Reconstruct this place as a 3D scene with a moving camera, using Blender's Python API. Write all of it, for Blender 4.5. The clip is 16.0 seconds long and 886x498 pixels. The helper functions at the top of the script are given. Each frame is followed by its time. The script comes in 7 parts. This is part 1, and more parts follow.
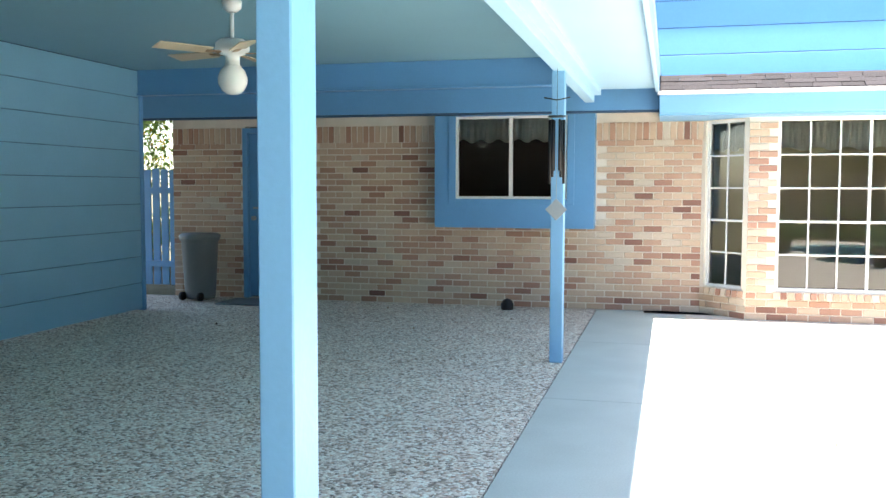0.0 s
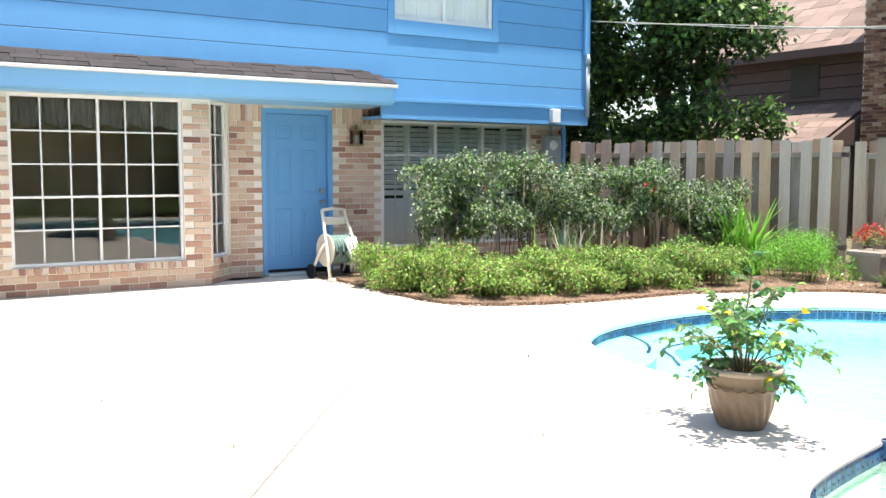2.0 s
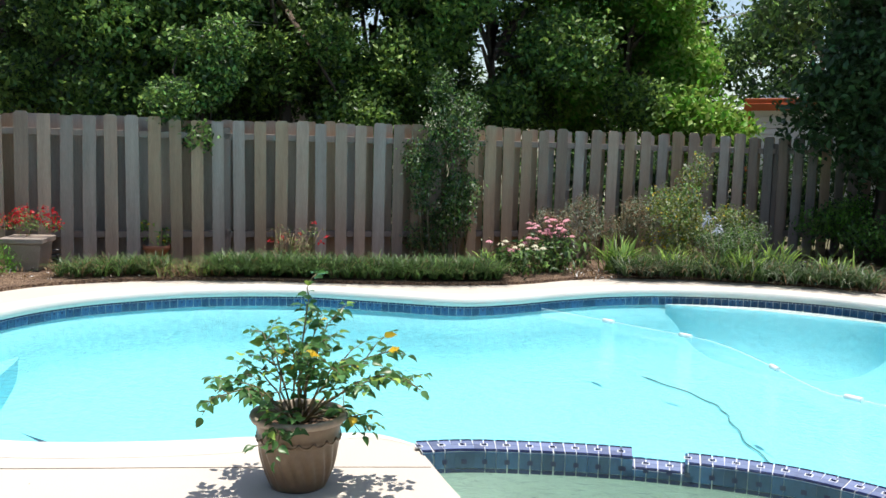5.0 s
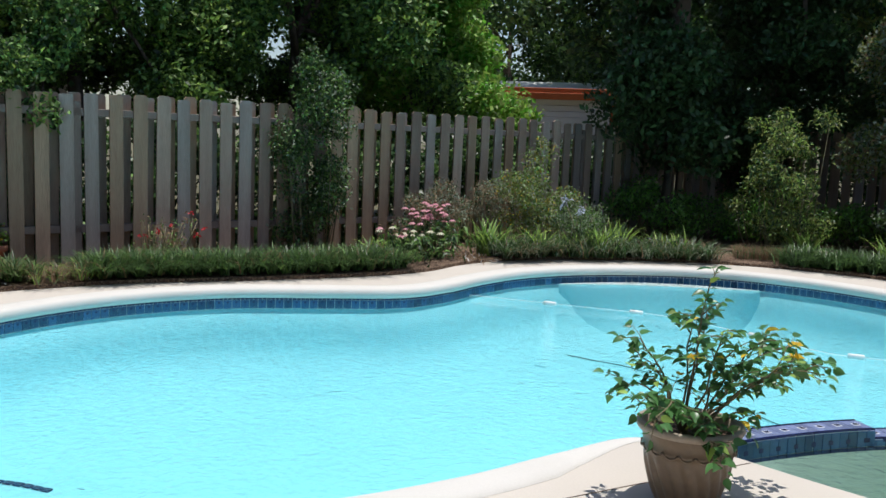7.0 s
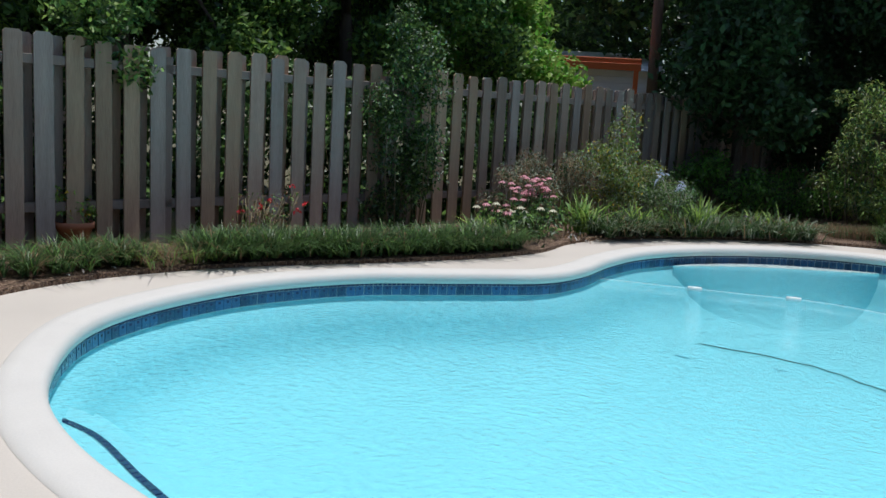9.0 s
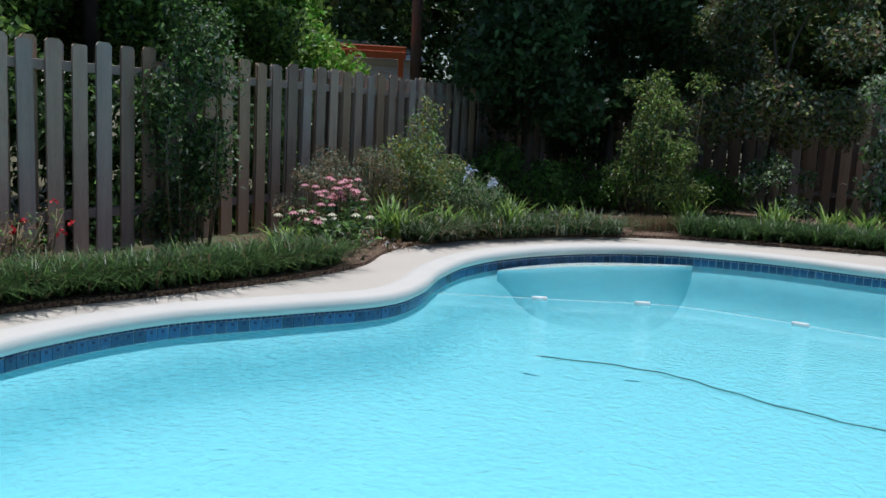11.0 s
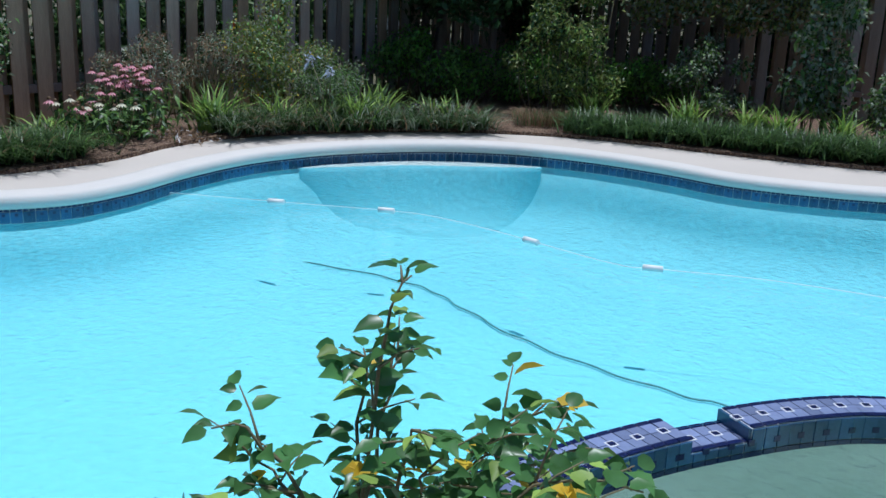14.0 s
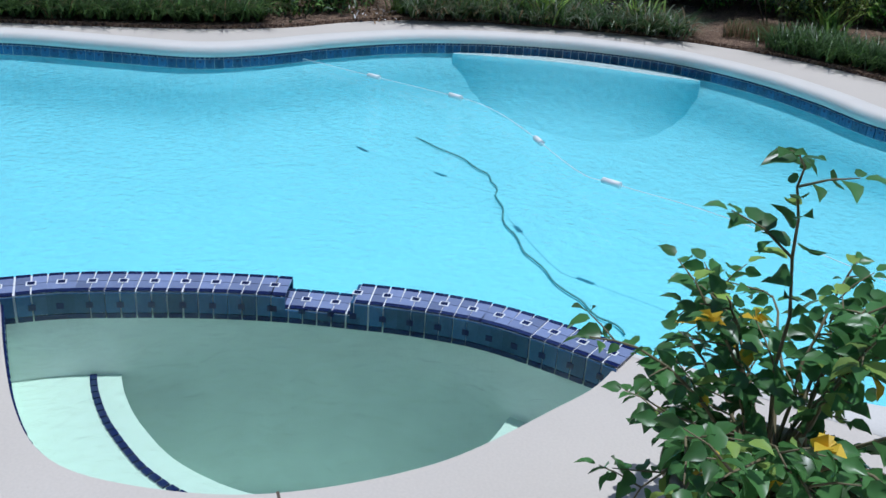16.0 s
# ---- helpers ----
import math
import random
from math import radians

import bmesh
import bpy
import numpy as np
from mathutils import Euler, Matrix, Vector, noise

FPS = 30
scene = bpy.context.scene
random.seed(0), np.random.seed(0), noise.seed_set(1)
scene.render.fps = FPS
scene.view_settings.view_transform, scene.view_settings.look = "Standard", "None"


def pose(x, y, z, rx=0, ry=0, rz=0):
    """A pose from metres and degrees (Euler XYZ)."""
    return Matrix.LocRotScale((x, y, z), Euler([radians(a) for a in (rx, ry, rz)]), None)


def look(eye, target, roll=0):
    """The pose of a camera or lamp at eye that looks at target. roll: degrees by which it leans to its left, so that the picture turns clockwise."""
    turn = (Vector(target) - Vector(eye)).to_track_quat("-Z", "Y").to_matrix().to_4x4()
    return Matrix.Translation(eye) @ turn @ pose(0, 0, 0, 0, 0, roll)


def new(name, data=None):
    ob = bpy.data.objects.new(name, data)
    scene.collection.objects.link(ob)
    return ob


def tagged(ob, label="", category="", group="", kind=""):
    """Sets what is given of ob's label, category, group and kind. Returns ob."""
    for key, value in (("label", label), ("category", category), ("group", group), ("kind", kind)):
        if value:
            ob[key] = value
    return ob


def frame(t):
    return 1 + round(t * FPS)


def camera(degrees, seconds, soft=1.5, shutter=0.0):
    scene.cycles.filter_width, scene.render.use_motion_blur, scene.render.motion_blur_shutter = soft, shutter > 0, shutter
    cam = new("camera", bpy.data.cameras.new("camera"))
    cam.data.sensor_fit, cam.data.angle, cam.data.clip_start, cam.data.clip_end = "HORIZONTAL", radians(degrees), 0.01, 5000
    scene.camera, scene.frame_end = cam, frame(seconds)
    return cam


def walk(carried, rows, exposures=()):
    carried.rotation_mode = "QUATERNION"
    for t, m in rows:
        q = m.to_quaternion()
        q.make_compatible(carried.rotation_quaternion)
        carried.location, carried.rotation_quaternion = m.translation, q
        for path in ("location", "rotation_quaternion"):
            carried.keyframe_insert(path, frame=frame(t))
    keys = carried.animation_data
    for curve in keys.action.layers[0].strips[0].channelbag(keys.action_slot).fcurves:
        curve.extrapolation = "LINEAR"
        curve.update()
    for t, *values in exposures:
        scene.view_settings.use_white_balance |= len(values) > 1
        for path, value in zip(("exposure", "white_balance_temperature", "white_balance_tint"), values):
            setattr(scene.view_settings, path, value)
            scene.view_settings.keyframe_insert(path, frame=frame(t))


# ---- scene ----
cam = camera(51.65, 16.0)

# time, place, turn; the last turn is the lean of the camera
PATH = [
    (0, pose(-0.137, -1.063, 1.387, 86.17, 0, 13.90) @ pose(0, 0, 0, 0, 0, 0.13)),
    (0.5, pose(-0.206, -1.427, 1.365, 86.03, 0, 3.05) @ pose(0, 0, 0, 0, 0, 0.05)),
    (1, pose(-0.258, -1.608, 1.371, 85.69, 0, -8.79) @ pose(0, 0, 0, 0, 0, -0.01)),
    (1.5, pose(-0.287, -1.546, 1.378, 85.15, 0, -20.04) @ pose(0, 0, 0, 0, 0, 0.16)),
    (2, pose(-0.384, -1.306, 1.365, 84.91, 0, -32.62) @ pose(0, 0, 0, 0, 0, 0.15)),
    (2.5, pose(-0.421, -1.043, 1.355, 84.71, 0, -44.11) @ pose(0, 0, 0, 0, 0, 0.26)),
    (3, pose(-0.411, -0.703, 1.389, 84.44, 0, -56.56) @ pose(0, 0, 0, 0, 0, 0.72)),
    (3.5, pose(-0.448, -0.390, 1.356, 84.49, 0, -68.95) @ pose(0, 0, 0, 0, 0, 0.82)),
    (4, pose(-0.522, 0.362, 1.471, 83.83, 0, -79.64) @ pose(0, 0, 0, 0, 0, 0.92)),
    (4.5, pose(-0.505, 1.031, 1.488, 83.60, 0, -87.61) @ pose(0, 0, 0, 0, 0, 1.21)),
    (5, pose(-0.372, 1.663, 1.492, 83.48, 0, -96.02) @ pose(0, 0, 0, 0, 0, 1.53)),
    (5.2, pose(-0.276, 1.917, 1.498, 83.45, 0, -99.60) @ pose(0, 0, 0, 0, 0, 1.68)),
    (7.3, pose(1.214, 4.781, 1.386, 82.78, 0, -121.70) @ pose(0, 0, 0, 0, 0, 2.60)),
    (7.5, pose(1.353, 4.903, 1.403, 82.12, 0, -121.74) @ pose(0, 0, 0, 0, 0, 2.88)),
    (8, pose(1.854, 5.266, 1.358, 81.74, 0, -122.62) @ pose(0, 0, 0, 0, 0, 2.91)),
    (8.2, pose(1.989, 5.371, 1.353, 81.58, 0, -122.71) @ pose(0, 0, 0, 0, 0, 3.00)),
    (10.3, pose(3.806, 5.661, 1.187, 81.93, 0, -135.86) @ pose(0, 0, 0, 0, 0, 3.08)),
    (10.5, pose(3.892, 5.584, 1.211, 81.94, 0, -138.27) @ pose(0, 0, 0, 0, 0, 2.99)),
    (11, pose(4.085, 5.330, 1.283, 81.73, 0, -141.54) @ pose(0, 0, 0, 0, 0, 2.81)),
    (11.5, pose(4.044, 4.973, 1.293, 81.63, 0, -142.22) @ pose(0, 0, 0, 0, 0, 2.49)),
    (12, pose(3.814, 4.612, 1.341, 81.44, 0, -142.30) @ pose(0, 0, 0, 0, 0, 2.31)),
    (12.5, pose(3.426, 4.175, 1.408, 81.13, 0, -141.51) @ pose(0, 0, 0, 0, 0, 2.21)),
    (13, pose(2.970, 3.716, 1.414, 80.39, 0, -140.39) @ pose(0, 0, 0, 0, 0, 2.15)),
    (13.5, pose(2.691, 3.278, 1.414, 78.10, 0, -138.90) @ pose(0, 0, 0, 0, 0, 2.39)),
    (14, pose(2.362, 2.807, 1.405, 74.33, 0, -133.63) @ pose(0, 0, 0, 0, 0, 2.73)),
    (14.5, pose(2.014, 2.329, 1.370, 69.97, 0, -125.40) @ pose(0, 0, 0, 0, 0, 3.24)),
    (15, pose(1.635, 1.811, 1.394, 67.66, 0, -115.80) @ pose(0, 0, 0, 0, 0, 3.75)),
    (15.5, pose(1.156, 1.243, 1.460, 67.30, 0, -109.24) @ pose(0, 0, 0, 0, 0, 3.94)),
    (16, pose(0.685, 0.547, 1.558, 66.73, 0, -105.62) @ pose(0, 0, 0, 0, 0, 3.86)),
]
EXPOSURES = [(0, 2.5, 7000, 10), (1.5, 1.75, 7000, 10), (2.5, 1.3, 6900, 10), (3.5, 0.85, 6900, 10), (4.5, 0.5, 6800, 10), (5.2, 0.3, 6700, 10), (7.3, -0.2, 6350, 10), (10.5, -0.42, 6050, 10), (13, -0.38, 5750, 10), (14.5, -0.45, 5550, 10), (16, -0.55, 5550, 10)]
walk(cam, PATH, EXPOSURES)

# ---------- sky and sun ----------
SUN_EL, SUN_DIR = 82.0, (-0.012, 0.135)
world = bpy.data.worlds.new("sky")
scene.world = world
world.use_nodes = True
wn = world.node_tree.nodes
sky = wn.new("ShaderNodeTexSky")
sky.sky_type, sky.sun_disc = "NISHITA", False
sky.sun_elevation = radians(SUN_EL)
sky.sun_rotation = math.atan2(-SUN_DIR[0], -SUN_DIR[1])
wn["Background"].inputs["Strength"].default_value = 0.13
world.node_tree.links.new(sky.outputs["Color"], wn["Background"].inputs["Color"])
sun = new("sun", bpy.data.lights.new("sun", "SUN"))
sun.data.energy, sun.data.angle, sun.data.color = 4.6, radians(0.5), (1.0, 0.96, 0.9)
sun.matrix_world = look((0, 0, 30), (30 * SUN_DIR[0], 30 * SUN_DIR[1], 0))

# ---------- materials ----------
def mat(name, col, rough=0.6, metal=0.0, var=0.15, scale=6.0, fine=60.0, bump=0.1, col2=None, spec=0.5, rnd=0.0, stretch=(1, 1, 1), trans=0.0, island=0.0, bump_scale=0.01):
    """A surface with colour that varies at two scales and fine relief."""
    m = bpy.data.materials.new(name)
    m.use_nodes = True
    nt = m.node_tree
    N, L = nt.nodes, nt.links
    b = N["Principled BSDF"]
    b.inputs["Roughness"].default_value = rough
    b.inputs["Metallic"].default_value = metal
    b.inputs["Specular IOR Level"].default_value = spec
    tc = N.new("ShaderNodeTexCoord")
    mp = N.new("ShaderNodeMapping")
    mp.inputs["Scale"].default_value = stretch
    geo = N.new("ShaderNodeNewGeometry")
    L.new(geo.outputs["Position"], mp.inputs["Vector"])
    n1 = N.new("ShaderNodeTexNoise")
    n1.inputs["Scale"].default_value = scale
    n1.inputs["Detail"].default_value = 4
    n2 = N.new("ShaderNodeTexNoise")
    n2.inputs["Scale"].default_value = fine
    n2.inputs["Detail"].default_value = 3
    L.new(mp.outputs["Vector"], n1.inputs["Vector"])
    L.new(mp.outputs["Vector"], n2.inputs["Vector"])
    c2 = col2 or tuple(c * (1 - 2.2 * var) for c in col)
    mix = N.new("ShaderNodeMix")
    mix.data_type = "RGBA"
    mix.inputs["A"].default_value = (*col, 1)
    mix.inputs["B"].default_value = (*c2, 1)
    ad = N.new("ShaderNodeMath")
    ad.operation = "MULTIPLY_ADD"
    ad.inputs[1].default_value = 1.6
    ad.inputs[2].default_value = -0.55
    av = N.new("ShaderNodeMath")
    av.operation = "MULTIPLY_ADD"
    L.new(n2.outputs["Fac"], av.inputs[0])
    av.inputs[1].default_value = 0.5
    hv = N.new("ShaderNodeMath")
    hv.operation = "MULTIPLY"
    hv.inputs[1].default_value = 0.5
    L.new(n1.outputs["Fac"], hv.inputs[0])
    L.new(hv.outputs[0], av.inputs[2])
    L.new(av.outputs[0], ad.inputs[0])
    ad.use_clamp = True
    L.new(ad.outputs[0], mix.inputs["Factor"])
    out = mix.outputs["Result"]
    if rnd or island:
        src = N.new("ShaderNodeObjectInfo").outputs["Random"] if rnd else geo.outputs["Random Per Island"]
        hs = N.new("ShaderNodeHueSaturation")
        mr = N.new("ShaderNodeMapRange")
        amt = rnd or island
        mr.inputs["To Min"].default_value, mr.inputs["To Max"].default_value = 1 - amt, 1 + amt
        L.new(src, mr.inputs["Value"])
        L.new(mr.outputs["Result"], hs.inputs["Value"])
        L.new(out, hs.inputs["Color"])
        out = hs.outputs["Color"]
    L.new(out, b.inputs["Base Color"])
    if bump:
        bp = N.new("ShaderNodeBump")
        bp.inputs["Strength"].default_value = bump
        bp.inputs["Distance"].default_value = bump_scale
        L.new(n2.outputs["Fac"], bp.inputs["Height"])
        L.new(bp.outputs["Normal"], b.inputs["Normal"])
    if trans:
        tr = N.new("ShaderNodeBsdfTranslucent")
        L.new(out, tr.inputs["Color"])
        ms = N.new("ShaderNodeMixShader")
        ms.inputs["Fac"].default_value = trans
        L.new(b.outputs[0], ms.inputs[1])
        L.new(tr.outputs[0], ms.inputs[2])
        L.new(ms.outputs[0], N["Material Output"].inputs["Surface"])
    return m


def ramp_mat(name, stops, scale, rough=0.7, bump=0.5, kind="noise", island=False, rnd=False, detail=3, fine=80, dist=0.004, stretch=(1, 1, 1)):
    """A surface whose colour is picked from several by a cell or noise pattern, or from piece to piece."""
    m = bpy.data.materials.new(name)
    m.use_nodes = True
    nt = m.node_tree
    N, L = nt.nodes, nt.links
    b = N["Principled BSDF"]
    b.inputs["Roughness"].default_value = rough
    geo = N.new("ShaderNodeNewGeometry")
    mp = N.new("ShaderNodeMapping")
    mp.inputs["Scale"].default_value = stretch
    L.new(geo.outputs["Position"], mp.inputs["Vector"])
    rp = N.new("ShaderNodeValToRGB")
    rp.color_ramp.interpolation = "LINEAR"
    els = rp.color_ramp.elements
    for i, (p, c) in enumerate(stops):
        e = els[i] if i < 2 else els.new(p)
        e.position, e.color = p, (*c, 1)
    if kind == "cell":
        t = N.new("ShaderNodeTexVoronoi")
        t.inputs["Scale"].default_value = scale
        L.new(mp.outputs["Vector"], t.inputs["Vector"])
        sx = N.new("ShaderNodeSeparateColor")
        L.new(t.outputs["Color"], sx.inputs["Color"])
        L.new(sx.outputs["Red"], rp.inputs["Fac"])
        height = t.outputs["Distance"]
        inv = True
    else:
        t = N.new("ShaderNodeTexNoise")
        t.inputs["Scale"].default_value = fine
        t.inputs["Detail"].default_value = detail
        L.new(mp.outputs["Vector"], t.inputs["Vector"])
        height = t.outputs["Fac"]
        inv = False
        if island or rnd:
            src = geo.outputs["Random Per Island"] if island else N.new("ShaderNodeObjectInfo").outputs["Random"]
            L.new(src, rp.inputs["Fac"])
        else:
            t2 = N.new("ShaderNodeTexNoise")
            t2.inputs["Scale"].default_value = scale
            t2.inputs["Detail"].default_value = 5
            L.new(mp.outputs["Vector"], t2.inputs["Vector"])
            L.new(t2.outputs["Fac"], rp.inputs["Fac"])
    hs = N.new("ShaderNodeHueSaturation")
    n3 = N.new("ShaderNodeTexNoise")
    n3.inputs["Scale"].default_value = 1.3
    n3.inputs["Detail"].default_value = 6
    L.new(mp.outputs["Vector"], n3.inputs["Vector"])
    mr = N.new("ShaderNodeMapRange")
    mr.inputs["To Min"].default_value, mr.inputs["To Max"].default_value = 0.72, 1.28
    ad = N.new("ShaderNodeMath")
    ad.operation = "MULTIPLY_ADD"
    ad.inputs[1].default_value = 0.5
    if kind == "cell":
        ad.inputs[2].default_value = 0.25
        L.new(n3.outputs["Fac"], ad.inputs[0])
    else:
        hl = N.new("ShaderNodeMath")
        hl.operation = "MULTIPLY"
        hl.inputs[1].default_value = 0.5
        L.new(n3.outputs["Fac"], hl.inputs[0])
        L.new(height, ad.inputs[0])
        L.new(hl.outputs[0], ad.inputs[2])
    L.new(ad.outputs[0], mr.inputs["Value"])
    L.new(mr.outputs["Result"], hs.inputs["Value"])
    L.new(rp.outputs["Color"], hs.inputs["Color"])
    L.new(hs.outputs["Color"], b.inputs["Base Color"])
    bp = N.new("ShaderNodeBump")
    bp.inputs["Strength"].default_value = bump
    bp.inputs["Distance"].default_value = dist
    bp.invert = inv
    L.new(height, bp.inputs["Height"])
    L.new(bp.outputs["Normal"], b.inputs["Normal"])
    return m


def glass_mat(name, col=(0.9, 0.95, 0.95), rough=0.0, ior=1.45, wave=0.0, wscale=4.0):
    """Thin clear panes and the skin of water."""
    m = bpy.data.materials.new(name)
    m.use_nodes = True
    N, L = m.node_tree.nodes, m.node_tree.links
    out = N["Material Output"]
    N.remove(N["Principled BSDF"])
    tr = N.new("ShaderNodeBsdfTransparent")
    tr.inputs["Color"].default_value = (*col, 1)
    gl = N.new("ShaderNodeBsdfGlossy")
    gl.inputs["Roughness"].default_value = rough
    fr = N.new("ShaderNodeFresnel")
    fr.inputs["IOR"].default_value = ior
    ms = N.new("ShaderNodeMixShader")
    L.new(fr.outputs[0], ms.inputs["Fac"])
    L.new(tr.outputs[0], ms.inputs[1])
    L.new(gl.outputs[0], ms.inputs[2])
    L.new(ms.outputs[0], out.inputs["Surface"])
    if wave:
        geo = N.new("ShaderNodeNewGeometry")
        n = N.new("ShaderNodeTexNoise")
        n.inputs["Scale"].default_value = wscale
        n.inputs["Detail"].default_value = 4
        n.inputs["Distortion"].default_value = 0.6
        bp = N.new("ShaderNodeBump")
        bp.inputs["Strength"].default_value = wave
        bp.inputs["Distance"].default_value = 0.02
        L.new(geo.outputs["Position"], n.inputs["Vector"])
        L.new(n.outputs["Fac"], bp.inputs["Height"])
        L.new(bp.outputs["Normal"], gl.inputs["Normal"])
        L.new(bp.outputs["Normal"], fr.inputs["Normal"])
    return m


M_blue = mat("painted_blue", (0.12, 0.33, 0.60), 0.45, var=0.06, scale=2.5, fine=50, bump=0.12)
M_blue_dark = mat("blue_gap", (0.03, 0.08, 0.16), 0.7)
M_post = mat("post_pale_blue", (0.22, 0.47, 0.72), 0.45, var=0.06, scale=2.5, fine=50, bump=0.12)
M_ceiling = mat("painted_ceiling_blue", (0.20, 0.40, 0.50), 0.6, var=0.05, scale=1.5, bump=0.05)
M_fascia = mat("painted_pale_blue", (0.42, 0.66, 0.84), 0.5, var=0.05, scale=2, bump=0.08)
M_white = mat("white_paint", (0.78, 0.78, 0.76), 0.4, var=0.04, scale=5, bump=0.05)
M_brick = ramp_mat("brick_faces", [(0.0, (0.184, 0.086, 0.065)), (0.08, (0.367, 0.194, 0.140)), (0.3, (0.475, 0.302, 0.216)), (0.6, (0.540, 0.389, 0.281)), (0.85, (0.605, 0.464, 0.346)), (1.0, (0.562, 0.486, 0.400))], 1, 0.85, 0.5, island=True, fine=45, dist=0.006)
M_brick_one = ramp_mat("brick_face_piece", [(0.0, (0.184, 0.086, 0.065)), (0.08, (0.367, 0.194, 0.140)), (0.3, (0.475, 0.302, 0.216)), (0.6, (0.540, 0.389, 0.281)), (0.85, (0.605, 0.464, 0.346)), (1.0, (0.562, 0.486, 0.400))], 1, 0.85, 0.5, rnd=True, fine=45, dist=0.006)
M_mortar = mat("mortar", (0.80, 0.73, 0.63), 0.95, var=0.15, scale=5, fine=120, bump=0.4, bump_scale=0.004)
M_pebble = ramp_mat("exposed_aggregate", [(0.0, (0.146, 0.110, 0.085)), (0.25, (0.439, 0.342, 0.268)), (0.55, (0.732, 0.622, 0.525)), (0.85, (0.850, 0.850, 0.769)), (1.0, (0.512, 0.305, 0.207))], 62, 0.8, 0.8, kind="cell", dist=0.006)
M_walk = mat("grey_concrete", (0.500, 0.537, 0.500), 0.85, var=0.14, scale=2.2, fine=90, bump=0.35, bump_scale=0.004)
M_deck = mat("pale_deck_concrete", (0.60, 0.545, 0.48), 0.85, var=0.09, scale=1.4, fine=110, bump=0.3, bump_scale=0.003)
M_coping = mat("coping_cast_stone", (0.669, 0.642, 0.598), 0.8, var=0.08, scale=3, fine=120, bump=0.35, bump_scale=0.003)
M_plaster = mat("pool_plaster", (0.29, 0.69, 0.77), 0.8, var=0.06, scale=1.5, fine=13, bump=0.5, bump_scale=0.02)
M_spa_plaster = mat("spa_plaster", (0.55, 0.80, 0.66), 0.8, var=0.1, scale=2, fine=30, bump=0.1)
M_step_plaster = mat("step_plaster", (0.62, 0.74, 0.66), 0.8, var=0.05, scale=2, fine=30, bump=0.1)
M_tile = mat("glazed_blue_tile", (0.045, 0.12, 0.25), 0.15, var=0.2, scale=20, fine=90, bump=0.1, island=0.35)
M_tile_light = mat("glazed_pale_tile", (0.22, 0.27, 0.44), 0.15, var=0.15, scale=25, fine=90, bump=0.1, island=0.25)
M_tile_navy = mat("glazed_navy_tile", (0.012, 0.02, 0.09), 0.15, var=0.1, scale=25, bump=0.05)
M_grout = mat("grout", (0.72, 0.74, 0.75), 0.9, var=0.1, scale=8, fine=100)
M_wood = mat("weathered_picket", (0.38, 0.285, 0.22), 0.85, var=0.22, scale=3, fine=28, bump=0.5, rnd=0.33, stretch=(6, 6, 0.5), col2=(0.16, 0.115, 0.09), bump_scale=0.006)
M_wood_tan = mat("weathered_picket_tan", (0.44, 0.31, 0.205), 0.85, var=0.25, scale=2.2, fine=24, bump=0.5, rnd=0.3, stretch=(7, 7, 0.45), col2=(0.17, 0.105, 0.07), bump_scale=0.006)
M_wood_grey = mat("weathered_picket_grey", (0.37, 0.31, 0.27), 0.85, var=0.25, scale=2.6, fine=34, bump=0.5, rnd=0.35, stretch=(6, 6, 0.4), col2=(0.13, 0.11, 0.095), bump_scale=0.006)
M_wood_dark = mat("weathered_rail", (0.24, 0.19, 0.16), 0.85, var=0.2, scale=3, fine=28, bump=0.4, rnd=0.2, stretch=(6, 6, 0.5))
M_mulch = ramp_mat("mulch", [(0.0, (0.05, 0.03, 0.02)), (0.5, (0.17, 0.10, 0.065)), (1.0, (0.34, 0.24, 0.16))], 60, 0.95, 1.0, kind="cell", dist=0.02)
M_soil = ramp_mat("dry_lawn_soil", [(0.0, (0.05, 0.06, 0.025)), (0.5, (0.12, 0.11, 0.06)), (1.0, (0.22, 0.18, 0.11))], 8, 0.95, 0.8, dist=0.02)
M_shingle = mat("asphalt_shingle", (0.030, 0.025, 0.028), 0.9, var=0.2, scale=8, fine=150, bump=0.6, island=0.3)
M_shingle_edge = mat("pale_roof_edge", (0.62, 0.60, 0.58), 0.8, var=0.15, scale=8, fine=50)
M_bark = mat("bark", (0.16, 0.12, 0.09), 0.95, var=0.25, scale=8, fine=50, bump=0.8, stretch=(3, 3, 0.6), bump_scale=0.02)
M_stem = mat("green_stem", (0.20, 0.17, 0.09), 0.7, var=0.2, scale=20, bump=0.2)
G = dict(trans=0.36, var=0.18, scale=3, fine=30, bump=0.0, spec=0.4)
M_leaf = mat("leaf_green", (0.17, 0.31, 0.075), 0.5, island=0.45, **G)
M_leaf_dark = mat("leaf_dark", (0.05, 0.105, 0.035), 0.4, island=0.45, **G)
M_leaf_lime = mat("leaf_lime", (0.32, 0.48, 0.10), 0.5, island=0.4, **G)
M_leaf_grey = mat("leaf_grey", (0.32, 0.37, 0.27), 0.6, island=0.4, **G)
M_leaf_olive = mat("leaf_olive", (0.24, 0.28, 0.08), 0.5, island=0.45, **G)
M_fern = mat("fern_green", (0.17, 0.44, 0.05), 0.5, island=0.4, **G)
M_leaf_pot = mat("leaf_shrub_gloss", (0.09, 0.22, 0.065), 0.32, island=0.35, **G)
M_leaf_yellow = mat("leaf_yellow", (0.75, 0.52, 0.04), 0.5, island=0.3, **G)
M_strap = mat("strap_leaf", (0.10, 0.18, 0.06), 0.4, island=0.45, **G)
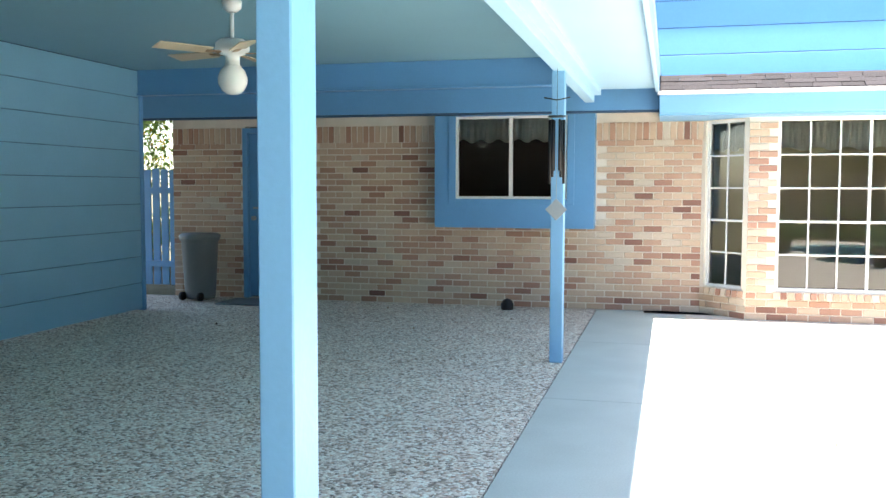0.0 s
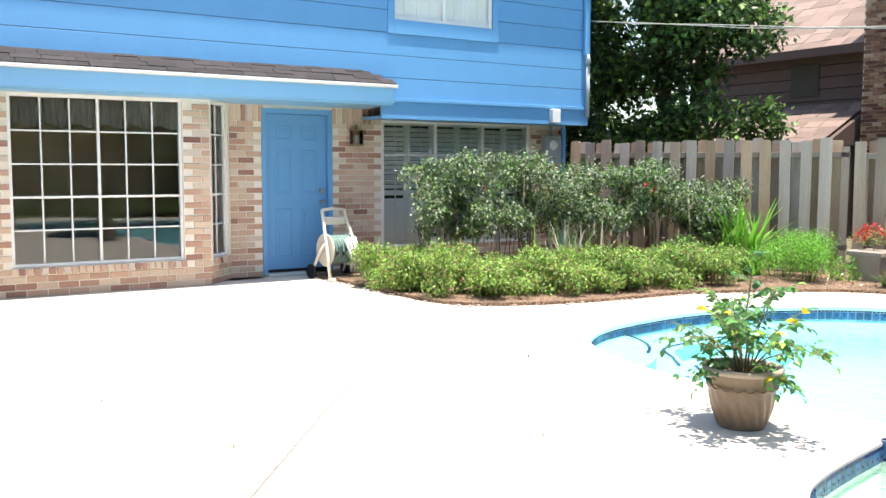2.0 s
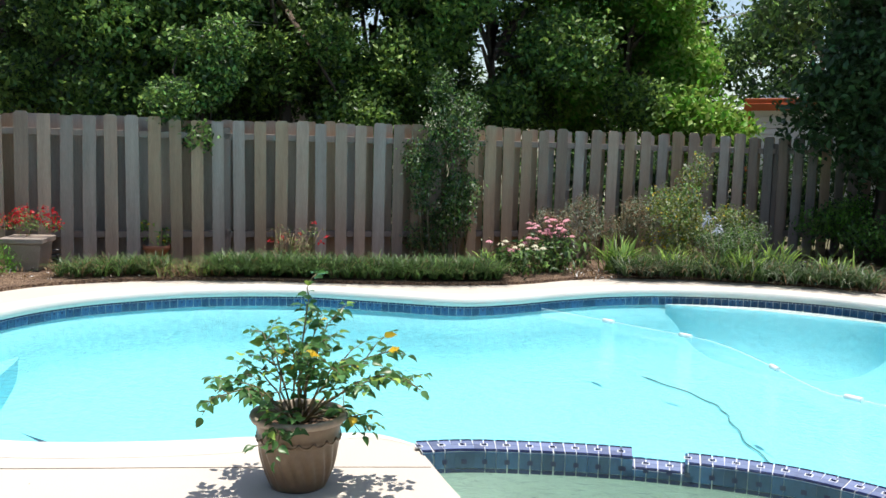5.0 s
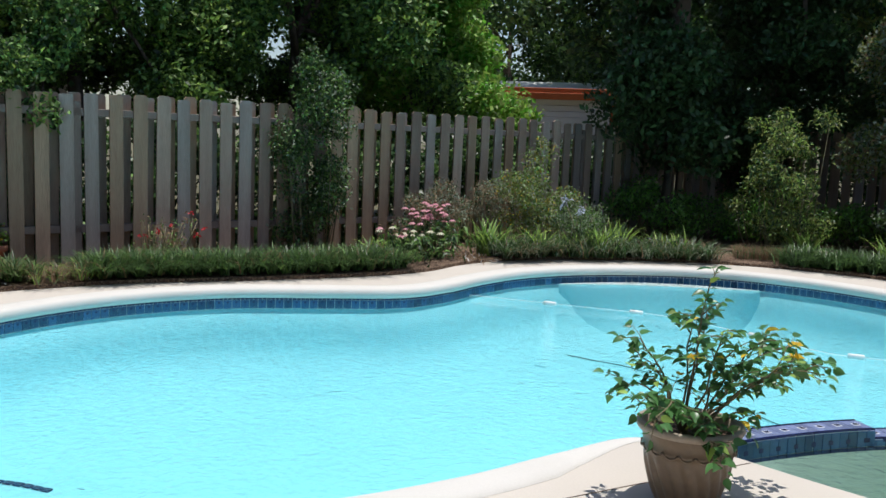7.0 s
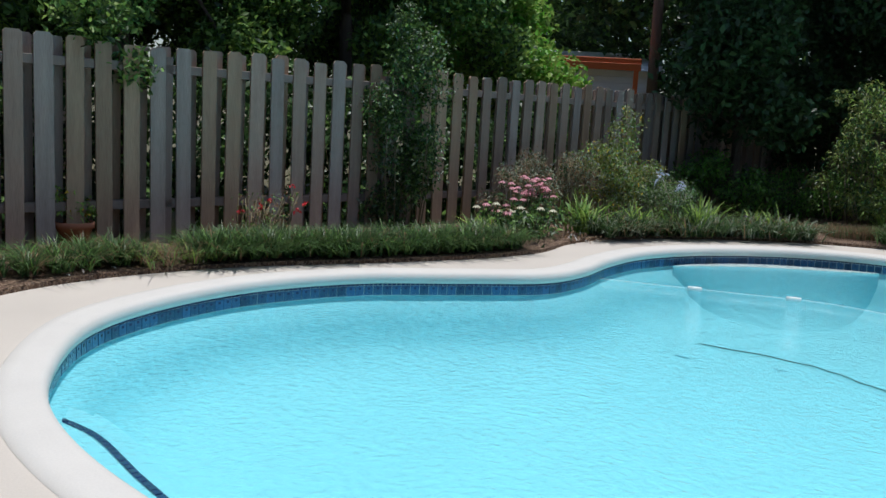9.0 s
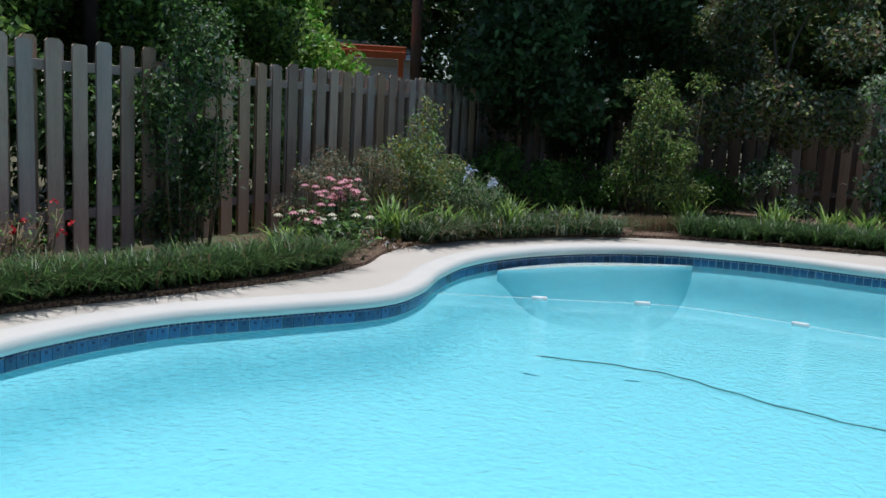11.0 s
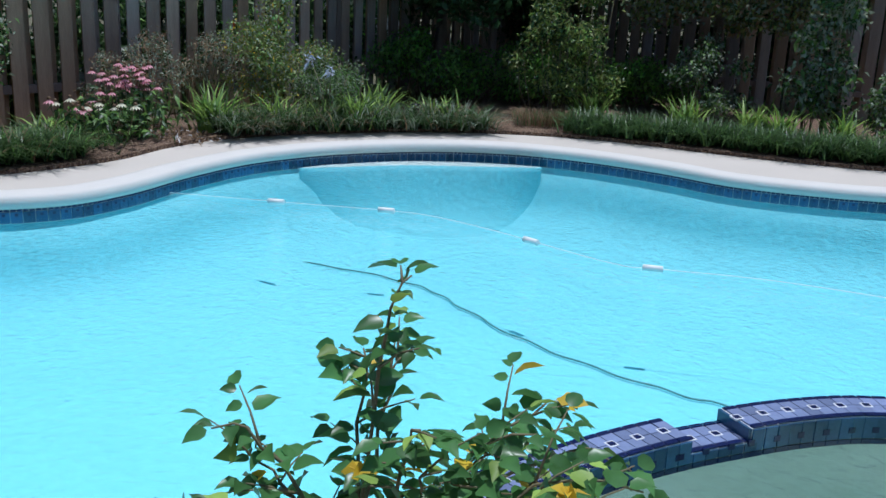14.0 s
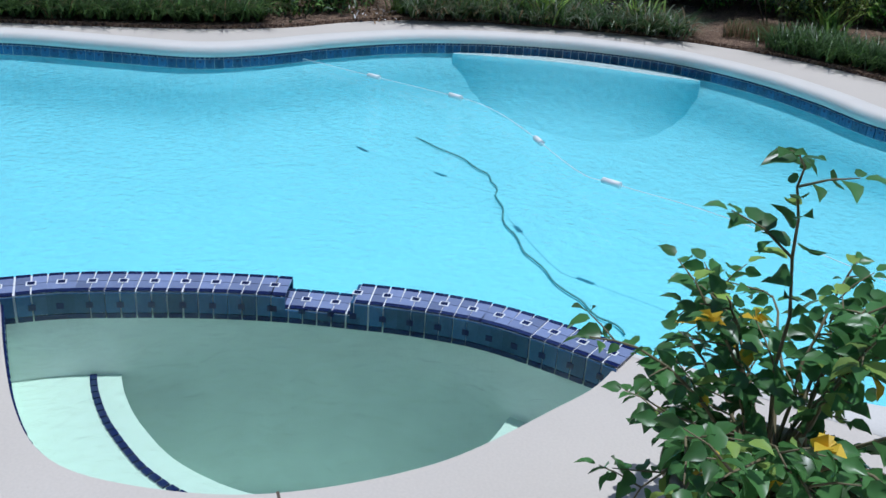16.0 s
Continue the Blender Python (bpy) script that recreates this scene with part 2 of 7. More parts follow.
M_dry = mat("dry_stem", (0.30, 0.20, 0.12), 0.8, island=0.35, **G)
M_red = mat("red_petal", (0.62, 0.03, 0.04), 0.5, island=0.3, **G)
M_pink = mat("pink_petal", (0.80, 0.36, 0.42), 0.5, island=0.3, **G)
M_cream = mat("cream_petal", (0.80, 0.76, 0.55), 0.5, island=0.2, **G)
M_lilac = mat("lilac_petal", (0.62, 0.66, 0.80), 0.5, island=0.2, **G)
M_pot = mat("glazed_brown_pot", (0.21, 0.145, 0.09), 0.35, var=0.25, scale=6, fine=40, bump=0.15, stretch=(1, 1, 1), col2=(0.10, 0.07, 0.045))
M_pot_rim = mat("worn_pot_rim", (0.42, 0.34, 0.26), 0.5, var=0.2, scale=9, fine=60, bump=0.2)
M_terra = mat("terracotta", (0.42, 0.17, 0.09), 0.85, var=0.15, scale=6, fine=80, bump=0.2)
M_stone_pot = mat("grey_planter_stone", (0.36, 0.30, 0.26), 0.85, var=0.2, scale=5, fine=60, bump=0.3)
M_black = mat("black_metal", (0.02, 0.02, 0.022), 0.4, metal=0.6, var=0.1)
M_chrome = mat("dull_metal", (0.45, 0.44, 0.42), 0.35, metal=0.9, var=0.1)
M_brass = mat("antique_brass", (0.36, 0.25, 0.15), 0.5, metal=0.3, var=0.1)
M_bin = mat("grey_bin_plastic", (0.17, 0.19, 0.20), 0.5, var=0.1, scale=4, bump=0.1)
M_curtain = mat("sheer_curtain", (0.85, 0.83, 0.76), 0.8, var=0.06, scale=3, trans=0.35)
M_room = mat("room_wall", (0.62, 0.57, 0.38), 0.9, var=0.08, scale=1)
# near-black: the shade inside rooms is put into this colour
M_unlit_room = mat("unlit_room", (0.06, 0.055, 0.045), 0.9)
M_glass = glass_mat("window_glass", (0.95, 0.97, 0.96), 0.0, 1.9)
M_glass_clear = glass_mat("clear_window_glass", (0.97, 0.98, 0.98), 0.0, 1.4)
M_water = glass_mat("pool_water", (0.80, 0.97, 0.985), 0.03, 1.33, wave=0.5, wscale=22.0)
M_spa_water = glass_mat("spa_water", (0.86, 0.96, 0.91), 0.02, 1.33, wave=0.7, wscale=16.0)
M_globe = mat("milk_glass", (0.85, 0.85, 0.82), 0.25, var=0.02, bump=0)
M_fanblade = mat("pale_oak_blade", (0.62, 0.52, 0.36), 0.4, var=0.12, scale=8, stretch=(1, 1, 1))
M_brown_siding = mat("brown_siding", (0.095, 0.062, 0.054), 0.8, var=0.1, scale=2)
M_brown_roof = mat("brown_shingle", (0.19, 0.135, 0.115), 0.9, var=0.2, scale=5, fine=60, bump=0.5, island=0.25)
M_far_brick = ramp_mat("chimney_brick", [(0.0, (0.10, 0.04, 0.03)), (0.4, (0.26, 0.13, 0.08)), (0.8, (0.36, 0.22, 0.14)), (1.0, (0.5, 0.36, 0.25))], 1, 0.9, 0.5, island=True)
M_far_white = mat("far_white_siding", (0.84, 0.85, 0.85), 0.7, var=0.06, scale=2)
M_orange = mat("orange_canopy", (0.60, 0.13, 0.03), 0.7, var=0.15, scale=3)
M_hose = mat("green_hose", (0.12, 0.28, 0.27), 0.45, var=0.1, scale=20)
M_reel_hose = mat("grey_green_hose", (0.13, 0.21, 0.19), 0.45, var=0.1, scale=20)
M_hose_white = mat("grey_hose", (0.62, 0.64, 0.62), 0.45, var=0.1, scale=20)
M_beige = mat("beige_plastic", (0.62, 0.58, 0.50), 0.5, var=0.08, scale=6)
M_meter = mat("meter_box_grey", (0.33, 0.36, 0.38), 0.5, var=0.1)
M_cable = mat("grey_cable", (0.35, 0.35, 0.33), 0.6, var=0.1)
M_foam = mat("white_float", (0.85, 0.85, 0.83), 0.5, var=0.04)

M_garage = mat("painted_teal_blue", (0.20, 0.43, 0.60), 0.5, var=0.07, scale=2.5, fine=50, bump=0.12)
# ---------- small mesh library ----------
R = random.Random(7)


def part(name, bm, mat, parent=None, label="", kind=""):
    """One mesh object from a bmesh."""
    me = bpy.data.meshes.new(name)
    bm.normal_update()
    if mat is M_glass:      # one reflecting face for each thin pane
        bmesh.ops.delete(bm, geom=[f for f in bm.faces if f.normal.y > 0.3], context="FACES_ONLY")
    bm.to_mesh(me)
    bm.free()
    for m in (mat if isinstance(mat, (list, tuple)) else [mat]):
        me.materials.append(m)
    ob = new(name, me)
    ob.parent = parent
    return tagged(ob, label=label, kind=kind)


def piece(name, me, parent, m=None):
    """One more object on a shared mesh."""
    ob = bpy.data.objects.new(name, me)
    scene.collection.objects.link(ob)
    ob.parent = parent
    if m is not None:
        ob.matrix_basis = m
    return ob


def empty(name, m=None, **tags):
    ob = new(name)
    if m is not None:
        ob.matrix_world = m
    return tagged(ob, **tags)


def box(bm, x0, y0, z0, x1, y1, z1, m=None, bevel=0.0, mi=0):
    v = [bm.verts.new(Vector(c) if m is None else m @ Vector(c)) for c in
         ((x0, y0, z0), (x1, y0, z0), (x1, y1, z0), (x0, y1, z0), (x0, y0, z1), (x1, y0, z1), (x1, y1, z1), (x0, y1, z1))]
    fs = [bm.faces.new([v[i] for i in q]) for q in ((3, 2, 1, 0), (4, 5, 6, 7), (0, 1, 5, 4), (1, 2, 6, 5), (2, 3, 7, 6), (3, 0, 4, 7))]
    for f in fs:
        f.material_index = mi
    if bevel > 0:
        es = list({e for f in fs for e in f.edges})
        bmesh.ops.bevel(bm, geom=es, offset=bevel, segments=1, affect="EDGES", profile=0.5)
    return fs


def cyl(bm, p0, p1, r0, r1=None, n=12, cap=True):
    p0, p1 = Vector(p0), Vector(p1)
    r1 = r0 if r1 is None else r1
    q = (p1 - p0).to_track_quat("Z", "Y")
    ra, rb = [], []
    for i in range(n):
        a = 2 * math.pi * i / n
        d = q @ Vector((math.cos(a), math.sin(a), 0))
        ra.append(bm.verts.new(p0 + d * r0))
        rb.append(bm.verts.new(p1 + d * r1))
    for i in range(n):
        j = (i + 1) % n
        f = bm.faces.new((ra[i], ra[j], rb[j], rb[i]))
        f.smooth = True
    if cap:
        bm.faces.new(ra[::-1])
        bm.faces.new(rb)


def lathe(bm, prof, n=32, at=(0, 0, 0), wave=None):
    """A turned shape from (radius, height) pairs. wave(angle, k) scales the radius."""
    rings = []
    for k, (r, z) in enumerate(prof):
        ring = []
        for i in range(n):
            a = 2 * math.pi * i / n
            s = r * (wave(a, z) if wave else 1)
            ring.append(bm.verts.new((at[0] + s * math.cos(a), at[1] + s * math.sin(a), at[2] + z)))
        rings.append(ring)
    for a, b in zip(rings, rings[1:]):
        for i in range(n):
            j = (i + 1) % n
            f = bm.faces.new((a[i], a[j], b[j], b[i]))
            f.smooth = True
    return rings


def tube(bm, pts, r, n=6, r_end=None):
    pts = [Vector(p) for p in pts]
    rings = []
    for k, p in enumerate(pts):
        d = pts[min(k + 1, len(pts) - 1)] - pts[max(k - 1, 0)]
        q = d.to_track_quat("Z", "Y")
        rr = r if r_end is None else r + (r_end - r) * k / max(1, len(pts) - 1)
        rings.append([bm.verts.new(p + q @ Vector((rr * math.cos(2 * math.pi * i / n), rr * math.sin(2 * math.pi * i / n), 0))) for i in range(n)])
    for a, b in zip(rings, rings[1:]):
        for i in range(n):
            j = (i + 1) % n
            f = bm.faces.new((a[i], a[j], b[j], b[i]))
            f.smooth = True
    bm.faces.new(rings[0][::-1])
    bm.faces.new(rings[-1])


def raw_mesh(name, verts, faces, mats, idx=None, smooth=False):
    """A mesh from arrays; all faces have the same number of corners."""
    me = bpy.data.meshes.new(name)
    verts, faces = np.asarray(verts, np.float32), np.asarray(faces, np.int32)
    k = faces.shape[1]
    me.vertices.add(len(verts))
    me.vertices.foreach_set("co", verts.ravel())
    me.loops.add(faces.size)
    me.loops.foreach_set("vertex_index", faces.ravel())
    me.polygons.add(len(faces))
    me.polygons.foreach_set("loop_start", np.arange(len(faces), dtype=np.int32) * k)
    if idx is not None:
        me.polygons.foreach_set("material_index", np.asarray(idx, np.int32))
    if smooth:
        me.polygons.foreach_set("use_smooth", np.ones(len(faces), bool))
    for m in mats:
        me.materials.append(m)
    me.update(calc_edges=True)
    return me


def leaf_mesh(name, pos, size, mats, rng, up=0.35, aspect=0.5, share=None, dirs=None, droop=0.25):
    """Many small folded leaves: four corners each, bent along the middle, at the places given."""
    n = len(pos)
    d = rng.normal(size=(n, 3))
    if dirs is not None:
        d = dirs + d * 0.5
    d /= np.linalg.norm(d, axis=1, keepdims=True) + 1e-9
    nor = rng.normal(size=(n, 3)) + np.array([0, 0, up * 3])
    side = np.cross(d, nor)
    side /= np.linalg.norm(side, axis=1, keepdims=True) + 1e-9
    nor = np.cross(side, d)
    s = (size * rng.uniform(0.6, 1.25, n))[:, None]
    p0 = pos
    mid = pos + d * s * 0.55 + nor * s * 0.06
    tip = pos + d * s - np.array([0, 0, 1]) * s * droop
    a = pos + d * s * 0.42 + side * s * aspect * 0.5 + nor * s * 0.12
    b = pos + d * s * 0.42 - side * s * aspect * 0.5 + nor * s * 0.12
    v = np.stack([p0, a, tip, b, mid], 1).reshape(-1, 3)
    base = np.arange(n)[:, None] * 5
    f = np.concatenate([base + [[0, 4, 1]], base + [[1, 4, 2]], base + [[0, 3, 4]], base + [[3, 2, 4]]], 0)
    idx = None
    if len(mats) > 1:
        pick = rng.choice(len(mats), size=n, p=share)
        idx = np.concatenate([pick] * 4)
    return raw_mesh(name, v, f, mats, idx)


def small_leaf_mesh(name, pos, size, mats, rng, aspect=0.55, share=None, up=0.5):
    """Cheaper leaves for far crowns: one folded pair of triangles."""
    n = len(pos)
    d = rng.normal(size=(n, 3))
    d /= np.linalg.norm(d, axis=1, keepdims=True) + 1e-9
    nor = rng.normal(size=(n, 3)) + np.array([0, 0, up * 3])
    side = np.cross(d, nor)
    side /= np.linalg.norm(side, axis=1, keepdims=True) + 1e-9
    nor = np.cross(side, d)
    s = (size * rng.uniform(0.6, 1.3, n))[:, None]
    v = np.stack([pos, pos + d * s * 0.5 + side * s * aspect * 0.5 + nor * s * 0.1, pos + d * s, pos + d * s * 0.5 - side * s * aspect * 0.5 + nor * s * 0.1], 1).reshape(-1, 3)
    base = np.arange(n)[:, None] * 4
    f = np.concatenate([base + [[0, 1, 2]], base + [[0, 2, 3]]], 0)
    idx = None
    if len(mats) > 1:
        pick = rng.choice(len(mats), size=n, p=share)
        idx = np.concatenate([pick] * 2)
    return raw_mesh(name, v, f, mats, idx)


def clump_points(rng, centres, radii, n, shell=0.55, squash=0.8):
    """Places of leaves in clumps: more near the skin of each clump."""
    centres, radii = np.asarray(centres, float), np.asarray(radii, float)
    w = radii ** 2
    k = rng.choice(len(centres), size=n, p=w / w.sum())
    d = rng.normal(size=(n, 3))
    d /= np.linalg.norm(d, axis=1, keepdims=True)
    r = radii[k] * (shell + (1 - shell) * rng.random(n)) * rng.uniform(0.85, 1.15, n)
    return centres[k] + d * r[:, None] * np.array([1, 1, squash])


def spline(pts, steps=8, closed=True):
    """A smooth curve through the points (Catmull-Rom)."""
    P, out = [Vector(p) for p in pts], []
    n = len(P)
    for i in range(n if closed else n - 1):
        if closed:
            a, b, c, d = P[(i - 1) % n], P[i], P[(i + 1) % n], P[(i + 2) % n]
        else:
            a, b, c, d = P[max(i - 1, 0)], P[i], P[i + 1], P[min(i + 2, n - 1)]
        for k in range(steps):
            t = k / steps
            out.append(0.5 * (2 * b + (c - a) * t + (2 * a - 5 * b + 4 * c - d) * t * t + (3 * b - a - 3 * c + d) * t ** 3))
    if not closed:
        out.append(P[-1].copy())
    return out


def offset_curve(pts, dist):
    """The closed curve moved sideways by dist, outwards for a curve that runs counter-clockwise."""
    out, n = [], len(pts)
    for i in range(n):
        d = (pts[(i + 1) % n] - pts[(i - 1) % n]).normalized()
        out.append(Vector((pts[i].x + d.y * dist, pts[i].y - d.x * dist)))
    return out


def blades(name, places, h, w, mats, rng, spread=0.5, share=None, seg=3):
    """Arching strap leaves that rise from the places given."""
    n = len(places)
    ang = rng.uniform(0, 2 * np.pi, n)
    out = np.stack([np.cos(ang), np.sin(ang), np.zeros(n)], 1)
    side = np.stack([-np.sin(ang), np.cos(ang), np.zeros(n)], 1)
    hh = (h * rng.uniform(0.6, 1.15, n))[:, None]
    lean = (spread * rng.uniform(0.3, 1.2, n))[:, None]
    V = []
    for k in range(seg + 1):
        t = k / seg
        c = places + out * hh * lean * t ** 1.6 + np.array([0, 0, 1]) * hh * (t - 0.38 * lean * t ** 2.5)
        ww = w * (1 - t ** 2 * 0.96)
        V += [c - side * ww / 2, c + side * ww / 2]
    v = np.stack(V, 1).reshape(-1, 3)
    m = 2 * (seg + 1)
    base = np.arange(n)[:, None] * m
    f = np.concatenate([base + [[2 * k, 2 * k + 1, 2 * k + 3, 2 * k + 2]] for k in range(seg)], 0)
    idx = None
    if len(mats) > 1:
        idx = np.concatenate([rng.choice(len(mats), size=n, p=share)] * seg)
    return raw_mesh(name, v, f, mats, idx)


# ---------- plan ----------
WALL_Y, UP_Y, BAY_Y = 9.5, 8.95, 9.07
CEIL, BRICK_TOP = 2.68, 2.12
POOL_PTS = [(4.05, 1.31), (4.22, 1.55), (4.17, 2.0), (4.09, 2.6), (4.12, 3.3), (4.4, 4.05), (4.95, 4.55), (5.7, 4.78), (6.5, 4.84), (7.2, 4.7),
            (7.95, 4.35), (8.45, 3.8), (8.8, 3.0), (8.85, 2.1), (8.6, 1.3), (8.38, 0.6), (8.5, 0.05), (8.83, -0.6), (9.08, -1.35), (9.08, -2.2),
            (8.8, -3.05), (8.3, -3.68), (7.6, -4.05), (6.9, -4.2), (6.2, -4.25), (5.5, -4.6), (4.8, -5.1), (4.0, -5.2), (3.1, -4.7), (2.5, -3.8),
            (2.35, -2.8), (2.6, -1.85), (3.05, -1.08), (3.22, -0.86)]
SPA_PTS = [(3.22, -0.86), (3.03, -0.66), (2.92, -0.47), (2.77, -0.19), (2.70, 0.0), (2.66, 0.24), (2.66, 0.46), (2.71, 0.67), (2.82, 0.90), (2.96, 1.03),
           (3.18, 1.12), (3.5, 1.2), (3.85, 1.27), (4.05, 1.31)]
DAM_OUT = [(4.05, 1.31), (4.07, 1.12), (4.06, 0.92), (4.01, 0.56), (3.94, 0.26), (3.84, -0.03), (3.75, -0.25), (3.62, -0.48), (3.45, -0.67), (3.22, -0.88)]
DECK_EDGE = [(4.38, 9.2), (4.42, 8.0), (4.43, 6.9), (4.54, 6.3), (4.9, 5.95), (5.6, 5.7), (6.3, 5.6), (7.1, 5.55), (7.8, 5.32), (8.4, 5.0), (8.9, 4.6), (9.27, 3.8), (9.38, 2.8),
             (9.25, 1.6), (9.2, 0.6), (9.33, -0.2), (9.68, -0.85), (9.86, -1.5), (9.8, -2.3), (9.4, -3.45), (8.85, -4.25), (8.1, -4.85), (7.1, -5.2), (6.1, -5.6), (5.3, -6.1), (4.4, -6.7), (3.3, -7.0), (1.5, -6.8), (-0.9, -6.8)]
pool_line = spline([(*p, 0) for p in POOL_PTS], 8, False)
spa_line = spline([(*p, 0) for p in SPA_PTS], 5, False)
hole = pool_line[:-1] + spa_line[:-1]          # clockwise round pool and spa


def sheet(name, outer, holes, z, thick, mat_, **tags):
    """A flat slab with holes: outline filled, then given its thickness."""
    bm = bmesh.new()
    for loop in [outer] + holes:
        vs = [bm.verts.new((p[0], p[1], z)) for p in loop]
        for i in range(len(vs)):
            bm.edges.new((vs[i], vs[(i + 1) % len(vs)]))
    bmesh.ops.triangle_fill(bm, edges=bm.edges[:], use_beauty=True, normal=(0, 0, 1))
    for f in bm.faces:
        if f.normal.z < 0:
            f.normal_flip()
    if thick:
        r = bmesh.ops.extrude_face_region(bm, geom=bm.faces[:])
        vv = [g for g in r["geom"] if isinstance(g, bmesh.types.BMVert)]
        bmesh.ops.translate(bm, vec=(0, 0, -thick), verts=[v for v in bm.verts if v not in set(vv)])
        bmesh.ops.recalc_face_normals(bm, faces=bm.faces[:])
    return tagged(part(name, bm, mat_), kind="structure", **tags)


# ---------- ground, deck, walk ----------
ground_hole = [(p[0] + (p[0] - 6) * 0.02, p[1] + p[1] * 0.02) for p in hole]
sheet("ground", [(-300, -300), (300, -300), (300, 300), (-300, 300)], [ground_hole], -0.03, 0, M_soil)
edge = spline([(*p, 0) for p in DECK_EDGE], 5, False)
sheet("pavement", [(0.0535, -6.8), (0.0535, 9.48), (4.38, 9.48)] + [(p.x, p.y) for p in edge[:-1] if p.x > 0.07], [hole], 0.0, 0.09, M_deck)
bm = bmesh.new()
for y0, y1 in ((-6.8, -3.6), (-3.592, -0.6), (-0.592, 1.92), (1.928, 4.9), (4.908, 7.2), (7.208, 9.495)):
    box(bm, -0.93, y0, -0.08, 0.052, y1, 0.0, bevel=0.004)
tagged(part("walk_slab", bm, M_walk), kind="structure")
bm = bmesh.new()
for y0, y1 in ((-6.8, -2.0), (-1.994, 4.9), (4.906, 9.495)):
    box(bm, -9.0, y0, -0.08, -0.938, y1, -0.004)
tagged(part("patio_floor", bm, M_pebble), kind="structure")

for a, b in (((3.76, 3.6), (3.74, 1.9)), ((3.74, 1.9), (3.72, 1.26)), ((2.9, 5.3), (4.02, 4.57)), ((0.6, 1.8), (2.9, 4.72)), ((2.9, 4.72), (4.5, 6.75)), ((2.0, 0.35), (2.66, 0.4)), ((0.06, 0.3), (2.0, 0.35))):
    a, b = Vector((*a, 0)), Vector((*b, 0))
    bm = bmesh.new()
    d = b - a
    box(bm, 0, -0.004, -0.002, d.length, 0.004, 0.0012, Matrix.Translation(a) @ Matrix.Rotation(math.atan2(d.y, d.x), 4, "Z"))
    tagged(part("deck_joint", bm, M_bark), kind="structure")

# bed soil, a little above the deck
bed = [(p.x, p.y) for p in edge]
bed_outer = [(5.3, -6.15), (5.0, -9.4), (14.5, -9.6), (13.2, -6.0), (11.6, -2.5), (10.95, 0.0), (10.1, 5.5), (8.9, 9.6), (4.42, 9.6)]
bed_in = [p for p in bed if p[0] > 4.3 and p[1] > -6.2]
bm = bmesh.new()
ring = bed_in + bed_outer
vs = [bm.verts.new((x, y, 0.035)) for x, y in ring]
for i in range(len(vs)):
    bm.edges.new((vs[i], vs[(i + 1) % len(vs)]))
bmesh.ops.triangle_fill(bm, edges=bm.edges[:], use_beauty=True, normal=(0, 0, 1))
r = bmesh.ops.extrude_face_region(bm, geom=bm.faces[:])
bmesh.ops.translate(bm, vec=(0, 0, -0.08), verts=[g for g in r["geom"] if isinstance(g, bmesh.types.BMVert)])
bmesh.ops.recalc_face_normals(bm, faces=bm.faces[:])
tagged(part("bed_mulch", bm, M_mulch), kind="structure")

# ---------- pool ----------
pool = empty("swimming_pool", label="curved swimming pool with pale plaster, blue waterline tile and coping", category="pool")


def sweep(name, line, prof, mat_, parent, closed=False, smooth=True, caps=False):
    """A profile of (sideways, height) pairs carried along a line; sideways is to its left."""
    bm = bmesh.new()
    n = len(line)
    rings = []
    for i, p in enumerate(line):
        a, b = line[(i - 1) % n if closed else max(i - 1, 0)], line[(i + 1) % n if closed else min(i + 1, n - 1)]
        d = (b - a).normalized()
        rings.append([bm.verts.new((p.x - d.y * s, p.y + d.x * s, z)) for s, z in prof])
    for i in range(n if closed else n - 1):
        A, B = rings[i], rings[(i + 1) % n]
        for k in range(len(prof) - 1):
            f = bm.faces.new((A[k], B[k], B[k + 1], A[k + 1]))
            f.smooth = smooth
    if caps:
        bm.faces.new(rings[0]), bm.faces.new(rings[-1])
    bmesh.ops.recalc_face_normals(bm, faces=bm.faces[:])
    return part(name, bm, mat_, parent)


# left of the clockwise line is outwards
pool_all = pool_line[:-1] + [Vector((*p, 0)) for p in DAM_OUT[::-1]][:-1]
pool_all = [p for i, p in enumerate(pool_all) if i == 0 or (p - pool_all[i - 1]).length > 0.02]
sweep("coping", pool_line, [(0.004, -0.074), (-0.024, -0.072), (-0.03, -0.04), (-0.022, -0.004), (0.0, 0.012), (0.03, 0.018), (0.12, 0.02), (0.185, 0.016), (0.2, 0.001)], M_coping, pool, caps=True)
for v in bpy.data.objects["coping"].data.vertices:
    p = pool_line[v.index // 9]
    near = min((p - pool_line[0]).length, (p - pool_line[-1]).length)
    u = min(1.0, near / 0.9) ** 1.3
    if v.co.z > -0.03:
        v.co.z = v.co.z * u + 0.0015 * (1 - u) * (1 if v.index % 9 > 3 else -4)
    v.co.x, v.co.y = p.x + (v.co.x - p.x) * (0.12 + 0.88 * u), p.y + (v.co.y - p.y) * (0.12 + 0.88 * u)
sweep("pool_wall", pool_all, [(0.012, -0.03), (0.012, -0.17), (-0.03, -0.205), (-0.10, -0.265), (-0.155, -0.36), (-0.205, -0.47), (-0.29, -0.565), (-0.44, -0.65), (-0.68, -0.715), (-0.95, -0.752)], M_plaster, pool, closed=True)
bm = bmesh.new()
inner = offset_curve(pool_all, 0.3)
cc = offset_curve(pool_all, -0.3)
use = inner if abs(sum((p - Vector((6, 0))).length for p in inner)) < abs(sum((p - Vector((6, 0))).length for p in cc)) else cc
vs = [bm.verts.new((p.x, p.y, -0.75)) for p in pool_all]
f = bm.faces.new(vs)
bmesh.ops.triangulate(bm, faces=[f])
bmesh.ops.recalc_face_normals(bm, faces=bm.faces[:])
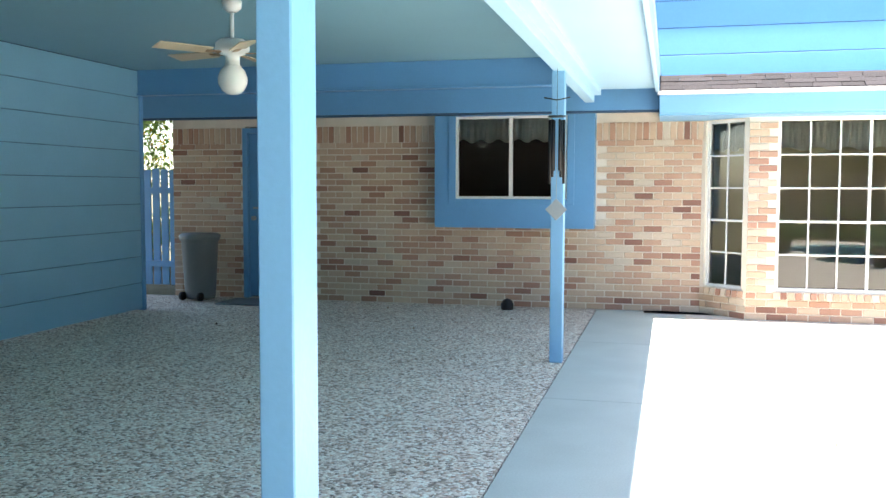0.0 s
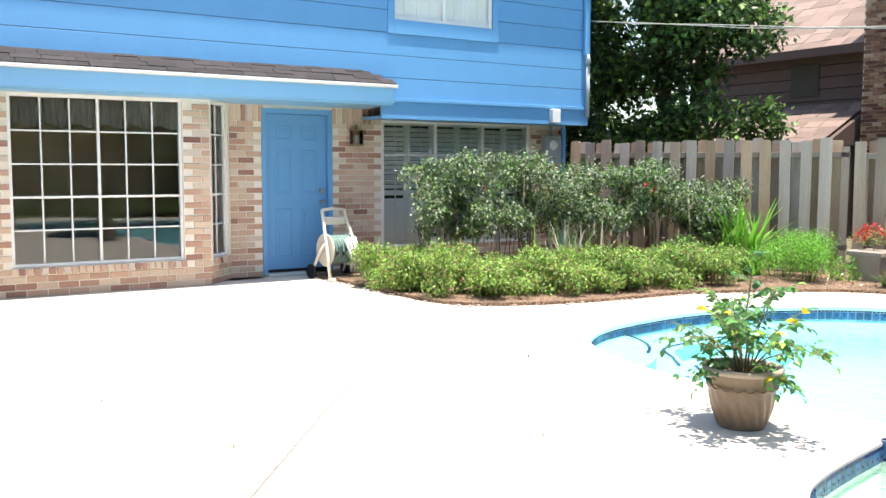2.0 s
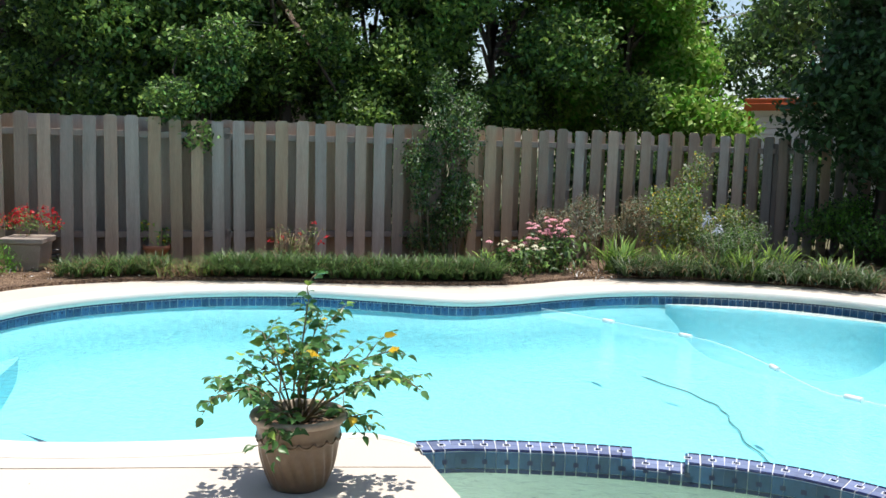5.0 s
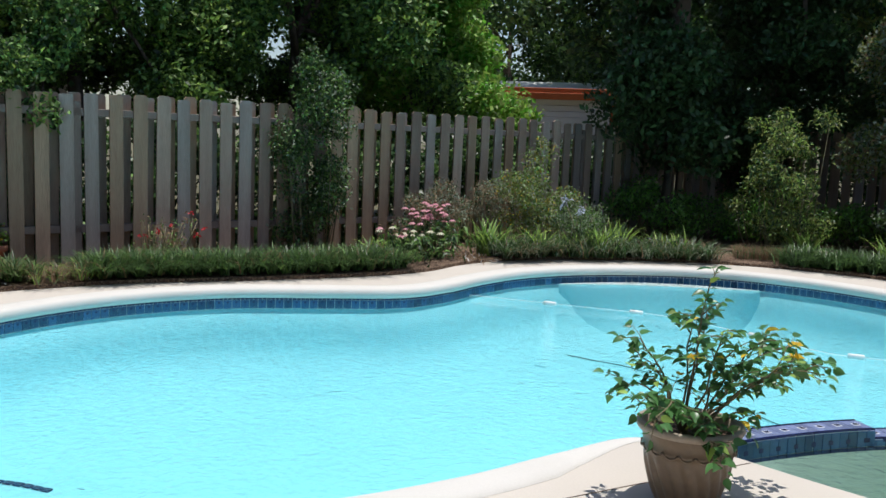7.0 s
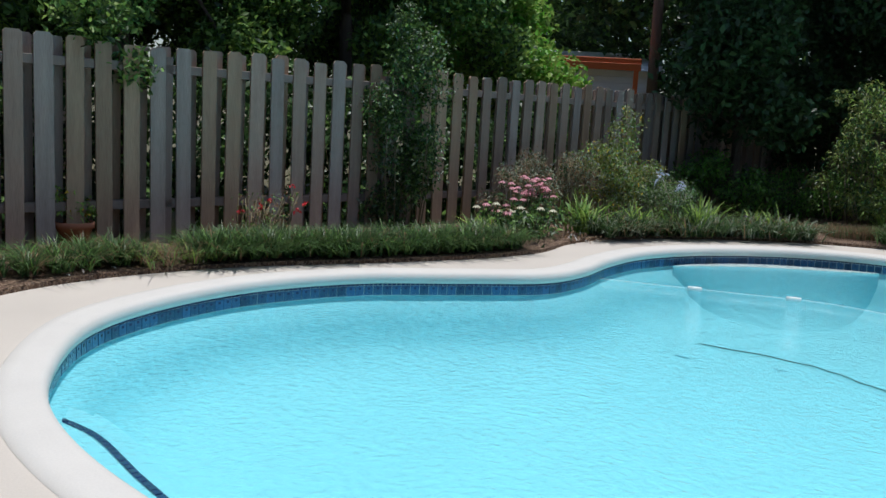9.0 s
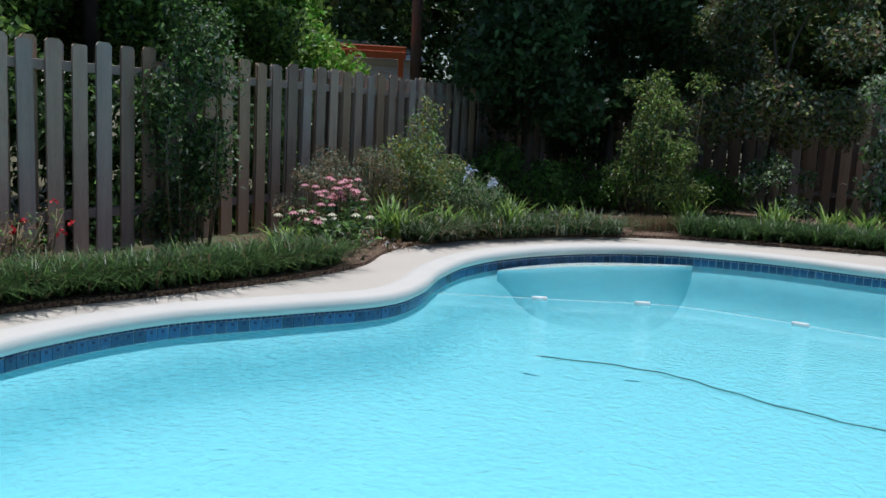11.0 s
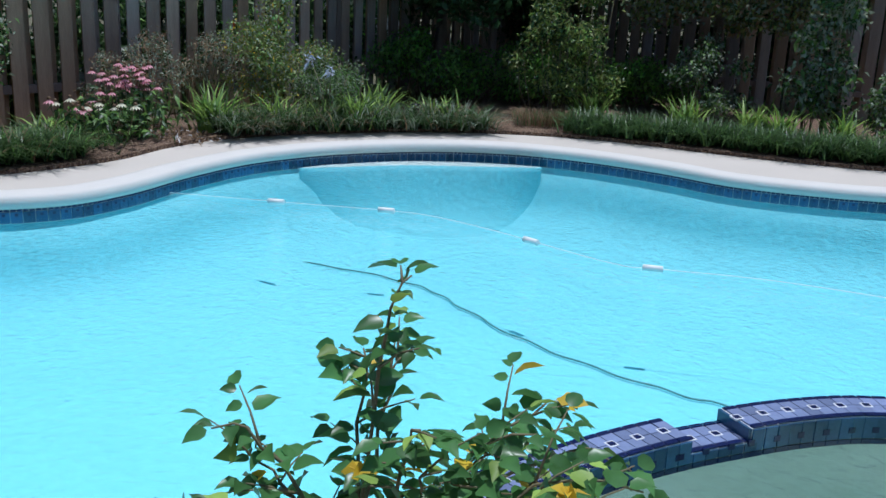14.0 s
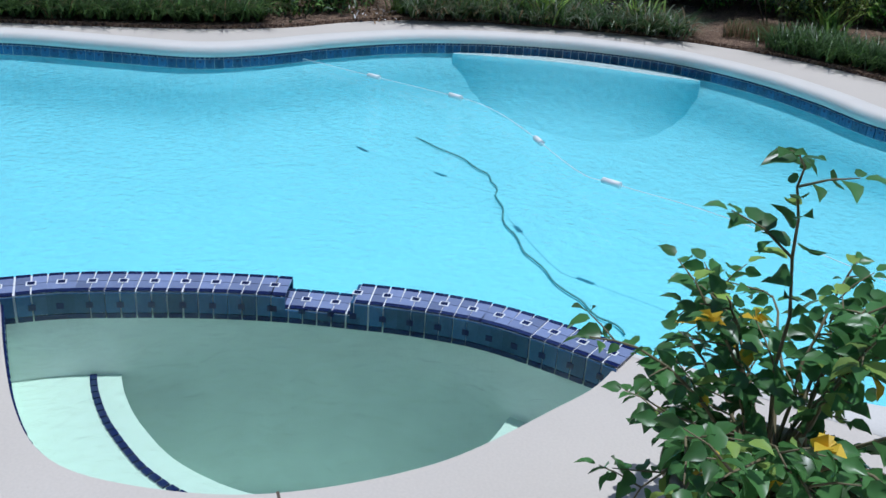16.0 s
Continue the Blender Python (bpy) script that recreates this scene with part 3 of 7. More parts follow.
for f in bm.faces:
    if f.normal.z < 0:
        f.normal_flip()
part("pool_floor", bm, M_plaster, pool)


def along(line, step):
    """Places, directions at even steps along a line."""
    out, carry = [], 0.0
    for a, b in zip(line, line[1:]):
        d = b - a
        L = d.length
        if L < 1e-6:
            continue
        t = carry
        while t < L:
            out.append((a + d * (t / L), d / L))
            t += step
        carry = t - L
    return out


def tile_run(name, line, step, boxes, parent, label="", kind="stuff"):
    """Tiles side by side along a line: boxes of (along 0..1 from, to, side from, to, z from, to, material)."""
    mats = []
    bm = bmesh.new()
    for k, (p, d) in enumerate(along(line, step)):
        m = Matrix(((d.x, -d.y, 0, p.x), (d.y, d.x, 0, p.y), (0, 0, 1, 0), (0, 0, 0, 1)))
        for b in boxes:
            if len(b) > 7 and k % 2 != b[7]:
                continue
            if b[6] not in mats:
                mats.append(b[6])
            box(bm, b[0] * step, b[2], b[4], b[1] * step, b[3], b[5], m, mi=mats.index(b[6]))
    return part(name, bm, mats, parent, label, kind)


sweep("tile_grout", pool_line, [(0.006, -0.066), (0.002, -0.068), (0.002, -0.175), (0.006, -0.18)], M_grout, pool, smooth=False)
tile_run("waterline_tile", pool_line, 0.076, [(0.04, 0.46, -0.004, 0.004, -0.092, -0.078, M_tile_navy), (0.54, 0.96, -0.004, 0.004, -0.092, -0.078, M_tile_navy),
                                            (0.03, 0.97, -0.004, 0.004, -0.170, -0.096, M_tile), (0.38, 0.62, -0.006, 0.003, -0.124, -0.108, M_tile_navy)], pool, "glazed blue waterline tiles with navy dots")

# steps of the shallow end, each with a line of navy tile along its edge
STEPS = [(-0.15, [(4.2, 3.62), (4.7, 3.7), (5.1, 4.0), (5.36, 4.36), (5.52, 4.9)], [(5.02, 4.02), (5.2, 4.18), (5.36, 4.42), (5.45, 4.7)]),
         (-0.25, [(4.0, 3.05), (4.6, 3.2), (5.05, 3.55), (5.4, 4.0), (5.72, 4.36), (6.3, 4.46), (7.0, 4.50), (7.3, 4.6), (7.4, 4.9)], [(5.22, 3.86), (5.42, 4.12), (5.66, 4.44), (6.2, 4.53), (6.8, 4.57), (7.15, 4.68)]),
         (-0.38, [(3.9, 2.4), (4.7, 2.75), (5.2, 3.2), (5.6, 3.75), (5.95, 4.15), (6.6, 4.3), (7.5, 4.4), (7.8, 4.7)], [(5.2, 3.42), (5.5, 3.8), (5.78, 4.18)])]
for z, nose, tiles in STEPS:
    nose = spline([(*p, 0) for p in nose], 5, False)
    bm = bmesh.new()
    c = bm.verts.new((4.3, 5.0, z))
    top = [bm.verts.new((p.x, p.y, z)) for p in nose]
    bot = [bm.verts.new((p.x, p.y, -0.76)) for p in nose]
    for i in range(len(nose) - 1):
        bm.faces.new((c, top[i], top[i + 1]))
        bm.faces.new((top[i], bot[i], bot[i + 1], top[i + 1]))
    bmesh.ops.recalc_face_normals(bm, faces=bm.faces[:])
    part("pool_step", bm, M_plaster, pool)
    tile_run("step_tile", spline([(*p, 0) for p in tiles], 6, False), 0.05, [(0.1, 0.9, -0.016, 0.016, z + 0.002, z + 0.008, M_tile_navy)], pool, "navy tiles along a step's edge")
# far curve's highlight streak, built as a shallow white shelf sloping into the bowl
rim = spline([(9.03, -1.75, 0), (9.0, -2.15, 0), (8.83, -2.76, 0), (8.53, -3.22, 0), (8.2, -3.56, 0), (7.95, -3.76, 0)], 8, False)
led = [p + Vector((-0.83, 0.55, 0)) * (0.19 * math.sin(math.pi * i / (len(rim) - 1))) for i, p in enumerate(rim)]
bm = bmesh.new()
rows_ = []
for i, (p, q) in enumerate(zip(led, rim)):
    u = math.sin(math.pi * i / (len(rim) - 1))
    rows_.append([bm.verts.new(c) for c in [(q.x, q.y, -0.148), (p.x, p.y, -0.152)] + [(p.x - 0.83 * w * u, p.y + 0.55 * w * u, z) for w, z in ((0.03, -0.2), (0.07, -0.3), (0.12, -0.41), (0.2, -0.54), (0.33, -0.65), (0.5, -0.75))]])
for A, B in zip(rows_, rows_[1:]):
    for k in range(7):
        f = bm.faces.new((A[k], B[k], B[k + 1], A[k + 1]))
        f.material_index, f.smooth = min(k, 1), k > 0
bmesh.ops.recalc_face_normals(bm, faces=bm.faces[:])
part("highlight_shelf", bm, [M_white, M_plaster], pool, "white shelf just under the water, built for a highlight streak")

# water
def water(name, line, z, mat_, parent):
    bm = bmesh.new()
    vs = [bm.verts.new((p.x, p.y, z)) for p in line]
    f = bm.faces.new(vs)
    bmesh.ops.triangulate(bm, faces=[f])
    for f in bm.faces:
        if f.normal.z < 0:
            f.normal_flip()
    ob = part(name, bm, mat_, parent)
    ob.visible_shadow = False
    return ob


water("water", pool_all, -0.13, M_water, pool)

# ---------- spa ----------
spa = empty("spa_basin", label="small spa basin of pale green plaster with a tiled dam", category="spa")
dam_out = spline([(*p, 0) for p in DAM_OUT], 6, False)
spa_all = spa_line[:-1] + dam_out[:-1]
spa_all = [p for i, p in enumerate(spa_all) if i == 0 or (p - spa_all[i - 1]).length > 0.01]
sweep("spa_wall", spa_line, [(0.012, -0.002), (0.0, -0.01), (0.0, -0.95)], M_spa_plaster, spa)
sweep("spa_tile_grout", spa_line, [(0.008, -0.012), (0.0, -0.014), (-0.002, -0.125), (0.008, -0.13)], M_grout, spa, smooth=False)
tile_run("spa_waterline_tile", spa_line, 0.0575, [(0.05, 0.95, -0.008, -0.001, -0.028, -0.014, M_tile_navy), (0.05, 0.95, -0.008, -0.001, -0.095, -0.032, M_tile), (0.38, 0.62, -0.010, -0.002, -0.07, -0.055, M_tile_navy)], spa, "glazed blue waterline tiles with navy dots")
bm = bmesh.new()
f = bm.faces.new([bm.verts.new((p.x, p.y, -0.92)) for p in spa_all])
bmesh.ops.triangulate(bm, faces=[f])
for f in bm.faces:
    if f.normal.z < 0:
        f.normal_flip()
part("spa_floor", bm, M_spa_plaster, spa)
BENCH = [(3.97, 0.90), (3.75, 0.87), (3.53, 0.80), (3.28, 0.66), (3.08, 0.42), (3.02, 0.12), (3.08, -0.14), (3.22, -0.36), (3.40, -0.52)]
bench_edge = spline([(*p, 0) for p in BENCH], 6, False)
bm = bmesh.new()
outer = [p for p in spa_line if p.x < 3.98][::-1]
loop = bench_edge + [Vector((3.32, -0.78, 0))] + outer[::-1][1:]
vs = [bm.verts.new((p.x, p.y, -0.34)) for p in loop]
f = bm.faces.new(vs)
bmesh.ops.triangulate(bm, faces=[f])
for f in bm.faces:
    if f.normal.z < 0:
        f.normal_flip()
lo = [bm.verts.new((p.x, p.y, -0.92)) for p in bench_edge]
for i in range(len(bench_edge) - 1):
    bm.faces.new((vs[i], vs[i + 1], lo[i + 1], lo[i]))
part("spa_bench", bm, M_step_plaster, spa)
be = [p for p in offset_curve(bench_edge + [bench_edge[-1]], 0.0)]
tile_line = [Vector((p.x + (p.x - 3.75) * 0.17, p.y + (p.y - 0.15) * 0.14, 0)) for p in bench_edge if p.x < 3.9]
tile_run("bench_tile", tile_line, 0.044, [(0.1, 0.9, -0.013, 0.013, -0.338, -0.331, M_tile_navy)], spa, "navy tiles along the bench edge")
water("spa_water", spa_all, -0.07, M_spa_water, spa)
bm = bmesh.new()
lathe(bm, [(0.001, 0.012), (0.07, 0.012), (0.095, 0.006), (0.10, 0)], 28, (2.82, 0.42, -0.338))
part("drain_cover", bm, M_white, spa, "round white drain cover with holes")
bm = bmesh.new()
for rr_ in (0.025, 0.045, 0.065):
    for k in range(int(rr_ * 300)):
        a = 2 * math.pi * k / int(rr_ * 300)
        cyl(bm, (2.82 + rr_ * math.cos(a), 0.42 + rr_ * math.sin(a), -0.327), (2.82 + rr_ * math.cos(a), 0.42 + rr_ * math.sin(a), -0.325), 0.005, n=6)
part("drain_holes", bm, M_tile_navy, spa)

# the dam wall: one body, a spillway notch, tiles on top and on the spa's side
W = 0.165
L_total = sum((b - a).length for a, b in zip(dam_out, dam_out[1:]))


def cut(line, s0, s1):
    out, s = [], 0.0
    for a, b in zip(line, line[1:]):
        L = (b - a).length
        for u in ((s0 - s) / L, 0, (s1 - s) / L):
            pos = s + u * L
            if 0 <= u < 1 and s0 - 1e-6 <= pos <= s1 + 1e-6:
                out.append(a + (b - a) * u)
        s += L
    return out


for s0, s1, top in ((0.0, 1.045, 0.012), (1.045, 1.36, -0.038), (1.36, L_total, 0.012)):
    seg = cut(dam_out, s0, s1)
    seg = [p for i, p in enumerate(seg) if i == 0 or (p - seg[i - 1]).length > 1e-3]
    # clockwise of the spa: its inside lies to the right
    sweep("dam_wall", seg, [(0.0, -1.2), (0.0, top), (-W, top), (-W, -0.95)], M_grout, spa, smooth=False)
    st = 0.0575
    B = [(0.065, 0.935, -0.022, -0.002, top, top + 0.006, M_tile_navy),
         (0.065, 0.935, -0.083, -0.026, top, top + 0.006, M_tile_light), (0.065, 0.935, -0.143, -0.087, top, top + 0.006, M_tile_light),
         (0.065, 0.935, -0.166, -0.147, top, top + 0.006, M_tile_navy),
         (-0.32, 0.32, -0.103, -0.067, top + 0.001, top + 0.0072, M_grout, 0),
         (-0.22, 0.22, -0.097, -0.073, top + 0.001, top + 0.0085, M_tile_navy, 0),
         (0.065, 0.935, -W - 0.006, -W + 0.002, -0.072, top - 0.004, M_tile), (0.065, 0.935, -W - 0.007, -W + 0.002, -0.094, -0.075, M_tile_navy),
         (-0.22, 0.22, -W - 0.008, -W, -0.05, -0.028, M_tile_navy, 0),
         (0.065, 0.935, -0.002, 0.006, -0.2, top - 0.004, M_tile)]
    tile_run("dam_tile", seg, st, B, spa, "glazed blue tiles with navy diamonds", kind="")
for s in (1.045, 1.36):
    p = cut(dam_out, s - 1e-4, s)[0]
    q = cut(dam_out, s, s + 0.02)
    d = (q[-1] - p).normalized()
    m = Matrix(((d.x, -d.y, 0, p.x), (d.y, d.x, 0, p.y), (0, 0, 1, 0), (0, 0, 0, 1)))
    bm = bmesh.new()
    box(bm, -0.012, -W, -0.06, 0.0, -0.0, 0.012, m)
    part("dam_end_tile", bm, M_tile, spa)

# ---------- patio cover ----------
def lined_wall(name, x0, x1, z0, z1, m, mat_, step, t=0.02, off=0.0, parent=None, kind="structure"):
    """Boards one above another with a narrow dark gap: x and z in the wall's plane, its face towards -y."""
    root = empty(name, m) if parent is None else parent
    tagged(root, kind=kind)
    bm = bmesh.new()
    box(bm, x0, 0.012, z0, x1, 0.10, z1)
    part("sheathing", bm, M_blue_dark, root)
    z = z0 - off
    while z < z1:
        a, b = max(z0, z), min(z1, z + step - 0.006)
        if b - a > 0.02:
            bm = bmesh.new()
            box(bm, x0, 0, a, x1, t, b, bevel=0.003)
            part("board", bm, mat_, root)
        z += step
    return root



g = empty("wall_garage", Matrix.Translation((-5.9, 0, 0)) @ Matrix.Rotation(radians(90), 4, "Z"))
lined_wall("wall_garage", -4.0, 8.1, 0.02, CEIL, None, M_garage, 0.295, parent=g)
bm = bmesh.new()
box(bm, -6.05, 8.1, 0, -5.885, 8.16, CEIL, bevel=0.004)
tagged(part("trim", bm, M_blue), kind="structure")
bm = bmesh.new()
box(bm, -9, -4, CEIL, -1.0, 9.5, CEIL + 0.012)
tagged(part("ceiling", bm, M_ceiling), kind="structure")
bm = bmesh.new()
box(bm, -0.86, -4, 2.42, -0.30, 8.75, 2.45)
tagged(part("soffit", bm, M_fascia), kind="structure")
bm = bmesh.new()
box(bm, -0.30, -4, 2.37, -0.262, 8.62, 2.57, bevel=0.004)
box(bm, -0.262, -4, 2.53, -0.25, 8.62, 2.58, bevel=0.003)
tagged(part("fascia", bm, M_fascia), kind="structure")
bm = bmesh.new()
v = [bm.verts.new(c) for c in ((-9, -4, 3.9), (-0.25, -4, 2.585), (-0.25, 9.0, 2.585), (-9, 9.0, 3.9), (-9, -4, 3.87), (-0.25, -4, 2.56), (-0.25, 9.0, 2.56), (-9, 9.0, 3.87))]
for q in ((0, 1, 2, 3), (7, 6, 5, 4), (1, 5, 6, 2), (0, 4, 5, 1), (3, 2, 6, 7)):
    bm.faces.new([v[i] for i in q])
tagged(part("roof_patio", bm, M_shingle), kind="structure")
bm = bmesh.new()
box(bm, -1.04, -4, 2.30, -0.94, 8.9, CEIL, bevel=0.004)
box(bm, -0.94, -4, 2.36, -0.86, 8.75, 2.55, bevel=0.004)
tagged(part("header_beam", bm, M_fascia), kind="structure")
bm = bmesh.new()
box(bm, -5.9, 8.08, 2.42, -1.04, 8.18, CEIL, bevel=0.004)
box(bm, -5.9, 8.06, 2.40, -1.04, 8.20, 2.425, bevel=0.003)
tagged(part("cross_beam", bm, M_blue), kind="structure")
for y0, y1, w in ((0.82, 0.965, 0.085), (6.16, 6.28, 0.10)):
    X = -0.945 if y0 < 1 else -0.95
    bm = bmesh.new()
    box(bm, X - w, y0, -0.004, X, y1, 2.31, bevel=0.004)
    tagged(part("patio_post", bm, M_post), label="square light blue timber post at the edge of the patio", category="post", group="porch posts")

# ---------- brick ----------
BRICKS = []          # (matrix, kind) of every brick laid


def lay(m, x0, x1, z0, z1, holes=(), soldier=False, half=False):
    """Courses of brick in a wall's plane; m carries x along, z up, face towards -y."""
    if soldier:
        x = x0
        while x < x1 - 0.03:
            BRICKS.append((m @ Matrix.Translation((x + 0.0325, 0, (z0 + z1) / 2)), "soldier"))
            x += 0.074
        return
    k, z = 0, z0
    while z < z1 - 0.04:
        x = x0 - (0.105 if k % 2 else 0.0)
        while x < x1:
            a, b = max(x, x0), min(x + 0.2, x1)
            if b - a > 0.05:
                c = (a + b) / 2
                if not any(h[0] - 0.02 < c + (0 if abs(b - a - 0.2) < 1e-3 else 0) < h[1] + 0.02 and h[2] < z + 0.032 < h[3] for h in holes):
                    w = b - a
                    for h in holes:
                        if h[2] < z + 0.032 < h[3]:
                            if a < h[0] < b:
                                b = h[0]
                            if a < h[1] < b:
                                a = h[1]
                    if b - a > 0.04:
                        BRICKS.append((m @ Matrix.Translation(((a + b) / 2, 0, z + 0.0325)) @ Matrix.Diagonal(((b - a) / 0.2, 1, 1, 1)), "brick"))
            x += 0.21
        k += 1
        z += 0.0745


def slab(name, m, x0, x1, z0, z1, holes, t=0.2):
    """The wall behind the bricks, with its openings cut through."""
    bm = bmesh.new()
    xs = sorted({x0, x1, *[h[0] for h in holes], *[h[1] for h in holes]})
    for a, b in zip(xs, xs[1:]):
        c = (a + b) / 2
        zs = sorted([(h[2], h[3]) for h in holes if h[0] < c < h[1]])
        z = z0
        for lo_, hi_ in zs:
            if lo_ > z:
                box(bm, a, 0.0, z, b, t, lo_, m)
            z = max(z, hi_)
        if z < z1:
            box(bm, a, 0.0, z, b, t, z1, m)
    bmesh.ops.remove_doubles(bm, verts=bm.verts[:], dist=1e-5)
    return tagged(part(name, bm, M_mortar), kind="structure")


I = Matrix.Translation((0, WALL_Y, 0))
H_main = [(-5.30, -4.45, 0.0, 2.14), (-2.6, -1.1, 1.1, 2.3), (3.90, 4.80, 0.0, 2.06), (0.22, 3.43, -0.1, 2.2), (5.56, 8.05, 0.28, 2.0)]
wall_north = slab("wall_north", I, -6.3, 8.72, -0.02, 2.6, H_main)
holes_b = [(-5.34, -4.41, -1, 3), (-2.79, -0.96, 0.93, 3), (3.88, 4.82, -1, 3), (0.2, 3.45, -1, 3), (5.55, 8.06, 0.28, 3)]
lay(I, -6.3, 0.2, 0.0, 1.92, holes_b)
lay(I, 3.45, 8.7, 0.0, 1.92, holes_b)
for a, b in ((-6.3, -5.34), (-4.41, -2.79), (-0.96, 0.2), (3.45, 3.88), (4.82, 5.55)):
    lay(I, a, b, 1.925, 2.125, soldier=True)
lay(Matrix.Translation((0, WALL_Y - 0.004, 0)), -2.75, -1.0, 0.82, 0.93, soldier=True) if False else None

# bay: a wide front and two slanted sides
def plane(p, q):
    d = (Vector(q) - Vector(p)).normalized()
    return Matrix(((d.x, -d.y, 0, p[0]), (d.y, d.x, 0, p[1]), (0, 0, 1, 0), (0, 0, 0, 1)))


FL, FR = (0.66, BAY_Y), (3.06, BAY_Y)
SL, SR = (0.20, WALL_Y), (3.45, WALL_Y)
mF, mL, mR = plane(FL, FR), plane(SL, FL), plane(FR, SR)
wF, wS, wSR = 2.40, (Vector(FL) - Vector(SL)).length, (Vector(SR) - Vector(FR)).length
for m, w, hs in ((mF, wF, [(0.29, 2.09, 0.31, 2.12)]), (mL, wS, [(0.05, wS - 0.06, 0.31, 2.12)]), (mR, wSR, [(0.06, wSR - 0.05, 0.31, 2.12)])):
    slab("bay_wall", m, 0, w, -0.02, 2.2, hs, t=0.14)
    hb = [(h[0] - 0.005, h[1] + 0.005, 0.22, 3) for h in hs]
    lay(m, 0.0, w, 0.0, 2.12, hb)
    x = hs[0][0] - 0.03
    while x < hs[0][1]:
        BRICKS.append((m @ Matrix.Translation((x + 0.04, -0.03, 0.262)) @ Matrix.Rotation(radians(-8), 4, "X"), "rowlock"))
        x += 0.074


def window(m, x0, x1, z0, z1, cols, rows, split=None, name="window_bay", thick=0.03, bar=0.018, back=0.05):
    """A white-framed window with muntins and one pane for every light."""
    root = empty(name, m)
    tagged(root, kind="structure")
    bm = bmesh.new()
    f = thick
    for a, b, c, d in ((x0, x0 + f, z0, z1), (x1 - f, x1, z0, z1), (x0 + f, x1 - f, z0, z0 + f), (x0 + f, x1 - f, z1 - f, z1)):
        box(bm, a, back - 0.02, c, b, back + 0.05, d)
    part("window_frame", bm, M_white, root)
    xs = [x0 + f + (x1 - x0 - 2 * f) * i / cols for i in range(cols + 1)]
    zs = [z0 + f + (z1 - z0 - 2 * f) * i / rows for i in range(rows + 1)]
    for i in range(1, cols):
        w = bar * (1.8 if split and i == split else 1)
        bm = bmesh.new()
        box(bm, xs[i] - w / 2, back, zs[0], xs[i] + w / 2, back + 0.025, zs[-1], bevel=0.003)
        part("muntin", bm, M_white, root)
    for j in range(1, rows):
        w = bar * (1.5 if j == 2 else 1)
        bm = bmesh.new()
        box(bm, xs[0], back + 0.001, zs[j] - w / 2, xs[-1], back + 0.026, zs[j] + w / 2, bevel=0.003)
        part("muntin", bm, M_white, root)
    bm = bmesh.new()
    box(bm, xs[0], back + 0.010, zs[0], xs[-1], back + 0.014, zs[-1])
    ob = part("pane", bm, M_glass, root)
    ob.visible_shadow = False
    return root


window(mF, 0.29, 2.09, 0.31, 2.12, 6, 5, 3)
window(mL, 0.05, wS - 0.06, 0.31, 2.12, 2, 5)
window(mR, 0.06, wSR - 0.05, 0.31, 2.12, 2, 5)
# room behind the bay with its top curtains
bm = bmesh.new()
box(bm, -0.4, 12.6, 0.0, 4.6, 12.7, 2.6)
box(bm, -0.5, 9.75, 0.0, -0.4, 12.6, 2.6)
box(bm, 3.82, 9.75, 0.0, 3.88, 12.6, 2.6)
tagged(part("room_wall", bm, M_room), kind="structure")
# bay floor coloured near-black, as if no daylight reached it
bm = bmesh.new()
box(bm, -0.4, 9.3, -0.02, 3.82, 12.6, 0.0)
tagged(part("floor_room", bm, M_unlit_room), kind="structure")
bm = bmesh.new()
box(bm, -0.5, 9.28, 2.6, 4.6, 12.7, 2.65)
tagged(part("ceiling_room", bm, M_room), kind="structure")


def curtain(name, m, x0, x1, z0, z1, y, label, waves=14, mat_=None):
    bm = bmesh.new()
    n = 80
    cols_ = []
    for i in range(n + 1):
        x = x0 + (x1 - x0) * i / n
        yy = y + 0.018 * math.sin(i / n * waves * 2 * math.pi) + 0.006 * math.sin(i * 1.7)
        zz = z0 + 0.02 * math.sin(i * 0.23)
        cols_.append([bm.verts.new(m @ Vector((x, yy, z))) for z in (zz, (zz + z1) / 2, z1)])
    for a, b in zip(cols_, cols_[1:]):
        for k in range(2):
            f = bm.faces.new((a[k], b[k], b[k + 1], a[k + 1]))
            f.smooth = True
    bmesh.ops.solidify(bm, geom=bm.faces[:], thickness=0.002)
    return tagged(part(name, bm, mat_ or M_curtain), label=label, category="curtain", group="window curtains")


curtain("cafe_curtain", mF, 0.32, 1.18, 1.80, 2.08, 0.11, "short gathered white curtain at the top of the bay window")
curtain("cafe_curtain", mF, 1.22, 2.06, 1.80, 2.08, 0.11, "short gathered white curtain at the top of the bay window")
curtain("cafe_curtain", mL, 0.07, wS - 0.08, 1.80, 2.08, 0.11, "short gathered white curtain at the top of the bay window", 5)
curtain("cafe_curtain", mR, 0.08, wSR - 0.07, 1.80, 2.08, 0.11, "short gathered white curtain at the top of the bay window", 5)

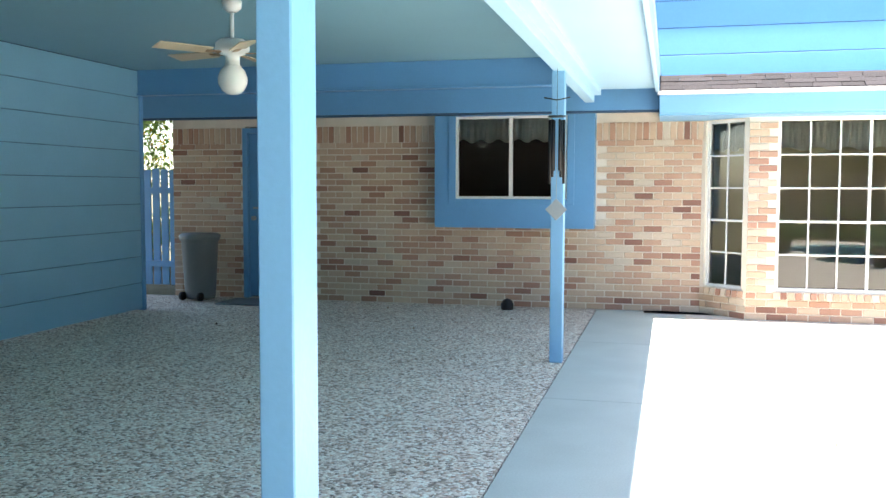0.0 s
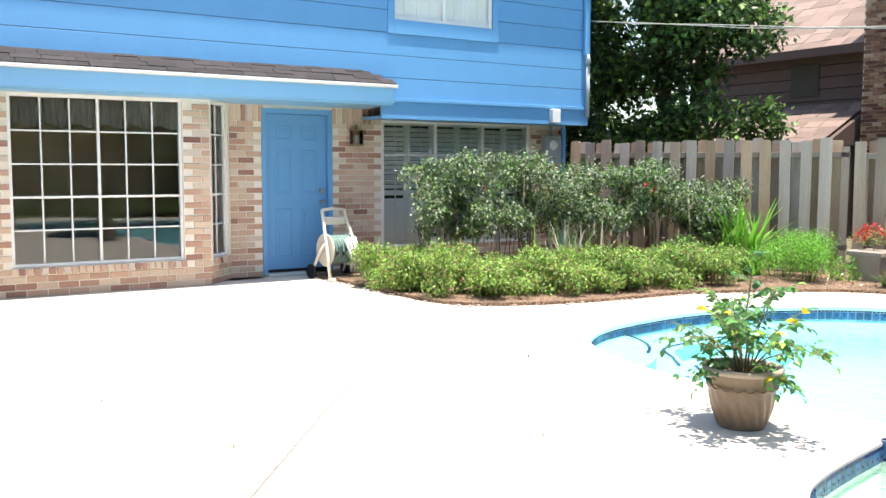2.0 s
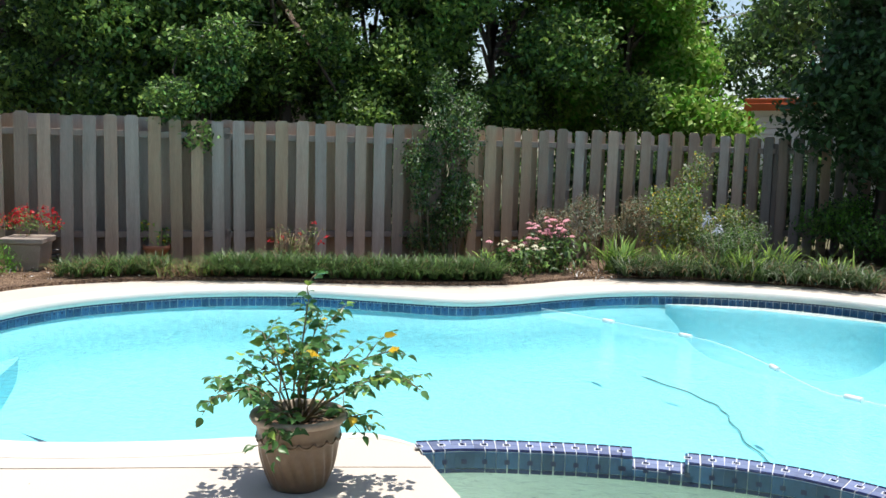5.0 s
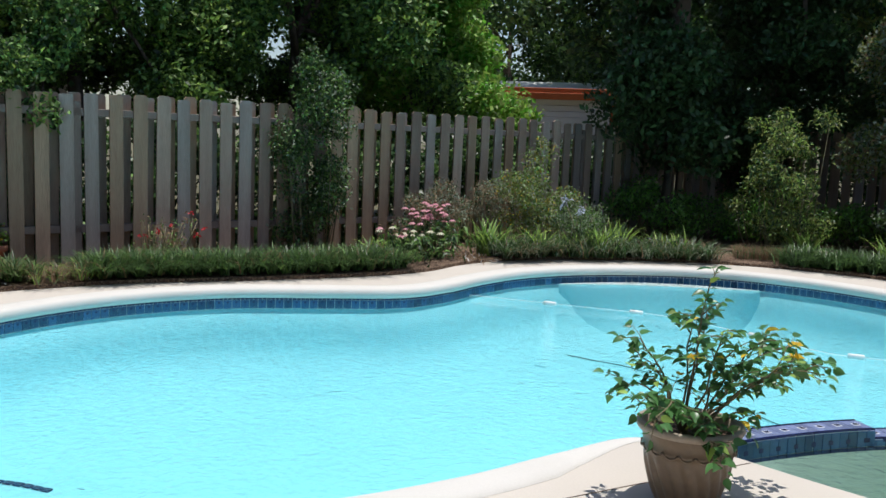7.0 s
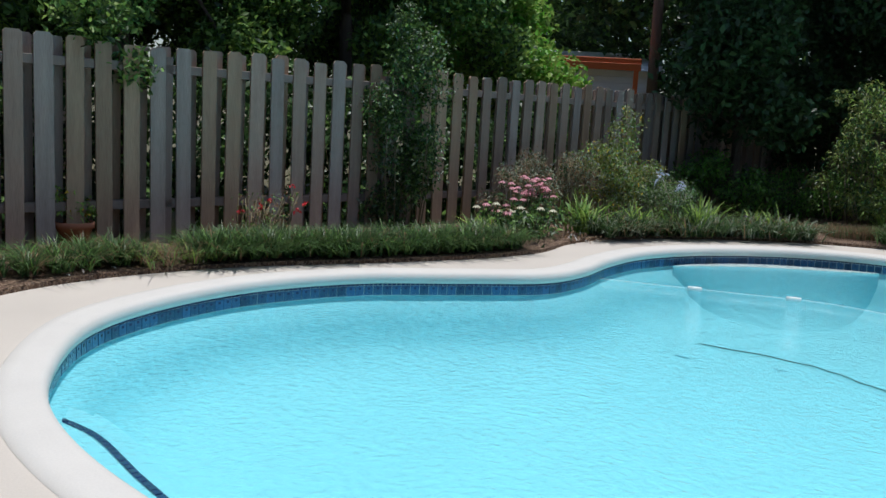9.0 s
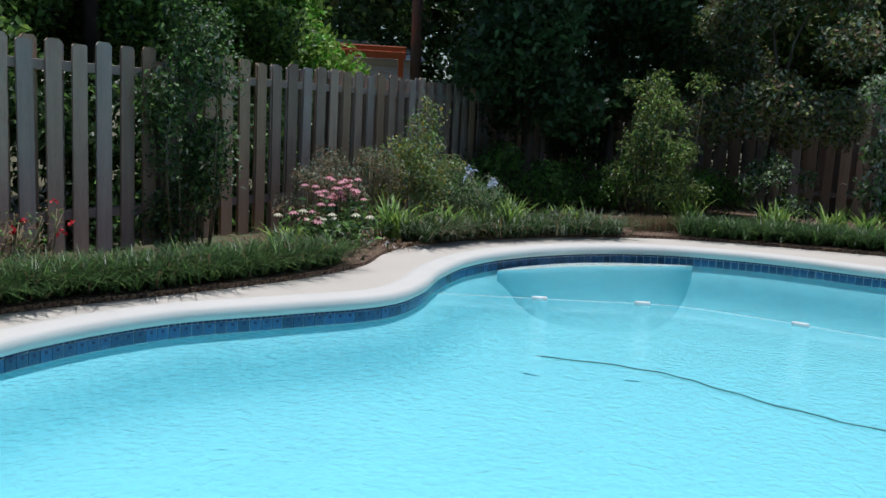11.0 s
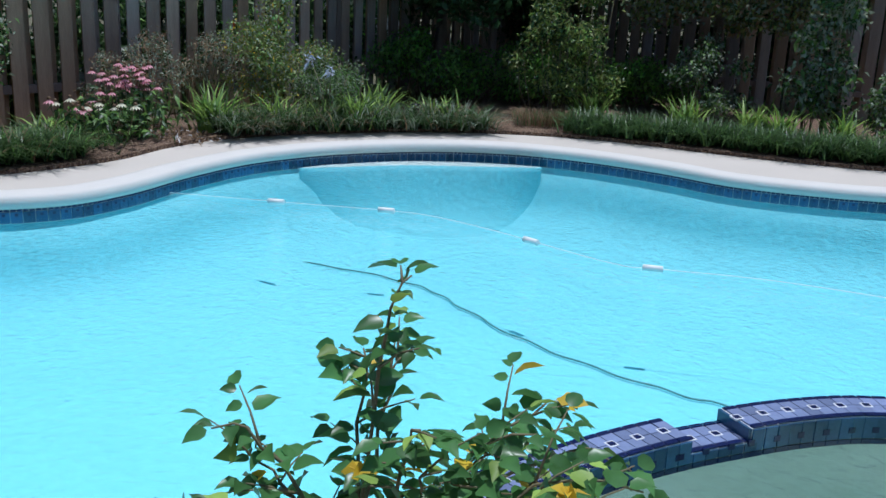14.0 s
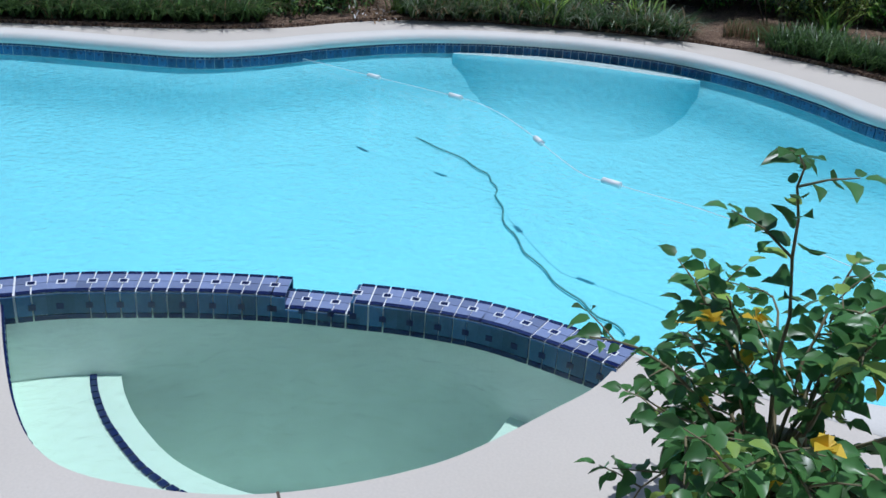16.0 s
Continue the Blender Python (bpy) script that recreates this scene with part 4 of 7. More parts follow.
# pent roof above the bay
bm = bmesh.new()
box(bm, -0.26, 8.66, 2.13, 5.25, 9.5, 2.16)
tagged(part("soffit_bay", bm, M_post), kind="structure")
bm = bmesh.new()
box(bm, -0.26, 8.62, 2.15, 5.25, 8.66, 2.34, bevel=0.004)
box(bm, 5.21, 8.66, 2.15, 5.25, 9.2, 2.34)
tagged(part("fascia_bay", bm, M_post), kind="structure")
bm = bmesh.new()
box(bm, -0.28, 8.585, 2.335, 5.29, 8.66, 2.375, bevel=0.004)
tagged(part("roof_edge", bm, M_shingle_edge), kind="structure")
bm = bmesh.new()
rr_ = random.Random(3)
for k in range(4):
    x = -0.26 - (k % 2) * 0.12
    y0, z0 = 8.60 + 0.10 * k, 2.375 + 0.052 * k
    while x < 5.27 - 0.10 * k:
        w = rr_.uniform(0.2, 0.33)
        a, b = max(x, -0.26), min(x + w - 0.006, 5.27 - 0.10 * k)
        if b > a:
            m = Matrix.Translation((0, y0 + rr_.uniform(-0.006, 0.006), z0)) @ Matrix.Rotation(radians(26), 4, "X")
            box(bm, a, 0, 0, b, 0.16, 0.010 + rr_.uniform(0, 0.006), m)
        x += w
tagged(part("roof_shingles", bm, M_shingle), kind="structure")
bm = bmesh.new()
v = [bm.verts.new(c) for c in ((-0.26, 8.66, 2.34), (5.23, 8.66, 2.34), (5.23, 9.0, 2.34), (-0.26, 9.0, 2.34), (-0.26, 9.0, 2.535), (4.95, 9.0, 2.535))]
for q in ((0, 1, 5, 4), (1, 2, 5), (0, 4, 3), (3, 4, 5, 2), (3, 2, 1, 0)):
    bm.faces.new([v[i] for i in q])
tagged(part("roof_deck", bm, M_shingle), kind="structure")

# ---------- upper storey ----------
H_up = [(5.42, 6.98, 3.22, 4.3)]
up = empty("wall_upper", Matrix.Translation((0, UP_Y, 0)))
tagged(up, kind="structure")
bm = bmesh.new()
for a, b, c, d in ((-9.0, 5.42, 2.2, 5.6), (6.98, 8.66, 2.2, 5.6), (5.42, 6.98, 2.2, 3.22), (5.42, 6.98, 4.3, 5.6)):
    box(bm, a, 0.02, c, b, 0.14, d)
part("sheathing", bm, M_blue_dark, up)
z = 2.22
while z < 5.5:
    for a, b in ((-9.0, 8.66),):
        segs = [(a, b)]
        if z + 0.27 > 3.22 and z < 4.3:
            segs = [(a, 5.42), (6.98, b)]
        for s0, s1 in segs:
            bm = bmesh.new()
            box(bm, s0, 0.0, z, s1, 0.03, z + 0.274, bevel=0.003)
            part("board", bm, M_blue, up)
    z += 0.281
bm = bmesh.new()
box(bm, 5.25, UP_Y - 0.012, 1.98, 8.68, UP_Y + 0.03, 2.22, bevel=0.003)
box(bm, 5.25, UP_Y - 0.035, 2.2, 8.68, UP_Y - 0.012, 2.245, bevel=0.003)
box(bm, 8.60, UP_Y - 0.02, 2.24, 8.70, UP_Y + 0.0, 5.6, bevel=0.003)
box(bm, 8.66, UP_Y, 2.2, 8.70, UP_Y + 6, 5.6)
tagged(part("frieze_board", bm, M_blue), kind="structure")
bm = bmesh.new()
box(bm, 5.25, UP_Y + 0.03, 1.99, 8.66, WALL_Y, 2.02)
tagged(part("soffit_upper", bm, M_blue), kind="structure")
bm = bmesh.new()
box(bm, 8.52, 9.7, 0, 8.72, 16, 2.2)
box(bm, -9, 15.9, 0, 8.72, 16.1, 5.6)
tagged(part("wall_side", bm, M_mortar), kind="structure")
bm = bmesh.new()
box(bm, -9.2, 8.6, 5.6, 9.1, 16.4, 5.75)
tagged(part("roof_main", bm, M_shingle), kind="structure")

# ---------- more walls that close the place ----------
bm = bmesh.new()
box(bm, -9.1, -4.2, 0, -0.9, -4.0, 3.8)
box(bm, -9.1, -4.0, 0, -9.0, 7.0, 3.9)
tagged(part("wall_back", bm, M_brown_siding), kind="structure")


def door(name, m, w, h, label, six=True):
    root = empty(name, m)
    tagged(root, kind="structure")
    bm = bmesh.new()
    box(bm, -0.06, 0.0, 0, 0.0, 0.12, h + 0.06)
    box(bm, w, 0.0, 0, w + 0.06, 0.12, h + 0.06)
    box(bm, -0.0, 0.0, h, w, 0.12, h + 0.06)
    part("door_frame", bm, M_blue, root)
    bm = bmesh.new()
    box(bm, 0.004, 0.06, 0.02, w - 0.004, 0.1, h - 0.004, bevel=0.003)
    part("door_leaf", bm, M_blue, root)
    if six:
        for x0_, x1_ in ((0.13, w / 2 - 0.06), (w / 2 + 0.06, w - 0.13)):
            for z0_, z1_ in ((0.24, 0.84), (1.02, 1.58), (1.70, 1.88)):
                bm = bmesh.new()
                for a, b, c, d in ((x0_, x1_, z0_, z0_ + 0.02), (x0_, x1_, z1_ - 0.02, z1_), (x0_, x0_ + 0.02, z0_ + 0.02, z1_ - 0.02), (x1_ - 0.02, x1_, z0_ + 0.02, z1_ - 0.02)):
                    box(bm, a, 0.052, c, b, 0.062, d, bevel=0.004)
                box(bm, x0_ + 0.045, 0.054, z0_ + 0.045, x1_ - 0.045, 0.062, z1_ - 0.045, bevel=0.006)
                part("door_panel", bm, M_blue, root)
    return root


d2 = door("door_2", Matrix.Translation((3.92, WALL_Y - 0.02, 0)), 0.84, 2.03, "")
bm = bmesh.new()
for z_ in (0.92, 1.06):
    cyl(bm, (0.76, 0.06, z_), (0.76, 0.02, z_), 0.03 if z_ > 1 else 0.024, n=14)
lathe(bm, [(0.001, 0), (0.028, 0.012), (0.03, 0.03), (0.001, 0.045)], 14, (0.76, 0.0, 0.9))
part("door_handle", bm, M_chrome, d2, "dull metal knob and deadbolt")
bm = bmesh.new()
box(bm, 3.88, WALL_Y - 0.16, 0.0, 4.84, WALL_Y + 0.1, 0.035, bevel=0.006)
tagged(part("door_sill", bm, M_walk), kind="structure")
bm = bmesh.new()
box(bm, 3.93, WALL_Y + 0.02, 0.036, 4.75, WALL_Y + 0.05, 0.075)
tagged(part("threshold", bm, M_black), kind="structure")
bm = bmesh.new()
box(bm, 3.9, WALL_Y + 0.14, 0, 4.8, WALL_Y + 0.2, 2.1)
box(bm, -5.3, WALL_Y + 0.14, 0, -4.45, WALL_Y + 0.2, 2.2)
tagged(part("door_backing", bm, M_unlit_room), kind="structure")
d1 = door("door_1", Matrix.Translation((-5.27, WALL_Y - 0.02, 0)), 0.79, 2.06, "", six=False)
bm = bmesh.new()
for a, b, c, d in ((0.14, 0.65, 1.10, 1.13), (0.14, 0.65, 1.88, 1.91), (0.14, 0.17, 1.13, 1.88), (0.62, 0.65, 1.13, 1.88), (0.385, 0.405, 1.13, 1.88), (0.17, 0.62, 1.5, 1.52)):
    box(bm, a, 0.045, c, b, 0.065, d)
part("glazing_bar", bm, M_blue, d1)
# opaque pane, coloured like the shaded inside behind it
bm = bmesh.new()
box(bm, 0.17, 0.054, 1.13, 0.62, 0.058, 1.88)
part("pane", bm, M_unlit_room, d1)
bm = bmesh.new()
box(bm, 0.26, 0.05, 0.14, 0.54, 0.062, 0.52, bevel=0.006)
part("pet_flap", bm, M_black, d1)
bm = bmesh.new()
cyl(bm, (0.07, 0.055, 1.0), (0.07, 0.01, 1.0), 0.028, n=12)
cyl(bm, (0.07, 0.02, 1.13), (0.17, 0.02, 1.13), 0.011, n=8)
part("door_handle", bm, M_chrome, d1)

# box window beside the patio post
bx = empty("window_box", Matrix.Translation((0, 9.25, 0)))
tagged(bx, kind="structure")
bm = bmesh.new()
for a, b, c, d in ((-2.79, -2.56, 0.93, 2.42), (-1.22, -0.96, 0.93, 2.42), (-2.56, -1.22, 0.93, 1.25), (-2.56, -1.22, 2.2, 2.42)):
    box(bm, a, 0, c, b, 0.25, d)
part("surround", bm, M_blue, bx)
bm = bmesh.new()
for a, b, c, d in ((-2.62, -2.54, 1.20, 2.26), (-1.26, -1.18, 1.20, 2.26), (-2.54, -1.26, 1.20, 1.26), (-2.54, -1.26, 2.2, 2.26)):
    box(bm, a, -0.02, c, b, 0.0, d, bevel=0.003)
part("casing", bm, M_blue, bx)
bm = bmesh.new()
for a, b, c, d in ((-2.54, -2.51, 1.26, 2.2), (-1.29, -1.26, 1.26, 2.2), (-2.51, -1.29, 1.26, 1.29), (-2.51, -1.29, 2.17, 2.2), (-1.92, -1.88, 1.29, 2.17)):
    box(bm, a, 0.004, c, b, 0.05, d)
part("window_frame", bm, M_white, bx)
bm = bmesh.new()
box(bm, -2.51, 0.02, 1.29, -1.29, 0.024, 2.17)
ob = part("pane", bm, M_glass, bx)
ob.visible_shadow = False
# kitchen shell, its indoor shade painted on as near-black
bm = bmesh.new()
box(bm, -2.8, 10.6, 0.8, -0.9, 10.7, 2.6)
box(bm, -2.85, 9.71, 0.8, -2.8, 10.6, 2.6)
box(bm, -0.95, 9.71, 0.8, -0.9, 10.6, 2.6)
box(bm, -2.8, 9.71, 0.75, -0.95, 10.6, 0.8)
tagged(part("room_kitchen", bm, M_unlit_room), kind="structure")
curtain("cafe_curtain", Matrix.Translation((0, 9.3, 0)), -2.52, -1.92, 1.92, 2.18, 0.03, "short gathered white curtain at the top of the kitchen window", 8)
curtain("cafe_curtain", Matrix.Translation((0, 9.3, 0)), -1.88, -1.28, 1.92, 2.18, 0.03, "short gathered white curtain at the top of the kitchen window", 8)


def shutters(name, m, x0, x1, z0, z1, mid, panels, gaps=True):
    """Plantation shutters behind the glass: stiles, rails and tilted slats."""
    root = empty(name, m)
    tagged(root, label="white plantation shutters with tilted slats behind a window", category="shutter", group="plantation shutters")
    w = (x1 - x0) / panels
    for k in range(panels):
        a, b = x0 + k * w, x0 + (k + 1) * w
        bm = bmesh.new()
        box(bm, a + 0.003, 0, z0, a + 0.05, 0.03, z1)
        box(bm, b - 0.05, 0, z0, b - 0.003, 0.03, z1)
        for zz in (z0, mid - 0.035, z1 - 0.07):
            box(bm, a + 0.05, 0, zz, b - 0.05, 0.03, zz + 0.07)
        box(bm, (a + b) / 2 - 0.006, -0.03, z0 + 0.09, (a + b) / 2 + 0.006, -0.018, z1 - 0.09)
        part("shutter_frame", bm, M_white, root)
        z = z0 + 0.10
        while z < z1 - 0.1:
            if abs(z - mid) > 0.05:
                bm = bmesh.new()
                box(bm, a + 0.05, -0.033, -0.005, b - 0.05, 0.033, 0.005, Matrix.Translation((0, 0.005, z)) @ Matrix.Rotation(radians(-46 if z > mid else -70), 4, "X"))
                part("slat", bm, M_white, root)
            z += 0.064
    return root


shutters("window_shutters", Matrix.Translation((0, WALL_Y + 0.065, 0)), 5.58, 8.03, 0.3, 2.0, 1.02, 6)
wr = empty("window_side", Matrix.Translation((0, WALL_Y, 0)))
tagged(wr, kind="structure")
bm = bmesh.new()
for a, b, c, d in ((5.56, 5.60, 0.28, 2.0), (8.01, 8.05, 0.28, 2.0), (5.6, 8.01, 0.28, 0.32), (5.6, 8.01, 1.96, 2.0), (6.40, 6.44, 0.32, 1.96), (7.2, 7.24, 0.32, 1.96), (5.6, 8.01, 1.52, 1.54)):
    box(bm, a, 0.02, c, b, 0.06, d)
part("window_frame", bm, M_white, wr)
bm = bmesh.new()
box(bm, 5.6, 0.035, 0.32, 8.01, 0.038, 1.96)
ob = part("pane", bm, M_glass_clear, wr)
ob.visible_shadow = False
shutters("window_shutters", Matrix.Translation((0, UP_Y + 0.09, 0)), 5.44, 6.96, 3.24, 4.28, 3.8, 4)
wu = empty("window_upper", Matrix.Translation((0, UP_Y, 0)))
tagged(wu, kind="structure")
bm = bmesh.new()
for a, b, c, d in ((5.34, 5.44, 3.05, 4.36), (6.96, 7.06, 3.05, 4.36), (5.44, 6.96, 3.05, 3.23), (5.44, 6.96, 4.28, 4.36)):
    box(bm, a, -0.02, c, b, 0.0, d, bevel=0.003)
part("casing", bm, M_blue, wu)
bm = bmesh.new()
for a, b, c, d in ((5.44, 5.48, 3.23, 4.28), (6.92, 6.96, 3.23, 4.28), (5.48, 6.92, 3.23, 3.27), (6.18, 6.22, 3.27, 4.28)):
    box(bm, a, 0.01, c, b, 0.05, d)
part("window_frame", bm, M_white, wu)
# flat backings in near-black, painted shade behind both sets of shutters
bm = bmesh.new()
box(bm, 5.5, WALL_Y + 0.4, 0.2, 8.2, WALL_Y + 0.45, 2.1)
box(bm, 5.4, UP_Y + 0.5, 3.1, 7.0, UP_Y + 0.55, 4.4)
tagged(part("unlit_room", bm, M_unlit_room), kind="structure")

# ---------- fence ----------
def picket_mesh(name, w, h, t, dog=0.022, wood=M_wood):
    bm = bmesh.new()
    pts = [(-w / 2, 0), (w / 2, 0), (w / 2, h - dog), (w / 2 - dog * 0.9, h), (-w / 2 + dog * 0.9, h), (-w / 2, h - dog)]
    a = [bm.verts.new((x, -t / 2, z)) for x, z in pts]
    b = [bm.verts.new((x, t / 2, z)) for x, z in pts]
    bm.faces.new(a)
    bm.faces.new(b[::-1])
    n = len(pts)
    for i in range(n):
        bm.faces.new((a[(i + 1) % n], a[i], b[i], b[(i + 1) % n]))
    bm.normal_update()
    me = bpy.data.meshes.new(name)
    bm.to_mesh(me)
    bm.free()
    me.materials.append(wood)
    return me


def fence(p0, p1, label, height=1.83, base=0.05, step=0.236, seed=1, both=True):
    """A shadow-box fence: boards by turns on the near and the far side of its rails."""
    rr = random.Random(seed)
    p0, p1 = Vector((*p0, 0)), Vector((*p1, 0))
    d = (p1 - p0)
    L = d.length
    m = Matrix.Translation((p0.x, p0.y, base)) @ Matrix.Rotation(math.atan2(d.y, d.x), 4, "Z")
    root = empty("fence", m, label=label, category="fence", group="garden fences")
    meshes = [picket_mesh("picket", 0.134 + 0.006 * k, height + 0.014 * (k - 1), 0.018, 0.016 + 0.006 * k, wood) for k in range(3) for wood in (M_wood, M_wood_tan, M_wood_grey)]
    k, x = 0, 0.07
    while x < L - 0.05:
        piece("picket", meshes[rr.randrange(9)], root, pose(x, -0.045 + rr.uniform(-0.003, 0.003), rr.uniform(-0.022, 0.01), 0, rr.uniform(-0.6, 0.6), rr.uniform(-1.5, 1.5)))
        if both:
            piece("picket", meshes[rr.randrange(9)], root, pose(x + step / 2, 0.085, rr.uniform(-0.022, 0.01), 0, rr.uniform(-0.6, 0.6), rr.uniform(-1.5, 1.5)))
        x += step * rr.uniform(0.97, 1.03)
    for z in (0.28, height - 0.24):
        bm = bmesh.new()
        box(bm, 0, -0.034, z, L, 0.074, z + 0.075, bevel=0.004)
        part("rail", bm, M_wood_dark, root)
    n = max(2, int(L / 2.4) + 1)
    for i in range(n):
        bm = bmesh.new()
        xx = 0.05 + (L - 0.1) * i / (n - 1)
        box(bm, xx - 0.045, -0.034, -0.04, xx + 0.045, 0.0339, height - 0.1)
        part("post", bm, M_wood_dark, root)
    return root


# ---------- plants ----------
def crown_tree(name, label, base, trunk_h, r_trunk, centres, radii, n, size, mats, share, seed, category="tree", group="", squash=0.85, lean=(0, 0), limbs=8):
    """A tree: tapered trunk, limbs that reach the clumps, and a crown of many leaves."""
    rng = np.random.default_rng(seed)
    rr = random.Random(seed)
    root = empty(name, Matrix.Translation(base), label=label, category=category, group=group)
    bm = bmesh.new()
    top = Vector((lean[0], lean[1], trunk_h))
    tube(bm, [(0, 0, -0.1), Vector(top) * 0.35 + Vector((0.04, -0.03, 0)), Vector(top) * 0.7 + Vector((-0.05, 0.04, 0)), top], r_trunk, 9, r_trunk * 0.6)
    part("trunk", bm, M_bark, root)
    cs = [Vector(c) for c in centres]
    for c in rr.sample(cs, min(limbs, len(cs))):
        bm = bmesh.new()
        st = top * rr.uniform(0.6, 1.0)
        mid = (st + c) / 2 + Vector((rr.uniform(-0.2, 0.2), rr.uniform(-0.2, 0.2), rr.uniform(-0.1, 0.3)))
        tube(bm, [st, mid, c], r_trunk * 0.42, 6, r_trunk * 0.1)
        part("limb", bm, M_bark, root)
    P = clump_points(rng, [tuple(c) for c in cs], radii, n, shell=0.45, squash=squash)
    P[:, 2] = np.maximum(P[:, 2], 0.05)
    me = small_leaf_mesh("crown", P, size, mats, rng, share=share)
    ob = new("crown", me)
    ob.parent = root
    return root


def bush(name, label, base, centres, radii, n, size, mats, share, seed, category="shrub", group="", stems=14, flowers=None, squash=0.8, aspect=0.5):
    rng = np.random.default_rng(seed)
    rr = random.Random(seed)
    root = empty(name, Matrix.Translation(base), label=label, category=category, group=group)
    bm = bmesh.new()
    for i in range(stems):
        c, r = rr.choice(list(zip(centres, radii)))
        c = Vector(c) + Vector((rr.uniform(-r, r), rr.uniform(-r, r), rr.uniform(-0.3, 0.6) * r)) * 0.7
        b = Vector((c.x * 0.7, c.y * 0.7, 0))
        tube(bm, [b + Vector((0, 0, -0.02)), (b + c) / 2 + Vector((rr.uniform(-0.06, 0.06), rr.uniform(-0.06, 0.06), 0)), c], 0.009, 4, 0.004)
    part("branchwork", bm, M_stem, root, "", "stuff")
    P = clump_points(rng, centres, radii, n, shell=0.35, squash=squash)
    P[:, 2] = np.maximum(P[:, 2], 0.02)
    ob = new("foliage", leaf_mesh("foliage", P, size, mats, rng, share=share, aspect=aspect))
    ob.parent = root
    if flowers:
        fm, fn, fs = flowers
        Q = clump_points(rng, centres, [r * 1.08 for r in radii], fn, shell=0.9, squash=squash)
        Q = Q[Q[:, 2] > 0.1]
        Q = np.repeat(Q, 9, 0) + rng.normal(size=(len(Q) * 9, 3)) * fs * 0.35
        ob = new("flowers", leaf_mesh("flowers", Q, fs, [fm], rng, aspect=0.8))
        ob.parent = root
        tagged(ob, kind="stuff")
    return root


def grass_bed(name, label, pts, h, w, n, seed, mats=None, share=None, spread=0.6, z=0.05, kind="stuff", category="", clumps=0):
    """Strap-leaved ground cover inside a strip: pts are (x, y, half width) along its middle."""
    rng = np.random.default_rng(seed)
    P = np.array(pts, float)
    seg = rng.integers(0, len(P) - 1, n)
    t = rng.random(n)[:, None]
    c = P[seg] * (1 - t) + P[seg + 1] * t
    d = P[seg + 1, :2] - P[seg, :2]
    d /= np.linalg.norm(d, axis=1, keepdims=True)
    off = (rng.random(n) * 2 - 1) * c[:, 2]
    q = np.zeros((n, 3))
    q[:, 0] = c[:, 0] - d[:, 1] * off
    q[:, 1] = c[:, 1] + d[:, 0] * off
    q[:, 2] = z
    if clumps:
        k = np.round(q[:, :2] / clumps) * clumps
        q[:, :2] = k + (q[:, :2] - k) * 0.5 + rng.normal(size=(n, 2)) * 0.01
    ob = new(name, blades(name, q, h, w, mats or [M_strap, M_leaf, M_leaf_dark], rng, spread, share or [0.5, 0.25, 0.25]))
    return tagged(ob, label=label, category=category or "ground cover", kind=kind)


def strap_plant(name, label, at, h, w, n, seed, mats=None, spread=0.8, r=0.07, flowers=None, group="", category="plant"):
    """One clump of arching leaves, with flower heads on stalks where it has them."""
    rng = np.random.default_rng(seed)
    root = empty(name, Matrix.Translation(at), label=label, category=category, group=group)
    q = np.zeros((n, 3))
    q[:, :2] = rng.normal(size=(n, 2)) * r
    mats = mats or [M_strap, M_leaf_lime]
    ob = new("leaves", blades("leaves", q, h, w, mats, rng, spread, [0.6, 0.4] if len(mats) == 2 else None, seg=4))
    ob.parent = root
    if flowers:
        fm, places, size = flowers
        for fx, fy, fz in places:
            bm = bmesh.new()
            tube(bm, [(0, 0, 0), (fx * 0.4, fy * 0.4, fz * 0.6), (fx, fy, fz)], 0.005, 5, 0.004)
            part("stalk", bm, M_stem, root)
            Q = np.tile([[fx, fy, fz]], (26, 1)) + rng.normal(size=(26, 3)) * size * 0.22
            ob = new("flower_head", leaf_mesh("flower_head", Q, size * 0.6, [fm], rng, aspect=0.35))
            ob.parent = root
    return root


